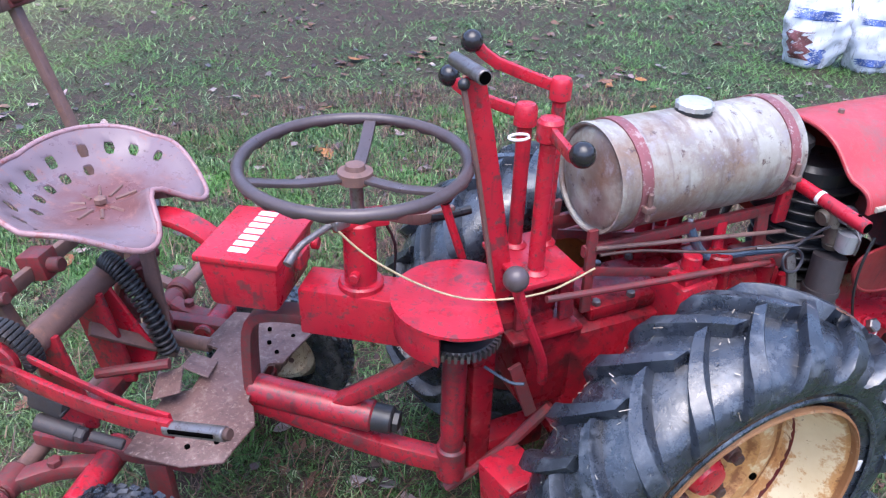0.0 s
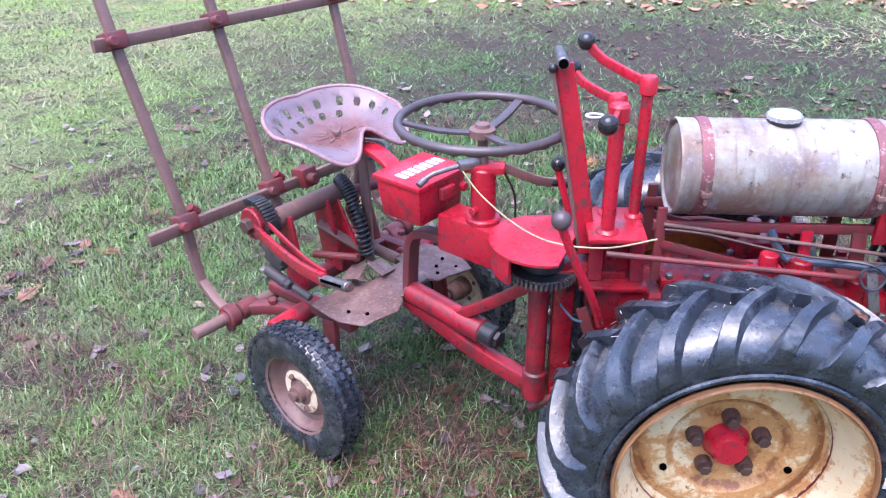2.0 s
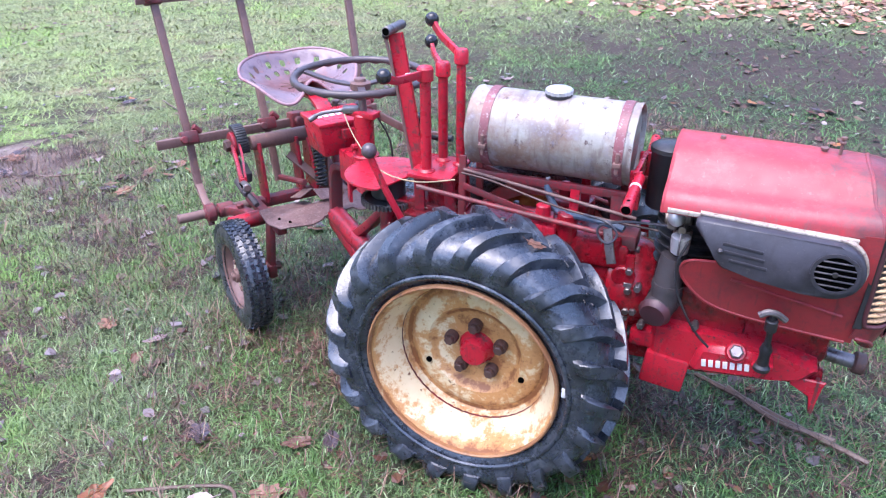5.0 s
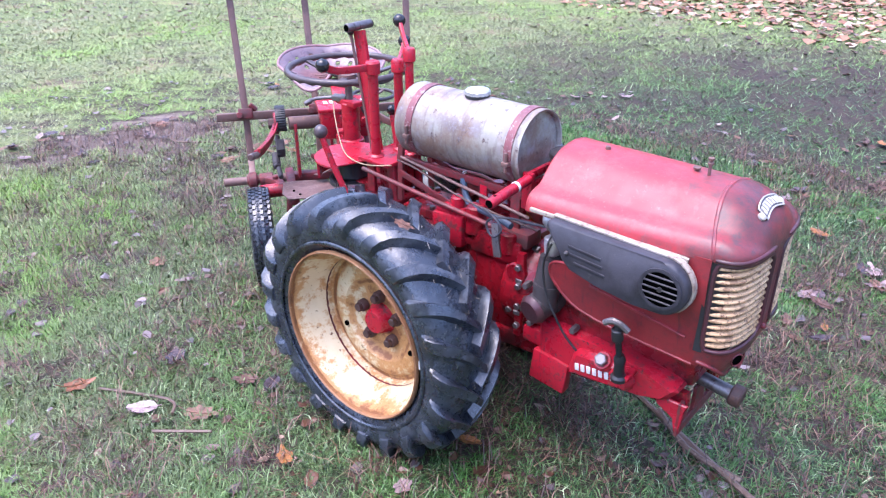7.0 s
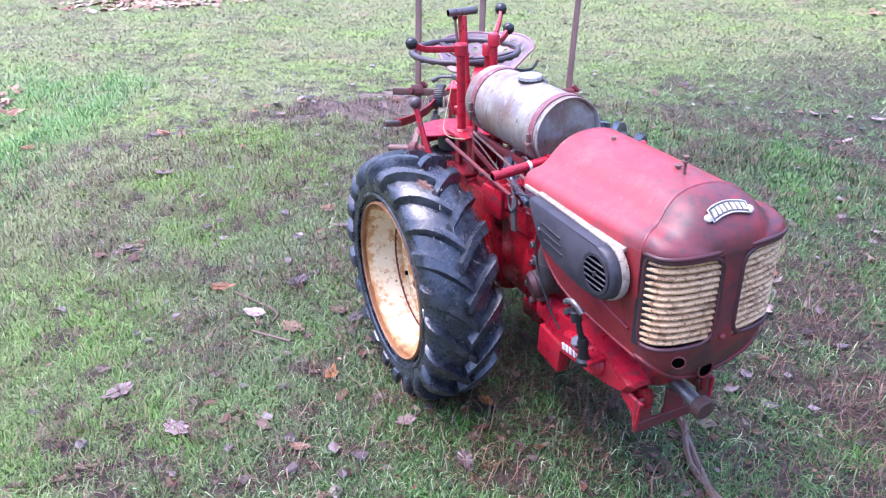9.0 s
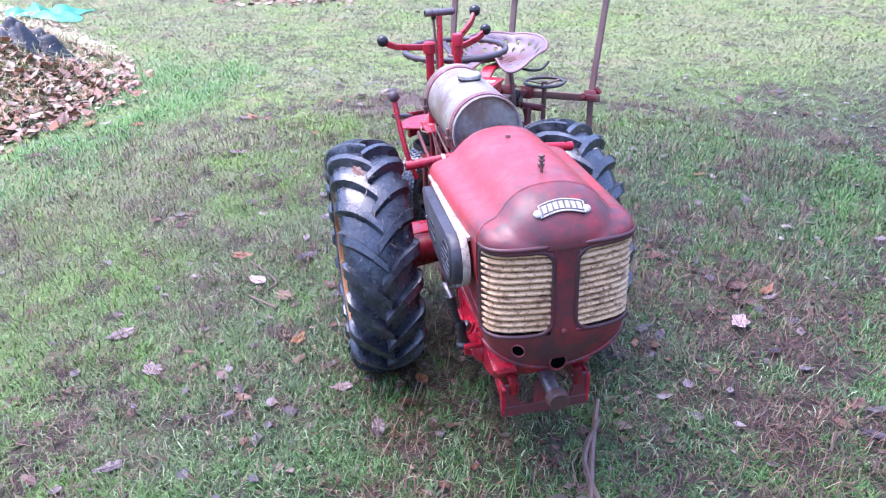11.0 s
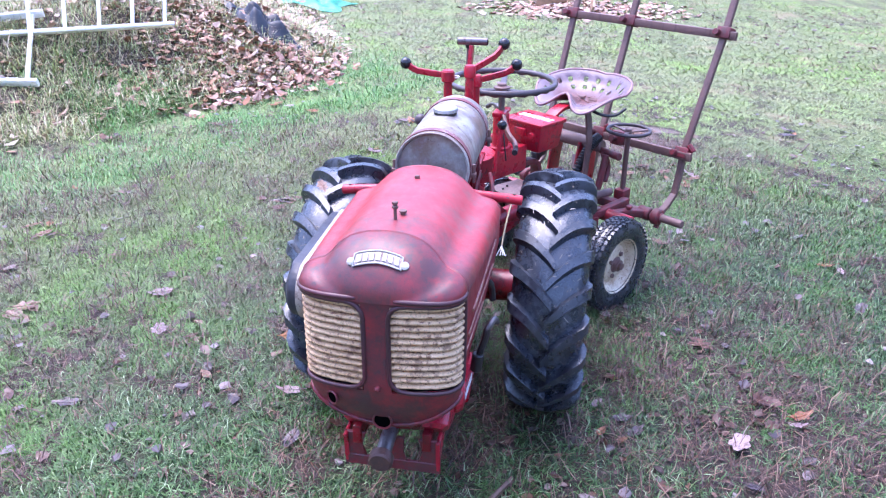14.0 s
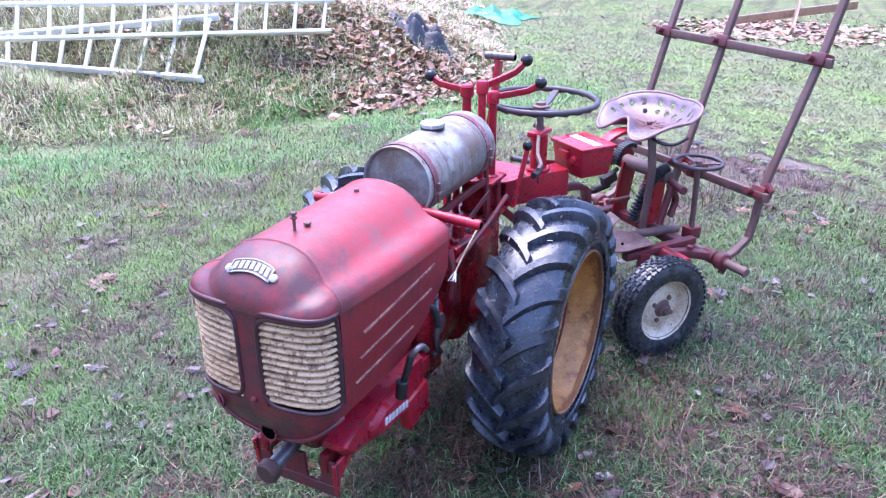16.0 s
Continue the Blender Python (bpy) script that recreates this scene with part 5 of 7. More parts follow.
# louvred cover beside the hood
cov = [(1.362, 0.772), (1.372, 0.786), (1.64, 0.776)] + arc(1.650, 0.712, 0.064, 88, -88, 14) + [(1.60, 0.651), (1.50, 0.664), (1.432, 0.676), (1.415, 0.70)]
bm = plate(cov, 0.040, upright(YC - 0.212), 0.006)
cover = part("side_cover", bm, COVER, tractor, "dusty black louvred cover with a fan opening", angle=50)
rimline = [(1.53 + (x - 1.53) * 1.012, YC - 0.199, 0.718 + (z - 0.718) * 1.03) for x, z in cov[1:20]]
part("cover_edge", sweep(rimline, rect(0.018, 0.006, 0.002), 1, side=(0, 1, 0)), CREAM_STRIP, cover, "scuffed cream edge strip")
fan = (1.655, YC - 0.2325, 0.712)
part("fan_ring", lathe([(0, 0.048), (0.003, 0.048), (0.004, 0.043), (0.0035, 0.040), (0, 0.040)], fan, (0, -1, 0), 36, caps=False), COVER, cover)
part("fan_opening", rod(fan, (fan[0], fan[1] - 0.0012, fan[2]), 0.0405, seg=36), HOLE_SHADE, cover)
for k in range(5):
    z = -0.028 + 0.014 * k
    w = math.sqrt(0.040 ** 2 - z * z)
    part("louvre", box((fan[0], fan[1] - 0.003, fan[2] + z), (2 * w, 0.004, 0.0035), (25, 0, 0), 0.001), COVER, cover)
part("fan_boss", rod((fan[0], fan[1], fan[2]), (fan[0], fan[1] - 0.006, fan[2]), 0.006, seg=12), BLACK, cover)
for k, (x, z, w) in enumerate(((1.47, 0.735, 0.085), (1.475, 0.716, 0.085), (1.485, 0.697, 0.08))):
    part("embossed_bar", box((x, YC - 0.2325, z), (w, 0.003, 0.008), (0, 5, 0), 0.0015), COVER, cover)
part("cover_screw", ball((1.425, YC - 0.2325, 0.72), 0.006, 8), STEEL, cover)

# air cleaner, carburettor and exhaust
bm = lathe([(0, 0.044), (0.004, 0.046), (0.14, 0.046), (0.146, 0.050), (0.156, 0.049), (0.163, 0.038), (0.166, 0.012), (0.166, 0.0)], (1.270, YC + 0.01, 0.70), (0, 0, 1), 28)
part("air_cleaner", bm, BLACK, tractor, "black cylindrical air cleaner")
bm = rod((1.335, YC - 0.11, 0.655), (1.335, YC - 0.11, 0.70), 0.022, seg=18)
rod((1.335, YC - 0.11, 0.64), (1.335, YC - 0.11, 0.656), 0.016, 0.02, seg=18, bm=bm)
rod((1.29, YC - 0.10, 0.715), (1.35, YC - 0.10, 0.725), 0.017, seg=16, bm=bm)
rod((1.31, YC - 0.115, 0.70), (1.31, YC - 0.115, 0.745), 0.014, seg=12, bm=bm)
rod((1.335, YC - 0.13, 0.712), (1.335, YC - 0.15, 0.712), 0.009, seg=10, bm=bm)
carb = part("carburettor", bm, BRASS, tractor, "dull metal carburettor with a glass-grey bowl")
part("fuel_bowl", lathe([(0, 0.0), (0.001, 0.014), (0.006, 0.020), (0.030, 0.0225), (0.046, 0.0225), (0.048, 0.018), (0.048, 0.0)], (1.335, YC - 0.142, 0.648), (0, 0, 1), 22), ALU, carb, "pale grey float bowl")
part("bowl_clip", tube([(1.335, YC - 0.166, 0.655), (1.335, YC - 0.168, 0.690), (1.335, YC - 0.150, 0.705)], 0.0025, 2, 6), STEEL, carb)
part("carburettor_dome", ball((1.318, YC - 0.135, 0.735), 0.020, 16), ALU, carb, "pale round carburettor dome")
bm = tube([(1.318, YC - 0.135, 0.500), (1.320, YC - 0.130, 0.56), (1.328, YC - 0.122, 0.630)], 0.034, 4, 18)
lathe([(0, 0.034), (0, 0.038), (0.014, 0.038), (0.014, 0.034)], (1.320, YC - 0.130, 0.545), Vector((0.06, 0.08, 1)).normalized(), 18, bm, caps=False)
part("intake_duct", bm, GREASE, tractor, "greasy grey-brown intake duct")
drum = part("dynamo", rod((1.330, YC - 0.05, 0.512), (1.303, YC - 0.165, 0.488), 0.038, seg=26), GREASE, tractor, "greasy dark dynamo drum")
part("end_cap", rod((1.304, YC - 0.160, 0.489), (1.300, YC - 0.178, 0.485), 0.041, 0.035, seg=26), SOOT, drum, "dark red dynamo end cap")
part("band", lathe([(0, 0.0385), (0, 0.041), (0.012, 0.041), (0.012, 0.0385)], (1.317, YC - 0.105, 0.5005), Vector((-0.027, -0.115, -0.024)).normalized(), 26, caps=False), GREASE, drum)
for x, y, z, r in ((1.21, -0.098, 0.54, 0.030),):
    part("blank_flange", rod((x, YC + y, z), (x, YC + y - 0.02, z), r, seg=18), BLOCK_RED, tractor)
for x, z in ((1.25, 0.52), (1.245, 0.45), (1.27, 0.415), (1.40, 0.445), (1.20, 0.43)):
    part("casting_bolt", hexnut((x, YC - 0.10, z), (0, -1, 0), 0.010, 0.03), STEEL, tractor)
part("fuel_pipe", tube([(1.335, YC + 0.19, 0.55), (1.345, YC + 0.185, 0.60), (1.36, YC + 0.17, 0.62)], 0.009, 3), BLACK, tractor)
bm = tube([(1.495, YC + 0.17, 0.45), (1.490, YC + 0.190, 0.52), (1.485, YC + 0.195, 0.55)], 0.009, 3)
rod((1.495, YC + 0.17, 0.43), (1.495, YC + 0.175, 0.48), 0.015, bm=bm)
lever = part("decompression_lever", bm, BLACK, tractor)
part("lever_hook", tube([(1.487, YC + 0.193, 0.545), (1.475, YC + 0.203, 0.562), (1.455, YC + 0.208, 0.562), (1.440, YC + 0.212, 0.545)], 0.0085, 3), STEEL, lever, "bare steel hooked grip")

# fuel tank on its rails
TX0, TX1, TZ, TR = 0.772, 1.193, 0.852, 0.1015
tank_prof = [(0, 0.0), (0.001, 0.05), (0.004, 0.085), (0.010, TR - 0.008), (0.001, TR - 0.004), (0.0, TR), (0.006, TR + 0.0015), (0.011, TR), (TX1 - TX0 - 0.011, TR), (TX1 - TX0 - 0.006, TR + 0.0015), (TX1 - TX0, TR), (TX1 - TX0 - 0.001, TR - 0.004), (TX1 - TX0 - 0.012, TR - 0.008), (TX1 - TX0 - 0.008, 0.06), (TX1 - TX0 - 0.008, 0.0)]
tank = part("fuel_tank", lathe(tank_prof, (TX0, YC - 0.004, TZ), (1, 0, 0), 56), TANK, tractor, "round galvanised fuel tank stained with rust")
for x in (0.812, 1.150):
    part("tank_strap", lathe([(0, TR), (0, TR + 0.003), (0.023, TR + 0.003), (0.023, TR)], (x, YC - 0.004, TZ), (1, 0, 0), 56, caps=False), STRAP, tank, "red-brown steel tank strap")
    for s in (-1, 1):
        bm = box((x + 0.013, YC - 0.004 + s * (TR + 0.008), TZ - 0.018), (0.02, 0.016, 0.012), bev=0.002)
        rod((x + 0.013, YC - 0.004 + s * (TR + 0.009), TZ - 0.04), (x + 0.013, YC - 0.004 + s * (TR + 0.009), TZ + 0.012), 0.005, bm=bm, seg=8)
        part("strap_bolt", bm, RUST, tank)
bm = rod((0.985, YC - 0.004, TZ + TR - 0.004), (0.985, YC - 0.004, TZ + TR + 0.006), 0.034, seg=28)
part("filler_neck", bm, BLACK, tank)
cap = lathe([(0, 0.0), (0, 0.032)] + [(0.001, 0.034), (0.010, 0.034), (0.014, 0.030), (0.0145, 0.018), (0.016, 0.010), (0.016, 0.0)], (0.985, YC - 0.004, TZ + TR + 0.004), (0, 0, 1), 28)
for i, v in enumerate(cap.verts):
    d = Vector((v.co.x - 0.985, v.co.y - YC + 0.004, 0))
    if d.length > 0.033:
        k = 1.0 + 0.045 * math.cos(14 * math.atan2(d.y, d.x))
        v.co.x, v.co.y = 0.985 + d.x * k, YC - 0.004 + d.y * k
part("fuel_cap", cap, ALU, tank, "pale ribbed fuel cap")
bm = rod((0.985, YC - 0.055, TZ - 0.098), (0.985, YC - 0.055, TZ - 0.132), 0.006, seg=10)
rod((0.985, YC - 0.060, TZ - 0.116), (0.985, YC - 0.040, TZ - 0.116), 0.008, seg=10, bm=bm)
part("fuel_tap", bm, ALU, tank)
for s in (-1, 1):
    part("tank_rail", flat([(0.74, YC + s * 0.06, 0.738), (1.22, YC + s * 0.06, 0.738)], 0.012, 0.022, (0, 1, 0)), OLD_RED, tractor)
    part("tank_leg", flat([(1.165, YC + s * 0.062, 0.735), (1.175, YC + s * 0.075, 0.60)], 0.030, 0.010, (1, 0, 0)), OLD_RED, tractor)
    part("tank_leg", flat([(1.06, YC + s * 0.062, 0.735), (1.06, YC + s * 0.07, 0.61)], 0.024, 0.010, (1, 0, 0)), RED, tractor)
    part("tank_leg", flat([(0.755, YC + s * 0.062, 0.78), (0.755, YC + s * 0.07, 0.61)], 0.02, 0.010, (1, 0, 0)), OLD_RED, tractor)
    part("stay", flat([(0.76, YC + s * 0.075, 0.70), (1.0, YC + s * 0.075, 0.64)], 0.018, 0.006, (0, 0, 1)), OLD_RED, tractor)
bm = box((1.205, YC, 0.80), (0.012, 0.16, 0.022), bev=0.003)
box((1.205, YC, 0.772), (0.012, 0.16, 0.016), bev=0.003, bm=bm)
box((1.205, YC - 0.07, 0.76), (0.03, 0.014, 0.10), bev=0.003, bm=bm)
box((1.205, YC + 0.07, 0.76), (0.03, 0.014, 0.10), bev=0.003, bm=bm)
part("cross_bracket", bm, RED, tractor)

# lift handles on both sides
for s, tip in ((-1, (1.216, 0.776, 0.786)), (1, (1.204, 1.270, 0.786))):
    rootp = (1.216, YC + s * 0.085, 0.800)
    bm = rod(rootp, tip, 0.0135, seg=16)
    hndl = part("lift_handle", bm, RED, tractor, "red tubular lift handle")
    d = (Vector(tip) - Vector(rootp)).normalized()
    a = Vector(rootp) + d * 0.05
    if s < 0:
        part("white_band", rod(a, a + d * 0.012, 0.0142, seg=16), WHITE, hndl, "white painted band")
    e = Vector(tip) - d * 0.022
    part("pin_hole", rod(e + Vector((0, 0, 0.0128)), e + Vector((0, 0, 0.0140)), 0.0042, seg=10), HOLE_SHADE, hndl)
    part("tube_bore", rod(Vector(tip) - d * 0.0004, Vector(tip) + d * 0.0006, 0.0105, seg=14, edge=0.02), HOLE_SHADE, hndl, "disc painted black as the shade in the open tube end")

# control posts with their cranked levers
part("control_bracket", box((0.665, YC - 0.012, 0.712), (0.125, 0.165, 0.012), bev=0.003), RED, tractor, "red steel bracket under the control posts")
for dx, dy in ((-0.04, -0.06), (0.045, -0.06), (-0.04, 0.05), (0.045, 0.05)):
    part("bracket_leg", flat([(0.665 + dx, YC + dy, 0.708), (0.670 + dx * 1.1, YC + dy, 0.60)], 0.030, 0.012, (1, 0, 0)), FRAME_RED, tractor)
part("bracket_foot", box((0.665, YC - 0.01, 0.592), (0.15, 0.17, 0.012), bev=0.004), BLOCK_RED, tractor)
part("selector_housing", box((0.690, YC - 0.01, 0.50), (0.12, 0.15, 0.17), bev=0.012), BLOCK_RED, tractor)
part("selector_box", box((0.675, YC + 0.0, 0.65), (0.07, 0.09, 0.10), bev=0.01), BLOCK_RED, tractor)


def control_post(x, y, z0, z1, r, knob, mid, label):
    bm = rod((x, y, z0), (x, y, z1 - 0.03), r, seg=16)
    lathe([(0, r * 1.7), (0.02, r * 1.7), (0.026, r * 1.2)], (x, y, z0), (0, 0, 1), 18, bm)
    post = part("control_post", bm, RED, tractor, label)
    bm = lathe([(0, r * 1.15), (0.004, r * 1.5), (0.034, r * 1.5), (0.040, r * 1.2), (0.042, 0.004)], (x, y, z1 - 0.036), (0, 0, 1), 18)
    k, m = Vector(knob), Vector(mid)
    d = (k - m).normalized()
    flat([(x, y, z1 - 0.014), m, k - d * 0.012], 0.020, 0.011, (0, 0, 1), 2, bm)
    part("lever_arm", bm, RED, post)
    part("lever_knob", ball(knob, 0.0195), KNOB, post, "round black knob")


control_post(0.645, 0.968, 0.70, 1.000, 0.0145, (0.604, 0.817, 1.011), (0.615, 0.86, 0.990), "red control post")
control_post(0.655, 1.062, 0.70, 0.990, 0.0135, (0.567, 1.185, 1.014), (0.59, 1.150, 0.990), "red control post")
control_post(0.712, 1.050, 0.70, 1.032, 0.0125, (0.588, 1.143, 1.084), (0.625, 1.118, 1.050), "red control post")
part("clip_loop", sweep([(0.600 + 0.018 * math.cos(t), 0.985 + 0.012 * math.sin(t), 0.972) for t in np.linspace(0, 5.6, 14)], circle(0.0025, 6)), WHITE, tractor, "pale wire loop")
# T-handled lever
bm = flat([(0.612, YC - 0.008, 0.640), (0.570, YC - 0.004, 0.88), (0.533, YC + 0.004, 1.065)], 0.042, 0.014, (1, 0, 0), 2)
tee = part("main_lever", bm, RED, tractor, "flat red lever with a tubular cross handle")
part("cross_handle", rod((0.530, 0.980, 1.078), (0.527, 1.082, 1.078), 0.0125, seg=18), STEEL, tee, "bare steel tube handle")
for y in (0.9795, 1.0825):
    part("tube_bore", rod((0.530, y - 0.0006, 1.078), (0.530, y + 0.0006, 1.078), 0.0098, seg=16, edge=0.02), HOLE_SHADE, tee, "disc painted black as the shade in the open tube end")
part("latch_rod", tube([(0.512, YC - 0.012, 1.055), (0.545, YC - 0.012, 0.90), (0.590, YC - 0.012, 0.66)], 0.0045), RUST, tee)
part("latch_knob", ball((0.512, YC - 0.012, 1.06), 0.010, 12), BLACK, tee)
# gear levers
bm = tube([(0.535, 0.851, 0.79), (0.570, 0.860, 0.70), (0.615, 0.875, 0.60), (0.64, 0.90, 0.52)], 0.0095, 3)
gear = part("gear_lever", bm, RED, tractor, "red gear lever with a black knob")
part("lever_knob", ball((0.535, 0.851, 0.800), 0.021), WHEELGRIP, gear)
bm = tube([(0.545, 1.143, 0.79), (0.565, 1.135, 0.72), (0.60, 1.12, 0.60)], 0.0085, 3)
gear = part("gear_lever", bm, RED, tractor, "red gear lever with a black knob")
part("lever_knob", ball((0.545, 1.143, 0.800), 0.017), KNOB, gear)
# linkage rods and cables
part("linkage_rod", tube([(0.640, 0.915, 0.692), (0.90, 0.905, 0.675), (1.15, 0.905, 0.655)], 0.0065), OLD_RED, tractor)
part("linkage_rod", tube([(0.76, 0.955, 0.745), (1.22, 0.945, 0.69)], 0.0045), RUST, tractor)
part("linkage_rod", tube([(0.66, 1.12, 0.66), (0.90, 1.16, 0.66), (1.12, 1.16, 0.62)], 0.007, 2), OLD_RED, tractor)
part("stop_lever", flat([(1.165, 0.875, 0.685), (1.175, 0.865, 0.64), (1.185, 0.862, 0.60)], 0.022, 0.008, (1, 0, 0)), STEEL, tractor)
part("fuel_hose", tube([(0.985, 0.965, 0.735), (1.00, 0.955, 0.70), (1.03, 0.945, 0.672), (1.09, 0.925, 0.680), (1.15, 0.905, 0.685), (1.20, 0.895, 0.68)], 0.0095, 4), BLUE_HOSE, tractor, "blue-black rubber fuel hose")
part("wire_loop", tube([(1.10, 0.90, 0.70), (1.16, 0.87, 0.705), (1.19, 0.865, 0.68), (1.175, 0.86, 0.655), (1.15, 0.865, 0.66), (1.145, 0.87, 0.69), (1.20, 0.88, 0.708), (1.27, 0.90, 0.705), (1.33, 0.91, 0.705)], 0.0032, 4, 6), COVER, tractor, "grey looped control wire")
part("wire", tube([(0.76, 0.94, 0.74), (0.85, 0.93, 0.735), (1.05, 0.91, 0.70), (1.28, 0.90, 0.69)], 0.0030, 4, 6), DARK_RUST, tractor)
part("control_cable", tube([(0.325, 1.090, 0.802), (0.37, 1.055, 0.757), (0.45, 1.00, 0.712), (0.53, 0.955, 0.694), (0.64, 0.925, 0.700), (0.745, 0.93, 0.722)], 0.0020, 4, 8), CORD, tractor, "cream sheathed control cable")
# rear hitch and plough foot between the wheels
bm = box((0.565, YC - 0.01, 0.42), (0.05, 0.07, 0.36), bev=0.01)
box((0.62, YC - 0.01, 0.60), (0.16, 0.09, 0.03), bev=0.006, bm=bm)
box((0.63, YC - 0.01, 0.28), (0.18, 0.06, 0.05), bev=0.01, bm=bm)
part("rear_hitch", bm, BLOCK_RED, tractor)
bm = box((0.60, YC - 0.12, 0.235), (0.10, 0.10, 0.15), (0, 0, 12), 0.006, taper=0.8)
part("belt_guard", bm, RED, tractor)
bm = tube([(0.50, YC - 0.03, 0.20), (0.62, YC - 0.06, 0.30), (0.70, YC - 0.08, 0.40)], 0.012)
flat([(0.60, YC - 0.09, 0.54), (0.64, YC - 0.10, 0.42)], 0.025, 0.008, (1, 0, 0), bm=bm)
part("rear_stay", bm, OLD_RED, tractor)
part("cable_tie", tube([(0.555, YC - 0.06, 0.53), (0.58, YC - 0.11, 0.525), (0.60, YC - 0.13, 0.53)], 0.003, 3, 6), BLUE_HOSE, tractor)

# ---- ride-on tool carrier, written in its own axes: x ahead, y left ----
carrier = tagged(root("tool_carrier", pose(0.099, 1.317, 0, 0, 0, -35.5), True), "rusty red ride-on tool carrier hitched behind the tractor", "tool carrier")


def small_wheel(s):
    R, W, y0 = 0.192, 0.045, s * 0.335
    o, ax = (0, y0, 0.184), (0, s, 0)
    prof = [(-0.030, 0.108), (-0.040, 0.122), (-W, 0.145), (-0.042, 0.168), (-0.034, 0.182), (-0.018, 0.190), (0, R), (0.018, 0.190), (0.034, 0.182), (0.042, 0.168), (W, 0.145), (0.040, 0.122), (0.030, 0.108)]
    bm = lathe(prof, o, ax, 56, caps=False)
    tyre = part("tyre", bm, RUBBER_SMALL, carrier, "small block-tread tyre greyed with mud", angle=30)
    bm = bmesh.new()
    for row, w in enumerate((-0.034, -0.020, -0.007, 0.007, 0.020, 0.034)):
        for k in range(48):
            a = 2 * math.pi * (k + 0.5 * (row % 2)) / 48
            r = 0.1905 - 90 * abs(w) ** 3 * 1.6
            c = (r * math.sin(a), y0 + s * w, 0.184 + r * math.cos(a))
            box(c, (0.017, 0.0105, 0.009), (0, math.degrees(a), 14 * (1 if row % 2 else -1)), 0, bm)
    tagged(part("tread", bm, RUBBER_SMALL, tyre, angle=30), kind="stuff")
    rim = lathe([(0.032, 0.110), (0.036, 0.116), (0.032, 0.118), (0.026, 0.108), (0.012, 0.100), (0.0, 0.094), (-0.004, 0.080), (0.010, 0.062), (0.012, 0.045), (0.010, 0.0)], o, ax, 48, caps=False)
    part("rim", rim, SMALL_RIM if s > 0 else RUST, tyre, "small cream wheel rim with rust")
    if s < 0:
        part("rim_ring", lathe([(0.010, 0.064), (0.013, 0.060), (0.0145, 0.046), (0.012, 0.040)], o, ax, 40, caps=False), SMALL_RIM, tyre, "cream ring left on the rusty rim")
    hub = lathe([(-0.03, 0.034), (0.012, 0.034), (0.016, 0.026), (0.030, 0.024), (0.032, 0.015), (0.042, 0.014), (0.044, 0.0)], o, ax, 22)
    part("hub", hub, RUST, tyre, "rusty wheel hub")
    for i in range(4):
        a = radians(90 * i + 30)
        part("wheel_nut", hexnut((0.047 * math.cos(a), y0 + s * 0.010, 0.184 + 0.047 * math.sin(a)), ax, 0.009, 0.012), RUST, tyre)
    part("inner_hub", rod((0, y0 - s * 0.07, 0.184), (0, y0, 0.184), 0.030), RUST, tyre)


small_wheel(-1)
small_wheel(1)
for s in (-1, 1):
    part("stub_axle", rod((0, s * 0.20, 0.184), (0, s * 0.30, 0.184), 0.016), RUST, carrier)
    bm = flat([(0.0, s * 0.235, 0.165), (0.0, s * 0.225, 0.26), (-0.01, s * 0.215, 0.345)], 0.048, 0.020, (1, 0, 0), 2)
    box((0.0, s * 0.235, 0.175), (0.06, 0.03, 0.05), bev=0.006, bm=bm)
    part("wheel_leg", bm, OLD_RED, carrier)

# wide frame tubes
for s in (-1, 1):
    part("cross_tube", rod((-0.11, s * 0.33, 0.325), (-0.11, s * 0.17, 0.330), 0.028, seg=18), FRAME_RED, carrier)
part("cross_shaft", rod((-0.265, -0.47, 0.318), (-0.265, 0.47, 0.318), 0.017, seg=16), RUST, carrier)
bm = box((-0.10, -0.20, 0.345), (0.34, 0.034, 0.030), bev=0.005)
box((-0.10, 0.20, 0.345), (0.34, 0.034, 0.030), bev=0.005, bm=bm)
box((-0.21, 0.0, 0.340), (0.042, 0.40, 0.036), bev=0.005, bm=bm)
part("base_frame", bm, OLD_RED, carrier, "rusty red frame under the foot plate")
for s in (-1, 1):
    bm = flat([(-0.10, s * 0.235, 0.335), (-0.19, s * 0.255, 0.328), (-0.262, s * 0.300, 0.318)], 0.034, 0.036, (0, 0, 1), 3)
    rod((-0.265, s * 0.268, 0.318), (-0.265, s * 0.325, 0.318), 0.027, seg=18, bm=bm)
    hexnut((-0.19, s * 0.262, 0.346), (0, 0, 1), 0.013, 0.014, bm)
    part("shaft_bearing", bm, OLD_RED, carrier)
# foot plate, bent and worn
fp = [(-0.06, -0.235), (0.06, -0.245), (0.135, -0.225), (0.150, -0.12), (0.125, -0.07), (0.105, -0.06), (0.105, 0.05), (0.135, 0.06), (0.155, 0.19), (0.08, 0.225), (-0.05, 0.22), (-0.065, 0.09), (-0.02, 0.08), (-0.02, -0.05), (-0.07, -0.06)]
bm = plate(fp, 0.007, pose(0, 0, 0.378, 0, 0, 0), 0.002)
bmesh.ops.subdivide_edges(bm, edges=bm.edges[:], cuts=2, use_grid_fill=True)
for v in bm.verts:
    v.co.z += 0.006 * math.sin(14 * v.co.x + 5 * v.co.y) + 0.004 * math.sin(23 * v.co.y)
foot = part("foot_plate", bm, PLATE_RUST, carrier, "bent and worn rusty foot plate", angle=60)
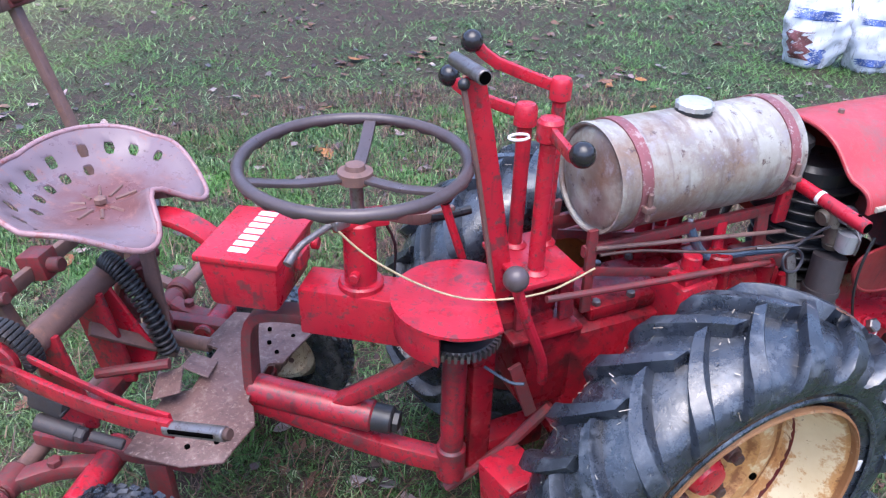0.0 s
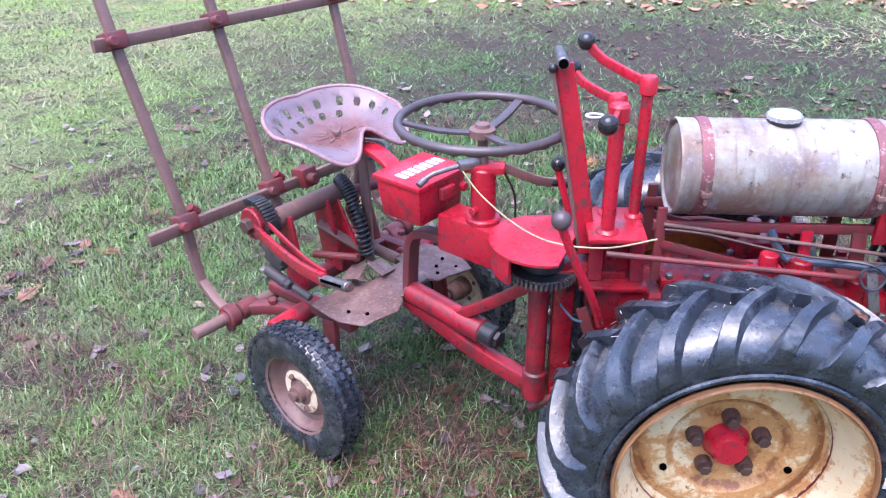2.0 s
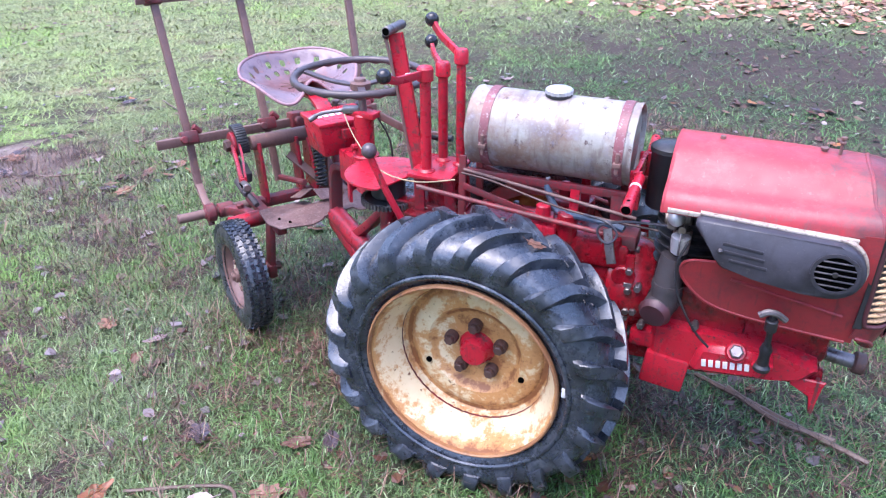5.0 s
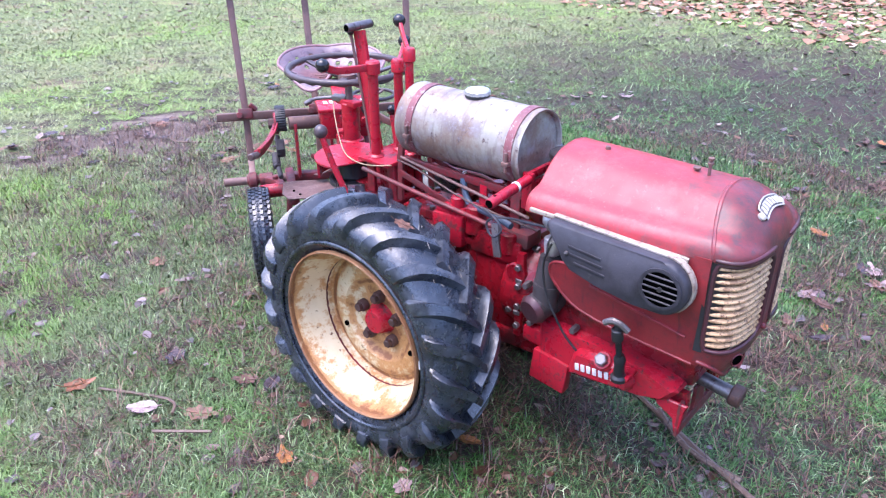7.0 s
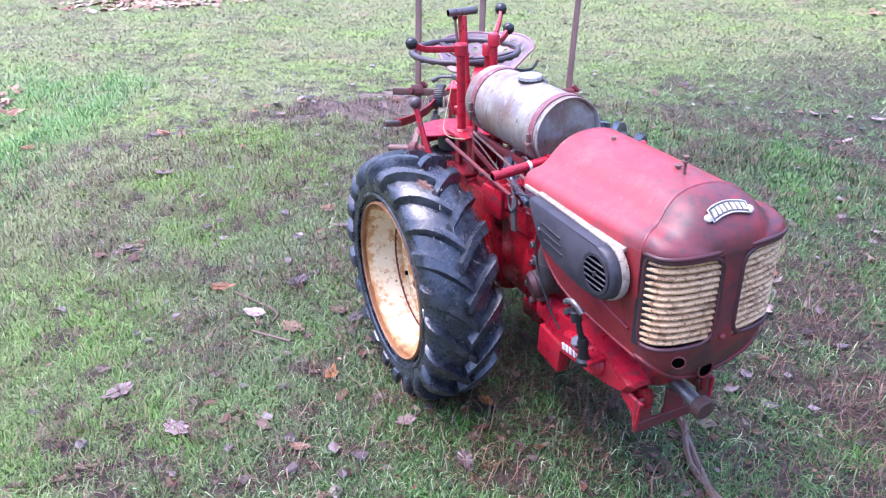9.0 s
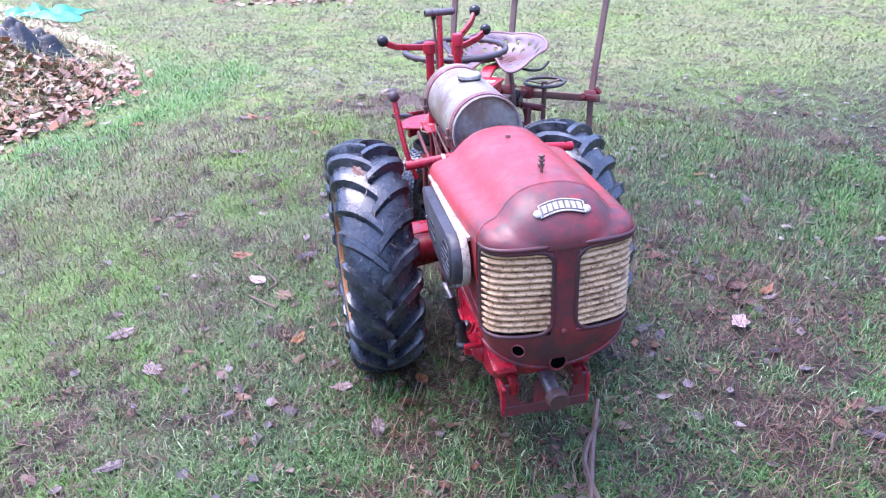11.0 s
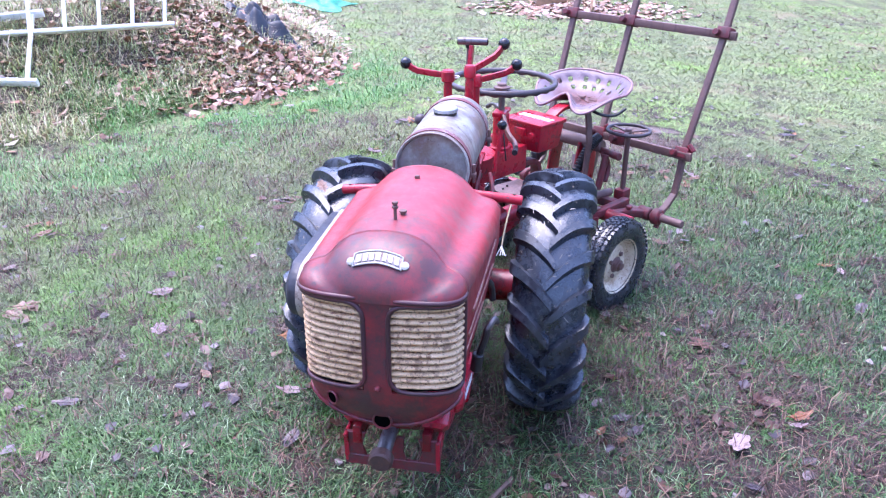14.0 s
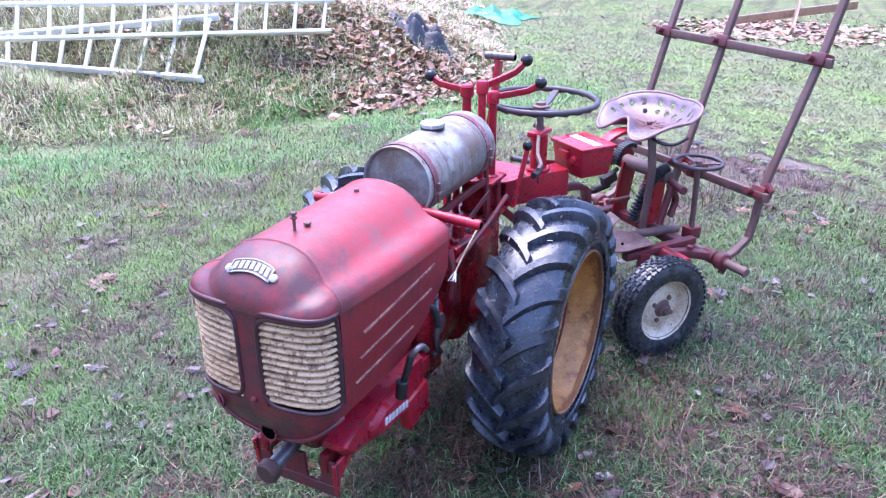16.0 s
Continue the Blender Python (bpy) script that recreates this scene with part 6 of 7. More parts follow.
for x, y in ((0.10, -0.18), (0.05, -0.20), (0.11, 0.09), (0.06, 0.17), (0.12, 0.16), (0.08, 0.12)):
    part("plate_hole", rod((x, y, 0.376), (x, y, 0.384 + 0.006 * math.sin(14 * x + 5 * y) + 0.004 * math.sin(23 * y)), 0.005, seg=8), HOLE_SHADE, foot)
bm = plate([(-0.03, -0.03), (0.03, -0.035), (0.035, 0.03), (-0.02, 0.03)], 0.004, pose(-0.055, -0.075, 0.41, 12, -18, 20), 0.001)
plate([(-0.03, -0.03), (0.03, -0.035), (0.035, 0.03), (-0.02, 0.03)], 0.004, pose(-0.025, 0.0, 0.405, -8, 22, 10), 0.001, bm)
part("bent_flap", bm, PLATE_RUST, foot)

# spine towards the tractor
bm = rod((0.095, -0.012, 0.375), (0.36, -0.020, 0.358), 0.033, seg=22)
part("spine_tube", bm, FRAME_RED, carrier, "thick red spine tube")
bm = rod((0.355, -0.020, 0.358), (0.40, -0.021, 0.356), 0.029, seg=18)
hexnut((0.40, -0.021, 0.356), (1, -0.02, -0.05), 0.022, 0.014, bm)
part("tube_nut", bm, BLACK, carrier)
bm = flat([(0.10, -0.02, 0.355), (0.22, -0.022, 0.325), (0.36, -0.026, 0.292), (0.515, -0.028, 0.276)], 0.040, 0.045, (0, 1, 0), 4, r=0.008)
part("lower_arm", bm, FRAME_RED, carrier)
bm = flat([(0.28, -0.018, 0.378), (0.40, -0.02, 0.47), (0.505, -0.022, 0.562)], 0.036, 0.028, (0, 1, 0), 2)
part("brace", bm, FRAME_RED, carrier)
bm = rod((0.52, -0.025, 0.235), (0.52, -0.025, 0.590), 0.024, seg=20)
rod((0.52, -0.025, 0.235), (0.52, -0.025, 0.32), 0.030, seg=20, bm=bm)
part("pivot_post", bm, FRAME_RED, carrier, "round red pivot post")
bm = flat([(0.098, -0.012, 0.345), (0.100, -0.008, 0.46), (0.112, -0.004, 0.545), (0.16, -0.002, 0.572), (0.26, 0.0, 0.575)], 0.044, 0.022, (0, 1, 0), 4, r=0.004)
part("seat_pillar", bm, OLD_RED, carrier, "bent red steel pillar with rubbed edges")
bm = box((0.362, 0.0, 0.612), (0.27, 0.085, 0.10), bev=0.006)
beam = part("steering_beam", bm, RED, carrier, "red box beam carrying the steering column")
guard = [(0.522 + 0.112 * math.cos(radians(a)), -0.022 + 0.112 * math.sin(radians(a)), 0.640) for a in range(150, 270, 6)]
part("pinion_guard", sweep(guard, rect(0.062, 0.008, 0.002), 1, side=(0, 0, 1)), RED, beam)
sec = arc(0, 0, 0.122, 75, 318, 26)
bm = plate(sec, 0.006, pose(0.522, -0.022, 0.678, 0, 0, 0), 0.0015)
part("sector_cover", bm, RED, carrier, "round red cover plate over the steering gear")
bm = rod((0.522, -0.022, 0.592), (0.522, -0.022, 0.608), 0.072, seg=60)
gear_ring = part("gear_segment", bm, BLACK, carrier, "greasy black toothed steering gear", angle=30)
for k in range(44):
    a = 2 * math.pi * k / 44
    part("gear_tooth", box((0.522 + 0.075 * math.cos(a), -0.022 + 0.075 * math.sin(a), 0.600), (0.010, 0.0054, 0.0155), (0, 0, math.degrees(a)), 0), STEEL, gear_ring, angle=30)
part("gear_hub", rod((0.522, -0.022, 0.61), (0.522, -0.022, 0.676), 0.05, seg=20), BLACK, carrier)
# steering column and wheel
CX, CY, CZ = 0.334, -0.004, 0.905
bm = rod((0.336, 0, 0.655), (0.336, 0, 0.80), 0.030, seg=18)
rod((0.336, 0, 0.655), (0.336, 0, 0.675), 0.042, seg=18, bm=bm)
rod((0.336, -0.028, 0.70), (0.336, -0.045, 0.70), 0.010, seg=10, bm=bm)
box((0.336, 0.0, 0.80), (0.10, 0.05, 0.018), (0, 0, 30), 0.004, bm=bm)
column = part("steering_column", bm, RED, carrier, "red steering column")
part("column_shaft", rod((0.336, 0, 0.79), (CX, CY, CZ - 0.02), 0.012, seg=12), STEEL, column)
bm = bmesh.new()
ring = [(CX + 0.190 * math.cos(t), CY + 0.190 * math.sin(t), CZ + 0.006) for t in np.linspace(0, 2 * math.pi, 73)[:-1]]
sweep(ring, circle(0.0108, 12), 1, bm, closed=True)
for v in bm.verts:
    d = Vector((v.co.x - CX, v.co.y - CY))
    if v.co.z < CZ + 0.002:
        v.co.z += 0.003 * math.sin(48 * math.atan2(d.y, d.x))
steer = part("steering_wheel", bm, WHEELGRIP, carrier, "black steering wheel with three steel spokes", angle=80)
for k in range(3):
    a = radians(120 * k + 98)
    p, q = (CX + 0.02 * math.cos(a), CY + 0.02 * math.sin(a), CZ - 0.022), (CX + 0.186 * math.cos(a), CY + 0.186 * math.sin(a), CZ + 0.004)
    m = (CX + 0.10 * math.cos(a), CY + 0.10 * math.sin(a), CZ - 0.016)
    part("spoke", flat([p, m, q], 0.022, 0.008, (-math.sin(a), math.cos(a), 0), 3), WHEELGRIP, steer)
bm = lathe([(-0.035, 0.018), (-0.03, 0.030), (-0.012, 0.030), (-0.008, 0.018), (0.0, 0.016), (0.004, 0.0)], (CX, CY, CZ), (0, 0, 1), 20)
part("wheel_boss", bm, RUST, steer, "rusty steering wheel boss")
# column levers
bm = tube([(0.30, -0.05, 0.808), (0.272, -0.105, 0.800), (0.262, -0.13, 0.788)], 0.006, 2)
rod((0.264, -0.12, 0.792), (0.258, -0.142, 0.780), 0.0085, bm=bm)
box((0.315, -0.03, 0.81), (0.05, 0.03, 0.02), (0, 0, 60), 0.004, bm=bm)
part("throttle_lever", bm, STEEL, column)
bm = flat([(0.36, 0.03, 0.80), (0.41, 0.10, 0.755), (0.43, 0.15, 0.735), (0.47, 0.19, 0.735)], 0.022, 0.012, (0, 0, 1), 3)
part("hand_lever", bm, RUST, column)
part("hand_lever_grip", tube([(0.43, 0.15, 0.735), (0.46, 0.18, 0.728), (0.50, 0.21, 0.730)], 0.010, 3), BLACK, column)
part("column_wire", tube([(0.37, 0.03, 0.79), (0.385, 0.06, 0.72), (0.38, 0.07, 0.64)], 0.003, 3, 6), BLACK, column)

# tool box with its hinged lid
bm = box((0.140, 0.0, 0.680), (0.150, 0.185, 0.105), bev=0.012, taper=0.86)
toolbox = part("tool_box", bm, RED, carrier, "bright red sheet-metal tool box")
lid = part("lid", box((0.140, 0.0, 0.7365), (0.158, 0.193, 0.014), bev=0.004), RED, toolbox)
for k in range(7):
    part("lettering_bar", box((0.135, -0.064 + 0.0225 * k, 0.7445), (0.036, 0.0155, 0.0022), (0, 0, 0), 0.0008), WHITE, lid, "white painted lettering")
bm = rod((0.222, 0.06, 0.70), (0.236, 0.06, 0.70), 0.012)
box((0.225, 0.0, 0.705), (0.014, 0.05, 0.03), bev=0.003, bm=bm)
part("lid_latch", bm, RED, toolbox)
# seat on its leaf spring
bm = flat([(0.085, 0.0, 0.69), (0.03, 0.0, 0.735), (-0.03, 0.0, 0.755), (-0.10, 0.0, 0.750), (-0.17, 0.0, 0.745)], 0.052, 0.014, (0, 1, 0), 4)
part("seat_spring", bm, RED, carrier, "flat red seat spring")
SX, SZ = -0.165, 0.792


def seat_pan():
    """A pressed steel seat: two thigh hollows, a raised back, a rolled edge and rows of holes."""
    nr, na = 15, 72
    bm = bmesh.new()
    top, low = [], []
    for j in range(nr + 1):
        f = j / nr
        A, B = [], []
        for i in range(na):
            t = 2 * math.pi * i / na
            c, s = math.cos(t), math.sin(t)
            front = max(0.0, c)
            tt = t if t < math.pi else 2 * math.pi - t
            lobe = math.exp(-((tt - 0.62) / 0.36) ** 2)
            notch = math.exp(-(tt / 0.24) ** 2)
            ex = 0.155 + (0.030 * lobe - 0.045 * notch if c > 0 else 0)
            x, y = SX + f * ex * c, f * 0.205 * s
            rim = f ** 2.6
            z = SZ - 0.028 + rim * (0.030 + 0.058 * max(0, -c) + 0.030 * abs(s)) - 0.030 * rim * front ** 3 * f
            z += -0.034 * f ** 3 * lobe + 0.052 * f ** 1.6 * notch
            if f > 0.95:
                z -= 0.006
            A.append(bm.verts.new((x, y, z)))
            B.append(bm.verts.new((x, y, z - 0.004)))
        top.append(A)
        low.append(B)
    gone = set()
    for k in range(11):
        gone.add((11, int(round(na * (0.20 + 0.60 * k / 10)))))
        if 2 < k < 8:
            gone.add((8, int(round(na * (0.20 + 0.60 * k / 10)))))
    for j, i in gone:
        mid = top[j + 1][(i + 1) % na].co.copy()
        for dj in (0, 1, 2):
            for di in (0, 1, 2):
                if (dj, di) != (1, 1):
                    for layer in (top, low):
                        v = layer[j + dj][(i + di) % na]
                        d = Vector((v.co.x - mid.x, v.co.y - mid.y, 0)).normalized() * 0.0105
                        v.co.x, v.co.y = mid.x + d.x, mid.y + d.y
    for j in range(nr):
        for i in range(na):
            k = (i + 1) % na
            hole = (j, i) in gone or (j - 1, i) in gone or (j, i - 1) in gone or (j - 1, i - 1) in gone
            if not hole:
                bm.faces.new((top[j][i], top[j][k], top[j + 1][k], top[j + 1][i]))
                bm.faces.new((low[j][i], low[j + 1][i], low[j + 1][k], low[j][k]))
            else:
                for (a, b), (c2, d) in (((j, i), (j, k)), ((j, k), (j + 1, k)), ((j + 1, k), (j + 1, i)), ((j + 1, i), (j, i))):
                    nb = {((j, i), (j, k)): (j - 1, i), ((j + 1, k), (j + 1, i)): (j + 1, i), ((j, k), (j + 1, k)): (j, k), ((j + 1, i), (j, i)): (j, (i - 1) % na)}[((a, b), (c2, d))]
                    q = nb
                    nh = (q[0], q[1]) in gone or (q[0] - 1, q[1]) in gone or (q[0], q[1] - 1) in gone or (q[0] - 1, q[1] - 1) in gone
                    if not nh:
                        bm.faces.new((top[a][b], low[a][b], low[c2][d], top[c2][d]))
    for i in range(na):
        k = (i + 1) % na
        bm.faces.new((top[nr][i], top[nr][k], low[nr][k], low[nr][i]))
    edge = [v.co + Vector((0, 0, -0.002)) for v in top[nr]]
    bmesh.ops.remove_doubles(bm, verts=bm.verts, dist=1e-6)
    return bm, edge


pan, pan_edge = seat_pan()
seat = part("seat", pan, SEAT_MAT, carrier, "pressed steel pan seat with rows of drain holes", angle=60)
part("rolled_edge", sweep(pan_edge, circle(0.0055, 8), 1, closed=True), SEAT_EDGE, seat, "rubbed rolled edge of the seat", angle=80)
part("seat_bolt", hexnut((SX, 0, SZ - 0.026), (0, 0, 1), 0.012, 0.012), RUST, seat)
for k in range(10):
    a = radians(18 + 36 * k)
    part("seat_rib", tube([(SX + 0.028 * math.cos(a), 0.028 * math.sin(a), SZ - 0.027), (SX + 0.066 * math.cos(a), 0.070 * math.sin(a), SZ - 0.024)], 0.0035, seg=6), RUST, seat)
part("seat_hook", tube([(-0.07, 0.09, 0.762), (-0.07, 0.16, 0.748), (-0.10, 0.205, 0.748), (-0.14, 0.225, 0.772)], 0.006, 4), BLACK, carrier)
# uprights, cross bars and their clamps
for y, yt in ((-0.352, -0.364), (-0.056, -0.060), (0.352, 0.376)):
    if abs(y) > 0.1:
        low = [(-0.268, y, 0.322), (-0.33, y, 0.345), (-0.385, y, 0.385), (-0.402, y, 0.45), (-0.412, y, 0.54)]
    else:
        low = [(-0.345, y, 0.35), (-0.375, y, 0.44), (-0.405, y, 0.54)]
    pts = low + [(-0.420, y, 0.575), (-0.565, yt, 1.035), (-0.645, yt, 1.29)]
    up = part("upright_bar", flat(pts, 0.027, 0.021, (0, 1, 0), 1, r=0.004), RUST, carrier, "rusty square upright bar")
    bm = box((-0.412, y, 0.562), (0.055, 0.060, 0.045), (0, -17, 0), 0.006)
    rod((-0.385, y - 0.025, 0.565), (-0.36, y - 0.025, 0.572), 0.013, seg=12, bm=bm)
    rod((-0.412, y + 0.02, 0.60), (-0.412, y + 0.045, 0.575), 0.012, seg=8, bm=bm)
    part("bar_clamp", bm, OLD_RED, up, "rusty red clamp block")
    bm = box((-0.566, yt, 1.030), (0.055, 0.060, 0.045), (0, -17, 0), 0.006)
    rod((-0.54, yt - 0.02, 1.035), (-0.515, yt - 0.02, 1.042), 0.013, seg=12, bm=bm)
    part("bar_clamp", bm, OLD_RED, up, "rusty red clamp block")
    if abs(y) > 0.1:
        bm = rod((-0.265, y - 0.018, 0.318), (-0.265, y + 0.018, 0.318), 0.034, seg=18)
        rod((-0.265, y - 0.024, 0.318), (-0.265, y + 0.024, 0.318), 0.022, seg=14, bm=bm)
        rod((-0.285, y, 0.29), (-0.27, y, 0.265), 0.012, seg=8, bm=bm)
        part("shaft_collar", bm, OLD_RED, up)
part("lower_cross_bar", flat([(-0.398, -0.47, 0.556), (-0.392, 0.40, 0.556)], 0.034, 0.016, (0, 0, 1)), RUST, carrier, "flat rusty cross bar")
part("upper_cross_bar", flat([(-0.552, -0.425, 1.030), (-0.552, 0.43, 1.026)], 0.032, 0.016, (0, 0, 1)), RUST, carrier, "flat rusty cross bar")
bm = box((-0.39, 0.055, 0.565), (0.06, 0.055, 0.06), (0, -10, 0), 0.006)
rod((-0.36, 0.05, 0.57), (-0.33, 0.05, 0.575), 0.016, bm=bm)
part("centre_clamp", bm, OLD_RED, carrier)
# lifting gear: rocker tube, springs, ratchet lever
part("rocker_tube", rod((-0.235, -0.185, 0.562), (-0.235, 0.075, 0.562), 0.027, seg=18), RUST, carrier, "rusty rocker tube")
for y in (-0.16, -0.02):
    bm = flat([(-0.20, y, 0.345), (-0.215, y, 0.45), (-0.235, y, 0.56)], 0.075, 0.012, (1, 0, 0), 2)
    part("lift_bracket", bm, FRAME_RED, carrier)
bm = plate([(-0.26, 0.53), (-0.21, 0.555), (-0.13, 0.40), (-0.15, 0.36), (-0.25, 0.36)], 0.01, upright(0.025), 0.003)
part("lift_bracket", bm, RED, carrier, "bright red lift bracket plate")


BENT = path_points([(-0.232, 0.055, 0.60), (-0.190, 0.048, 0.575), (-0.140, 0.036, 0.50), (-0.105, 0.026, 0.40)], 8)
line = []
for i in range(241):
    f = i / 240 * (len(BENT) - 1)
    k = min(int(f), len(BENT) - 2)
    d = (BENT[k + 1] - BENT[k]).normalized()
    u = d.cross(Vector((0, 1, 0))).normalized()
    a = 2 * math.pi * i / 10
    line.append(BENT[k].lerp(BENT[k + 1], f - k) + (u * math.cos(a) + d.cross(u) * math.sin(a)) * 0.018)
part("lift_spring", sweep(line, circle(0.0046, 6)), BLACK, carrier, "greasy black coil spring bent over its link", angle=80)
part("spring_core", tube(BENT, 0.011), BLACK, carrier)
bm = rod((-0.27, -0.225, 0.555), (-0.27, -0.243, 0.555), 0.046, seg=30)
part("ratchet_plate", bm, FRAME_RED, carrier, "red ratchet disc")
bm = bmesh.new()
for k in range(15):
    a = radians(-8 + 8.6 * k)
    box((-0.27 + 0.064 * math.cos(a), -0.215, 0.555 + 0.064 * math.sin(a)), (0.014, 0.040, 0.0085), (0, -math.degrees(a), 0), 0.0015, bm)
sweep([(-0.27 + 0.056 * math.cos(radians(a)), -0.215, 0.555 + 0.056 * math.sin(radians(a))) for a in range(-15, 125, 8)], rect(0.034, 0.008), 1, bm, side=(0, 1, 0))
part("ratchet_teeth", bm, BLACK, carrier, "greasy black ratchet teeth", angle=30)
part("ratchet_nut", hexnut((-0.27, -0.242, 0.555), (0, -1, 0), 0.022, 0.024), DARK_RUST, carrier)
bm = flat([(-0.27, -0.238, 0.548), (-0.15, -0.262, 0.536), (0.0, -0.298, 0.543), (0.12, -0.325, 0.565)], 0.032, 0.013, (0, 0, 1), 4)
flat([(-0.25, -0.222, 0.580), (-0.13, -0.246, 0.562), (0.01, -0.285, 0.562), (0.11, -0.312, 0.575)], 0.014, 0.007, (0, 0, 1), 4, bm)
lift = part("lift_lever", bm, FRAME_RED, carrier, "long red ratchet lever with worn paint")
part("grip", rod((0.105, -0.320, 0.560), (0.222, -0.342, 0.593), 0.0125, seg=16), STEEL, lift, "bare metal hand grip")
part("grip_slot", flat([(0.118, -0.3345, 0.568), (0.205, -0.3505, 0.592)], 0.007, 0.004, (0, 0, 1)), HOLE_SHADE, lift, "strip painted black as the shade of a slot in the grip")
part("grip_end", rod((0.221, -0.342, 0.593), (0.230, -0.3435, 0.5955), 0.010, seg=12), DARK_RUST, lift)
bm = box((-0.19, -0.228, 0.475), (0.07, 0.035, 0.045), (0, 20, 0), 0.008)
rod((-0.21, -0.25, 0.44), (-0.13, -0.25, 0.425), 0.016, bm=bm)
rod((-0.24, -0.235, 0.51), (-0.16, -0.235, 0.455), 0.010, bm=bm)
hexnut((-0.135, -0.25, 0.426), (1, 0, -0.18), 0.015, 0.02, bm)
rod((-0.11, -0.245, 0.42), (-0.05, -0.24, 0.405), 0.010, bm=bm)
part("ratchet_pawl", bm, GREASE, carrier, "greasy black pawl and pins")
part("pull_rod", tube([(-0.19, -0.10, 0.43), (-0.05, -0.06, 0.45)], 0.011), OLD_RED, carrier)
part("link_bar", flat([(-0.22, -0.05, 0.50), (-0.12, 0.05, 0.39)], 0.03, 0.01, (0, 1, 0)), RUST, carrier)
bm = rod((-0.235, 0.075, 0.545), (-0.20, 0.185, 0.55), 0.016)
rod((-0.20, 0.12, 0.545), (-0.16, 0.12, 0.40), 0.014, bm=bm)
tube([(-0.21, 0.10, 0.545), (-0.25, 0.10, 0.48), (-0.22, 0.11, 0.42)], 0.014, 3, bm=bm)
part("lift_linkage", bm, OLD_RED, carrier)
part("tie_shaft", rod((-0.05, 0.10, 0.372), (-0.26, 0.12, 0.365), 0.017), RUST, carrier)
# depth handwheel
bm = rod((-0.300, 0.155, 0.36), (-0.268, 0.172, 0.640), 0.011, seg=12)
wheel = part("handwheel_shaft", bm, RUST, carrier)
ring = [(-0.267 + 0.086 * math.cos(t), 0.172 + 0.086 * math.sin(t), 0.648) for t in np.linspace(0, 2 * math.pi, 41)[:-1]]
part("handwheel", sweep(ring, circle(0.0075, 10), closed=True), WHEELGRIP, wheel, "small dark iron handwheel", angle=80)
bm = bmesh.new()
for k in range(3):
    a = radians(120 * k + 20)
    flat([(-0.267, 0.172, 0.640), (-0.267 + 0.084 * math.cos(a), 0.172 + 0.084 * math.sin(a), 0.648)], 0.014, 0.006, (-math.sin(a), math.cos(a), 0), bm=bm)
rod((-0.267, 0.172, 0.628), (-0.267, 0.172, 0.655), 0.014, bm=bm)
part("handwheel_spokes", bm, RUST, wheel)
bm = box((-0.30, 0.155, 0.355), (0.06, 0.05, 0.05), bev=0.008)
part("handwheel_nut", bm, OLD_RED, carrier)
# seat stay behind the pillar
part("rear_stay", flat([(-0.13, 0.06, 0.36), (-0.14, 0.07, 0.60), (-0.13, 0.05, 0.76)], 0.034, 0.010, (1, 0, 0), 2), RUST, carrier)

# ---- bank and far things ----
def ladder(ends, rungs, rail, group):
    """ends: lower and upper rail at one end, then at the other."""
    a0, a1, b0, b1 = [Vector(p) for p in ends]
    base = (a0 + a1 + b0 + b1) / 4
    ob = tagged(root("ladder", Matrix.Translation(base)), "white-painted aluminium ladder lying on the grassy bank", "ladder", group)
    n = (b0 - a0).cross(a1 - a0).normalized()
    for p, q in ((a0, b0), (a1, b1)):
        part("rail", flat([p, q], rail, 0.03, n), LADDER, ob)
    for k in range(rungs):
        t = (k + 0.3) / rungs
        part("rung", flat([a0 + (b0 - a0) * t, a1 + (b1 - a1) * t], 0.028, 0.028, n), LADDER, ob)
    return ob


ladder([(-2.64, -1.83, 0.56), (-2.78, -1.87, 0.79), (-0.75, -4.32, 0.57), (-0.93, -4.48, 0.81)], 13, 0.055, "ladders on the bank")
ladder([(-1.63, -2.37, 0.29), (-2.19, -2.64, 0.68), (-1.16, -4.55, 0.34), (-1.30, -4.78, 0.48)], 9, 0.06, "ladders on the bank")


def crumpled(name, cx, cy, rx, ry, h, material, label, category, seed, lift=0.0):
    """A sheet thrown in a heap, with folds."""
    r = np.random.default_rng(seed)
    n = 26
    bm = bmesh.new()
    V = []
    ph = r.random(6) * 6
    for i in range(n):
        row = []
        for j in range(n):
            u, v = 2 * i / (n - 1) - 1, 2 * j / (n - 1) - 1
            x, y = cx + rx * u * (1 + 0.15 * math.sin(3 * v + ph[0])), cy + ry * v * (1 + 0.15 * math.sin(4 * u + ph[1]))
            d = max(0.0, 1 - (u * u + v * v) * 0.7)
            z = float(height(x, y)) + 0.012 + lift * d + h * d * (0.45 + 0.25 * math.sin(5 * u + 3 * v + ph[2]) + 0.22 * math.sin(9 * v - 4 * u + ph[3]) + 0.07 * math.sin(13 * u + 7 * v + ph[4]) + 0.035 * math.sin(23 * v - 11 * u + ph[5]))
            row.append((x, y, z))
        V.append(row)
    return thing(name, shell(V, 0.004, bm), material, label, category, angle=70)


crumpled("black_tarp", -3.78, -1.56, 0.29, 0.32, 0.25, TARP, "crumpled black plastic sheet on the bank", "tarp", 3)
crumpled("green_tarp", -7.7, -2.5, 0.45, 0.50, 0.20, GREEN_TARP, "green plastic sheet lying on the lawn", "tarp", 5)


PRINTS = [[(0.10, 0.42, 215, 262, STRAP), (0.05, 0.24, 268, 300, PRINT_BLUE), (0.55, 0.66, 225, 300, PRINT_BLUE)], [(0.08, 0.16, 235, 300, PRINT_BLUE), (0.50, 0.56, 230, 290, PRINT_BLUE)]]


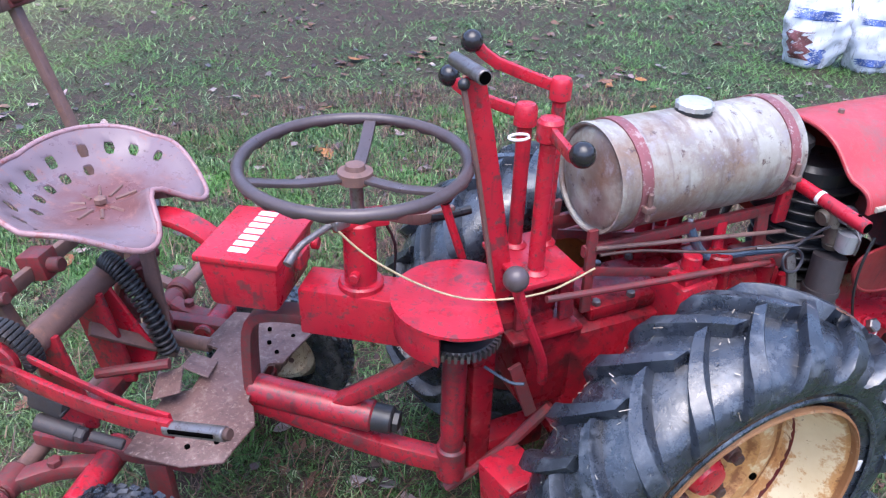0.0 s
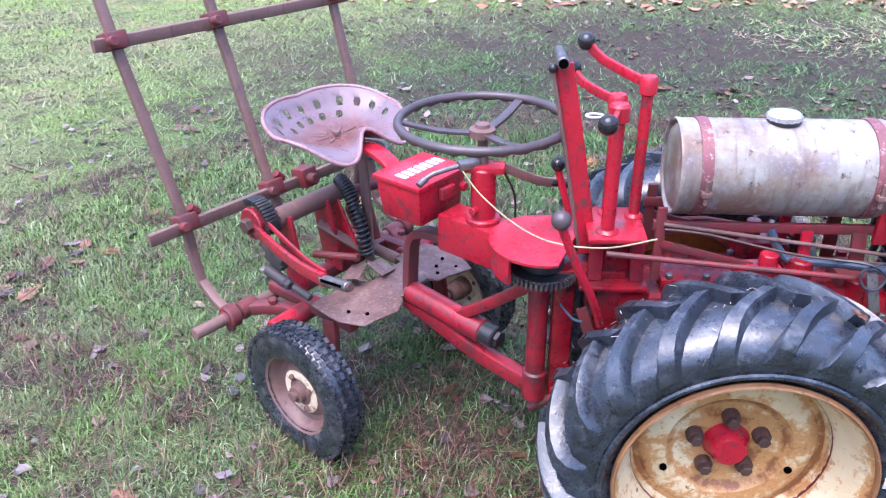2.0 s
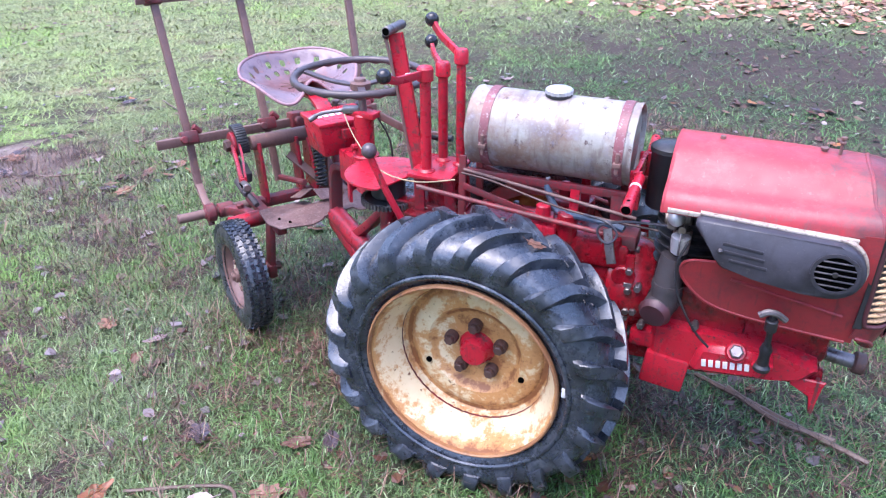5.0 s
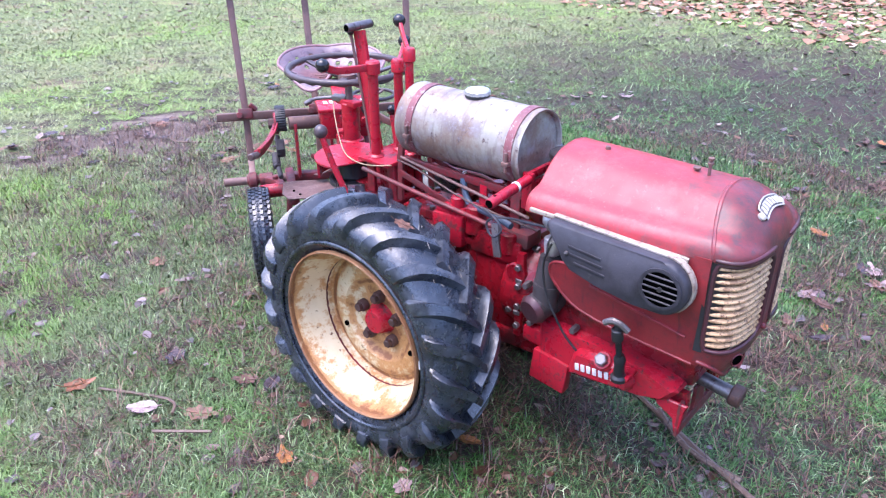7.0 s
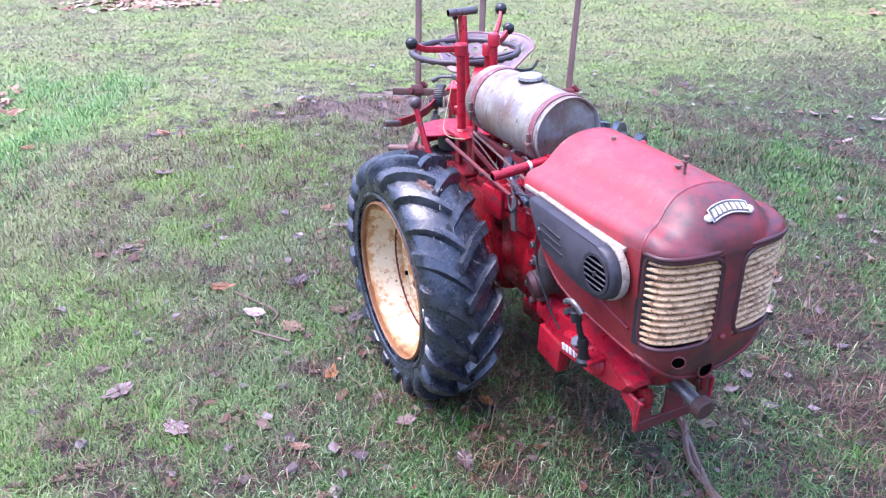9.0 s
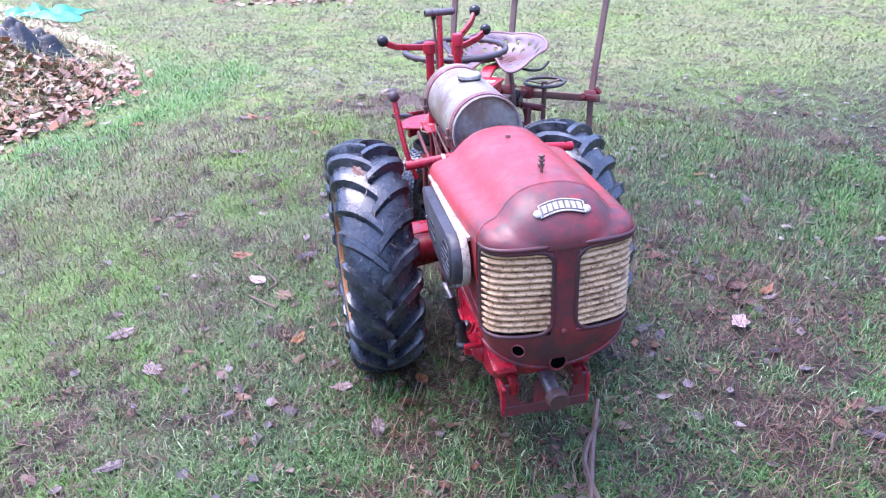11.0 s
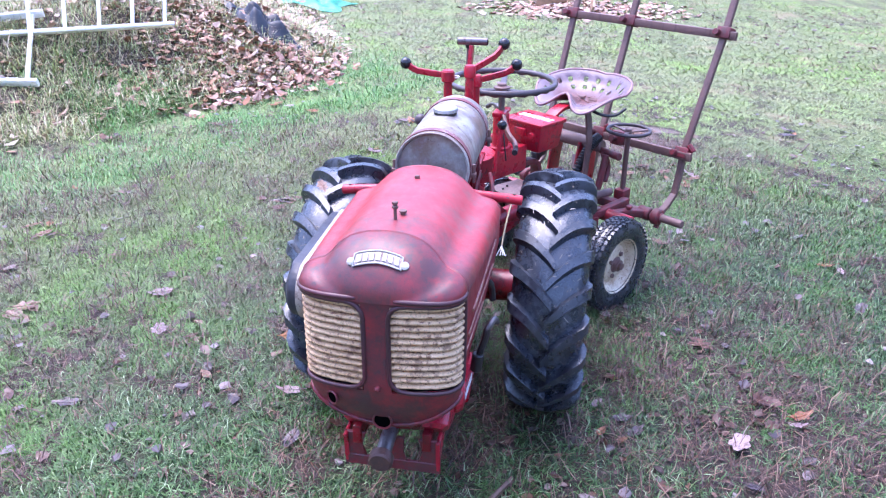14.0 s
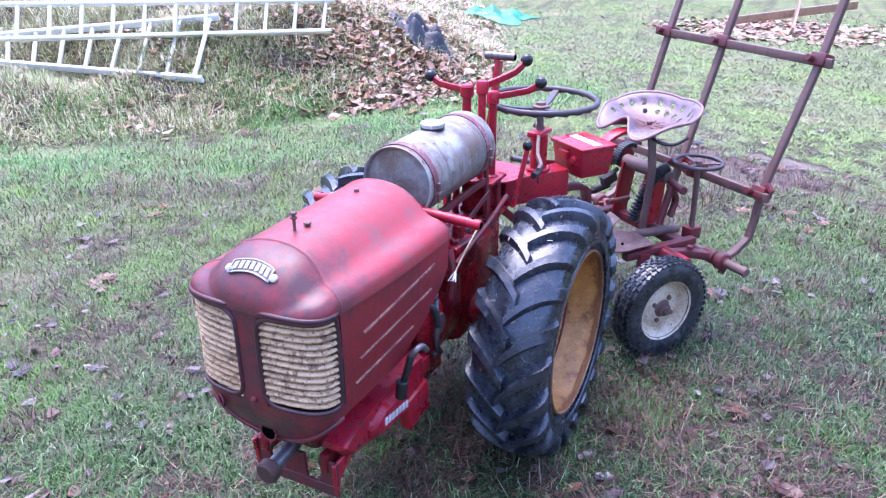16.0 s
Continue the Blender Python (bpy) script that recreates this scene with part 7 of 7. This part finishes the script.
def sack(x, y, turn, tall, print_set):
    ob = tagged(root("sack", pose(x, y, 0, 0, 0, turn), True), "crumpled white plastic sack standing on the lawn", "sack", "white sacks")
    bm = bmesh.new()
    n, m = 28, 40
    rings = []
    for i in range(n + 1):
        f = i / n
        k = math.sin(math.pi * min(0.98, 0.12 + 0.86 * f)) ** 0.45
        row = []
        for j in range(m):
            t = 2 * math.pi * j / m
            w = 1 + 0.10 * math.sin(3 * t + 6 * f) + 0.06 * math.sin(7 * t - 9 * f) + 0.035 * math.sin(11 * t + 23 * f) + 0.03 * math.sin(31 * f - 4 * t)
            row.append(bm.verts.new((0.19 * k * w * math.cos(t), 0.12 * k * w * math.sin(t), tall * f)))
        rings.append(row)
    for A, B in zip(rings, rings[1:]):
        for j in range(m):
            bm.faces.new((A[j], A[(j + 1) % m], B[(j + 1) % m], B[j]))
    bm.faces.new(rings[0])
    bm.faces.new(rings[-1])
    part("sack_body", bm, BAG, ob, angle=70)
    for f0, f1, a0, a1, c in PRINTS[print_set]:
        rows = []
        for i in range(7):
            f = f0 + (f1 - f0) * i / 6
            k = math.sin(math.pi * min(0.98, 0.12 + 0.86 * f)) ** 0.45
            row = []
            for j in range(9):
                t = radians(a0 + (a1 - a0) * j / 8 + 7 * math.sin(3.1 * i + a0))
                w = (1 + 0.10 * math.sin(3 * t + 6 * f) + 0.06 * math.sin(7 * t - 9 * f)) * 1.012 + 0.008
                w += 0.035 * math.sin(11 * t + 23 * f) + 0.03 * math.sin(31 * f - 4 * t)
                row.append((0.19 * k * w * math.cos(t), 0.12 * k * w * math.sin(t), tall * f))
            rows.append(row)
        part("print_patch", shell(rows, 0.001), c, ob, "faded printed patch", angle=70)


sack(4.12, 3.38, -45, 0.55, 0)
sack(4.40, 3.16, -38, 0.60, 1)


def leaf_mesh(name, lobes, size, seed, material):
    """A curled fallen leaf with shallow lobes, a pointed end, a midrib and a stalk."""
    r = np.random.default_rng(seed)
    bm = bmesh.new()
    n = 44
    rings = [[], [], []]
    curl, twist, fold = 0.12 + 0.40 * r.random(), r.random() * 6, 0.05 + 0.25 * r.random()
    for i in range(n):
        t = 2 * math.pi * i / n
        k = 0.86 + (0.12 if lobes > 2 else 0.06) * math.cos(lobes * t) + 0.07 * (r.random() - 0.5)
        k *= 1 + 0.35 * math.exp(-(min(t, 2 * math.pi - t) / 0.4) ** 2)
        for ring, f in zip(rings, (0.33, 0.68, 1.0)):
            x, y = size * k * f * math.cos(t), 0.68 * size * k * f * math.sin(t)
            z = 0.006 + fold * abs(y) * 0.6 + curl * (x * x + 0.6 * y * y) / size * 0.35 * (1 + 0.7 * math.sin(t + twist)) + 0.004 * (r.random() - 0.5)
            ring.append(bm.verts.new((x, y, z)))
    c = bm.verts.new((0, 0, 0.006))
    for i in range(n):
        k = (i + 1) % n
        bm.faces.new((c, rings[0][i], rings[0][k]))
        for A, B in zip(rings, rings[1:]):
            bm.faces.new((A[i], B[i], B[k], A[k]))
    tube([(size * 0.9, 0, 0.010), (0, 0, 0.007), (-size * 0.9, 0.05 * size, 0.012), (-size * 1.4, 0.2 * size, 0.02)], 0.0012, 2, 5, bm)
    return finish(name, bm, material, 80)


LEAVES = []
for k, (mt, lab) in enumerate(((LEAF_MAUVE, "pale mauve-grey wet fallen leaf on the grass"), (LEAF_BROWN, "brown curled fallen leaf on the grass"), (LEAF_RUST, "orange-brown fallen leaf on the grass"), (LEAF_DARK, "dark wet fallen leaf on the grass"))):
    for v in range(3):
        LEAVES.append((leaf_mesh("fallen_leaf", (5, 7, 2)[v], (0.042, 0.045, 0.038)[v], 11 * k + v, mt), lab))


def fallen(x, y, kind, size, turn):
    me, lab = LEAVES[kind]
    ob = tagged(new("fallen_leaf", me), lab, "leaf", "fallen leaves on the lawn")
    tip = rng.random(2) * 20 - 10
    ob.matrix_world = pose(x, y, float(height(x, y)) + 0.012, tip[0], tip[1], turn) @ Matrix.Diagonal((size, size, size, 1))


MAUVE, BROWN, ORANGE, DARK = 0, 3, 6, 9
for x, y, kind, size in (
    (-0.29, 0.79, MAUVE, 1.0), (-0.52, 0.80, BROWN, 1.1), (0.51, 0.59, DARK, 1.1), (0.43, 0.55, BROWN, 1.0), (1.36, 0.62, DARK, 1.0),
    (0.86, -0.10, MAUVE, 1.1), (0.90, 2.09, BROWN, 1.2), (-1.12, -1.31, ORANGE, 1.0), (1.16, 0.79, ORANGE, 1.0), (0.31, 0.26, MAUVE, 1.2),
    (0.45, 0.36, BROWN, 1.1), (0.58, -0.24, MAUVE, 1.1), (1.14, 0.53, MAUVE, 0.9), (0.81, 0.40, ORANGE, 0.9), (1.13, 1.97, MAUVE, 1.2), (0.15, 0.47, DARK, 1.2)):
    fallen(x, y, kind + int(rng.integers(3)), size, float(rng.random() * 360))
me, lab = LEAVES[BROWN + 1]
ob = tagged(new("fallen_leaf", me), "brown leaf lying on the tractor tyre", "leaf")
ob.matrix_world = pose(1.045, 0.655, 0.722, 12, 24, 40) @ Matrix.Diagonal((0.55, 0.55, 0.55, 1))
count = 0
while count < 285:
    r, a = 0.5 + 3.2 * rng.random() ** 0.6, rng.random() * 2 * math.pi
    x, y = 0.6 + r * math.cos(a), 0.9 + r * math.sin(a)
    if bank_depth(np.array(x), np.array(y)) > 0 or (0.3 < x < 1.85 and 0.75 < y < 1.3):
        continue
    together = int(rng.choice([1, 1, 1, 3, 4, 5]))
    for k in range(together):
        mixed = [0, 0, 3, 3, 3, 6, 9] if together == 1 else [0, 3, 3, 3, 6, 9, 9]
        dx, dy = (rng.normal(0, 0.055, 2) if together > 1 else (0.0, 0.0))
        fallen(x + float(dx), y + float(dy), int(rng.choice(mixed)) + int(rng.integers(3)), 0.55 + 0.6 * float(rng.random()), float(rng.random() * 360))
        count += 1


def litter(name, n, keep, cx, cy, r0, r1, size, label, material=None, lift=0.008, tilt=0.0):
    """Leaf litter: small bent leaf shapes as one mesh."""
    xy = scatter(n, cx, cy, r0, r1, keep)
    n = len(xy)
    s = size * (0.5 + rng.random(n))
    a = rng.random(n) * 2 * math.pi
    up = (rng.random((n, 6)) - 0.3) * s[:, None] * 0.7
    base = np.stack([xy[:, 0], xy[:, 1], height(xy[:, 0], xy[:, 1]) + lift * (0.4 + 1.2 * rng.random(n))], -1)
    ang = a[:, None] + np.array([[0, 1.1, 2.1, 3.14, 4.2, 5.2]])
    rad = s[:, None] * np.array([[1.1, 0.7, 0.75, 0.9, 0.7, 0.8]])
    lean = tilt * (rng.random((n, 1)) ** 2) * 1.6
    up = up + lean * rad * (1 + np.cos(ang - rng.random((n, 1)) * 2 * math.pi))
    co = base[:, None, :] + np.stack([np.cos(ang) * rad, np.sin(ang) * rad, up], -1)
    me = bpy.data.meshes.new(name)
    me.from_pydata(co.reshape(-1, 3).tolist(), [], [t for k in range(n) for t in ((6 * k, 6 * k + 1, 6 * k + 2), (6 * k, 6 * k + 2, 6 * k + 3), (6 * k, 6 * k + 3, 6 * k + 4), (6 * k, 6 * k + 4, 6 * k + 5))])
    me.materials.append(material or LITTER)
    return tagged(new(name, me), label, "leaf litter", kind="stuff")


litter("leaf_litter", 10000, lambda x, y: np.clip(bank_depth(x, y) * 2 + 0.15, 0, 1) * (0.14 + 0.86 * np.clip((-2.5 - x) / 0.8, 0, 1)) * (0.25 + 0.75 * (vnoise(x, y, 4.5, 1) > 0.45)), -3.2, -2.0, 0, 2.4, 0.034, "brown dead leaves scattered over the bank", None, 0.02, 0.5)
litter("leaf_litter", 7000, lambda x, y: np.clip((y - 6.9 - 0.35 * (x < 0)) / 0.8, 0, 1) * (bank_depth(x, y) < 0), 1.5, 8.5, 0, 4.5, 0.05, "brown dead leaves in a drift beyond the lawn", DRIFT)
litter("leaf_litter", 4200, lambda x, y: np.clip(bank_depth(x, y) * 3 + 0.75, 0, 1) * np.clip(1.5 - np.hypot((x + 3.15) / 0.9, (y + 1.35) / 0.7), 0, 1), -3.15, -1.35, 0, 1.3, 0.034, "thick drift of brown leaves at the foot of the bank", DRIFT, 0.018, 0.45)
litter("leaf_litter", 8000, lambda x, y: np.clip(bank_depth(x, y) * 2, 0, 1) * (0.3 + 0.7 * (vnoise(x, y, 2.5, 2) > 0.45)), -6.2, -3.4, 0, 2.9, 0.042, "tan dead leaves between the sheets on the bank", None, 0.02, 0.3)
litter("leaf_litter", 260, lambda x, y: (x > 0) * 1.0, 0.9, 0.95, 0, 0.95, 0.015, "dead leaves blown under the tractor", SCRAP)
litter("leaf_litter", 3000, lambda x, y: np.clip(1.4 - np.hypot((x + 8.4) / 0.8, (y - 1.3) / 1.3), 0, 1), -8.4, 1.3, 0, 1.8, 0.05, "heap of brown leaves by the planks")
litter("leaf_litter", 2600, lambda x, y: (bank_depth(x, y) < 0) * (vnoise(x, y, 5.5, 3) > 0.62), 0.8, 0.7, 0, 3.8, 0.021, "small dead leaves and leaf scraps in the grass", SCRAP)
litter("leaf_litter", 5200, lambda x, y: (bank_depth(x, y) < 0) * (vnoise(x, y, 0.8, 3) > 0.5) * 0.8, -1.0, 2.5, 3.5, 8.5, 0.026, "scattered dead leaves on the lawn", SCRAP)
litter("leaf_litter", 1700, lambda x, y: (bank_depth(x, y) < 0) * (0.35 + 0.65 * (vnoise(x, y, 3.2, 2) > 0.5)), 0.6, 0.5, 0, 4.2, 0.019, "small wet leaves flat on the lawn, paled by painted sky glints", GLINT_SCRAP, 0.012)
for p, q in (((-8.2, 0.7, 0.12), (-9.2, 2.2, 0.30)), ((-8.0, 1.5, 0.06), (-8.9, 1.5, 0.42))):
    ob = tagged(root("plank", Matrix.Translation(p)), "pale wooden plank lying on a heap of leaves", "plank", "planks on the leaf heap")
    part("board", flat([p, q], 0.11, 0.03, (0, 0.3, 1)), PLANK, ob)
for k, pts in enumerate(([(1.42, 1.30, 0.022), (1.55, 1.235, 0.026), (1.70, 1.165, 0.024), (1.90, 1.08, 0.020)], [(1.52, 1.26, 0.03), (1.66, 1.16, 0.026), (1.82, 1.14, 0.02)], [(0.10, 0.22, 0.012), (0.33, 0.33, 0.02), (0.40, 0.30, 0.02)],
                         [(-1.62, 1.86, 0.015), (-1.80, 1.70, 0.02), (-1.92, 1.72, 0.02)], [(-1.95, 2.85, 0.015), (-2.15, 2.95, 0.02)], [(-1.7, 1.95, 0.015), (-1.5, 1.75, 0.02)], [(0.42, 0.22, 0.015), (0.56, 0.33, 0.02)])):
    thing("twig", tube(pts, 0.009 if k < 2 else 0.005, 4, 6), TWIG, "bare brown twig lying in the grass", "twig", "fallen twigs")
litter("leaf_litter", 22000, lambda x, y: (bank_depth(x, y) < 0) * (bare(x, y) < 0.8) * (0.12 + 0.88 * bare(x, y)), 0.8, 0.7, 0, 3.6, 0.007, "crumbs of brown leaf between the grass", CRUMB)
blades("pine_needles", scatter(230000, 0.8, 0.7, 0, 3.2, lambda x, y: (bank_depth(x, y) < 0) * np.clip(0.08 + 0.5 * bare(x, y) + 0.55 * np.clip((0.5 * vnoise(x, y, 6.5, 3) + 0.5 * vnoise(x, y, 14, 1) - 0.55) / 0.10, 0, 1), 0, 1)), 0.016, 0.075, 0.0022, 1.47, CRUMB, "fallen brown pine needles in patches on the lawn", "needles")
blades("straw", scatter(5500, 3.9, 5.9, 0, 1.6, lambda x, y: np.clip(1.3 - np.hypot((x - 3.9) / 1.6, (y - 5.9) / 0.7), 0, 1)), 0.006, 0.12, 0.005, 1.5, STRAW, "loose yellow straw on the ground", "straw", None, 0.95)
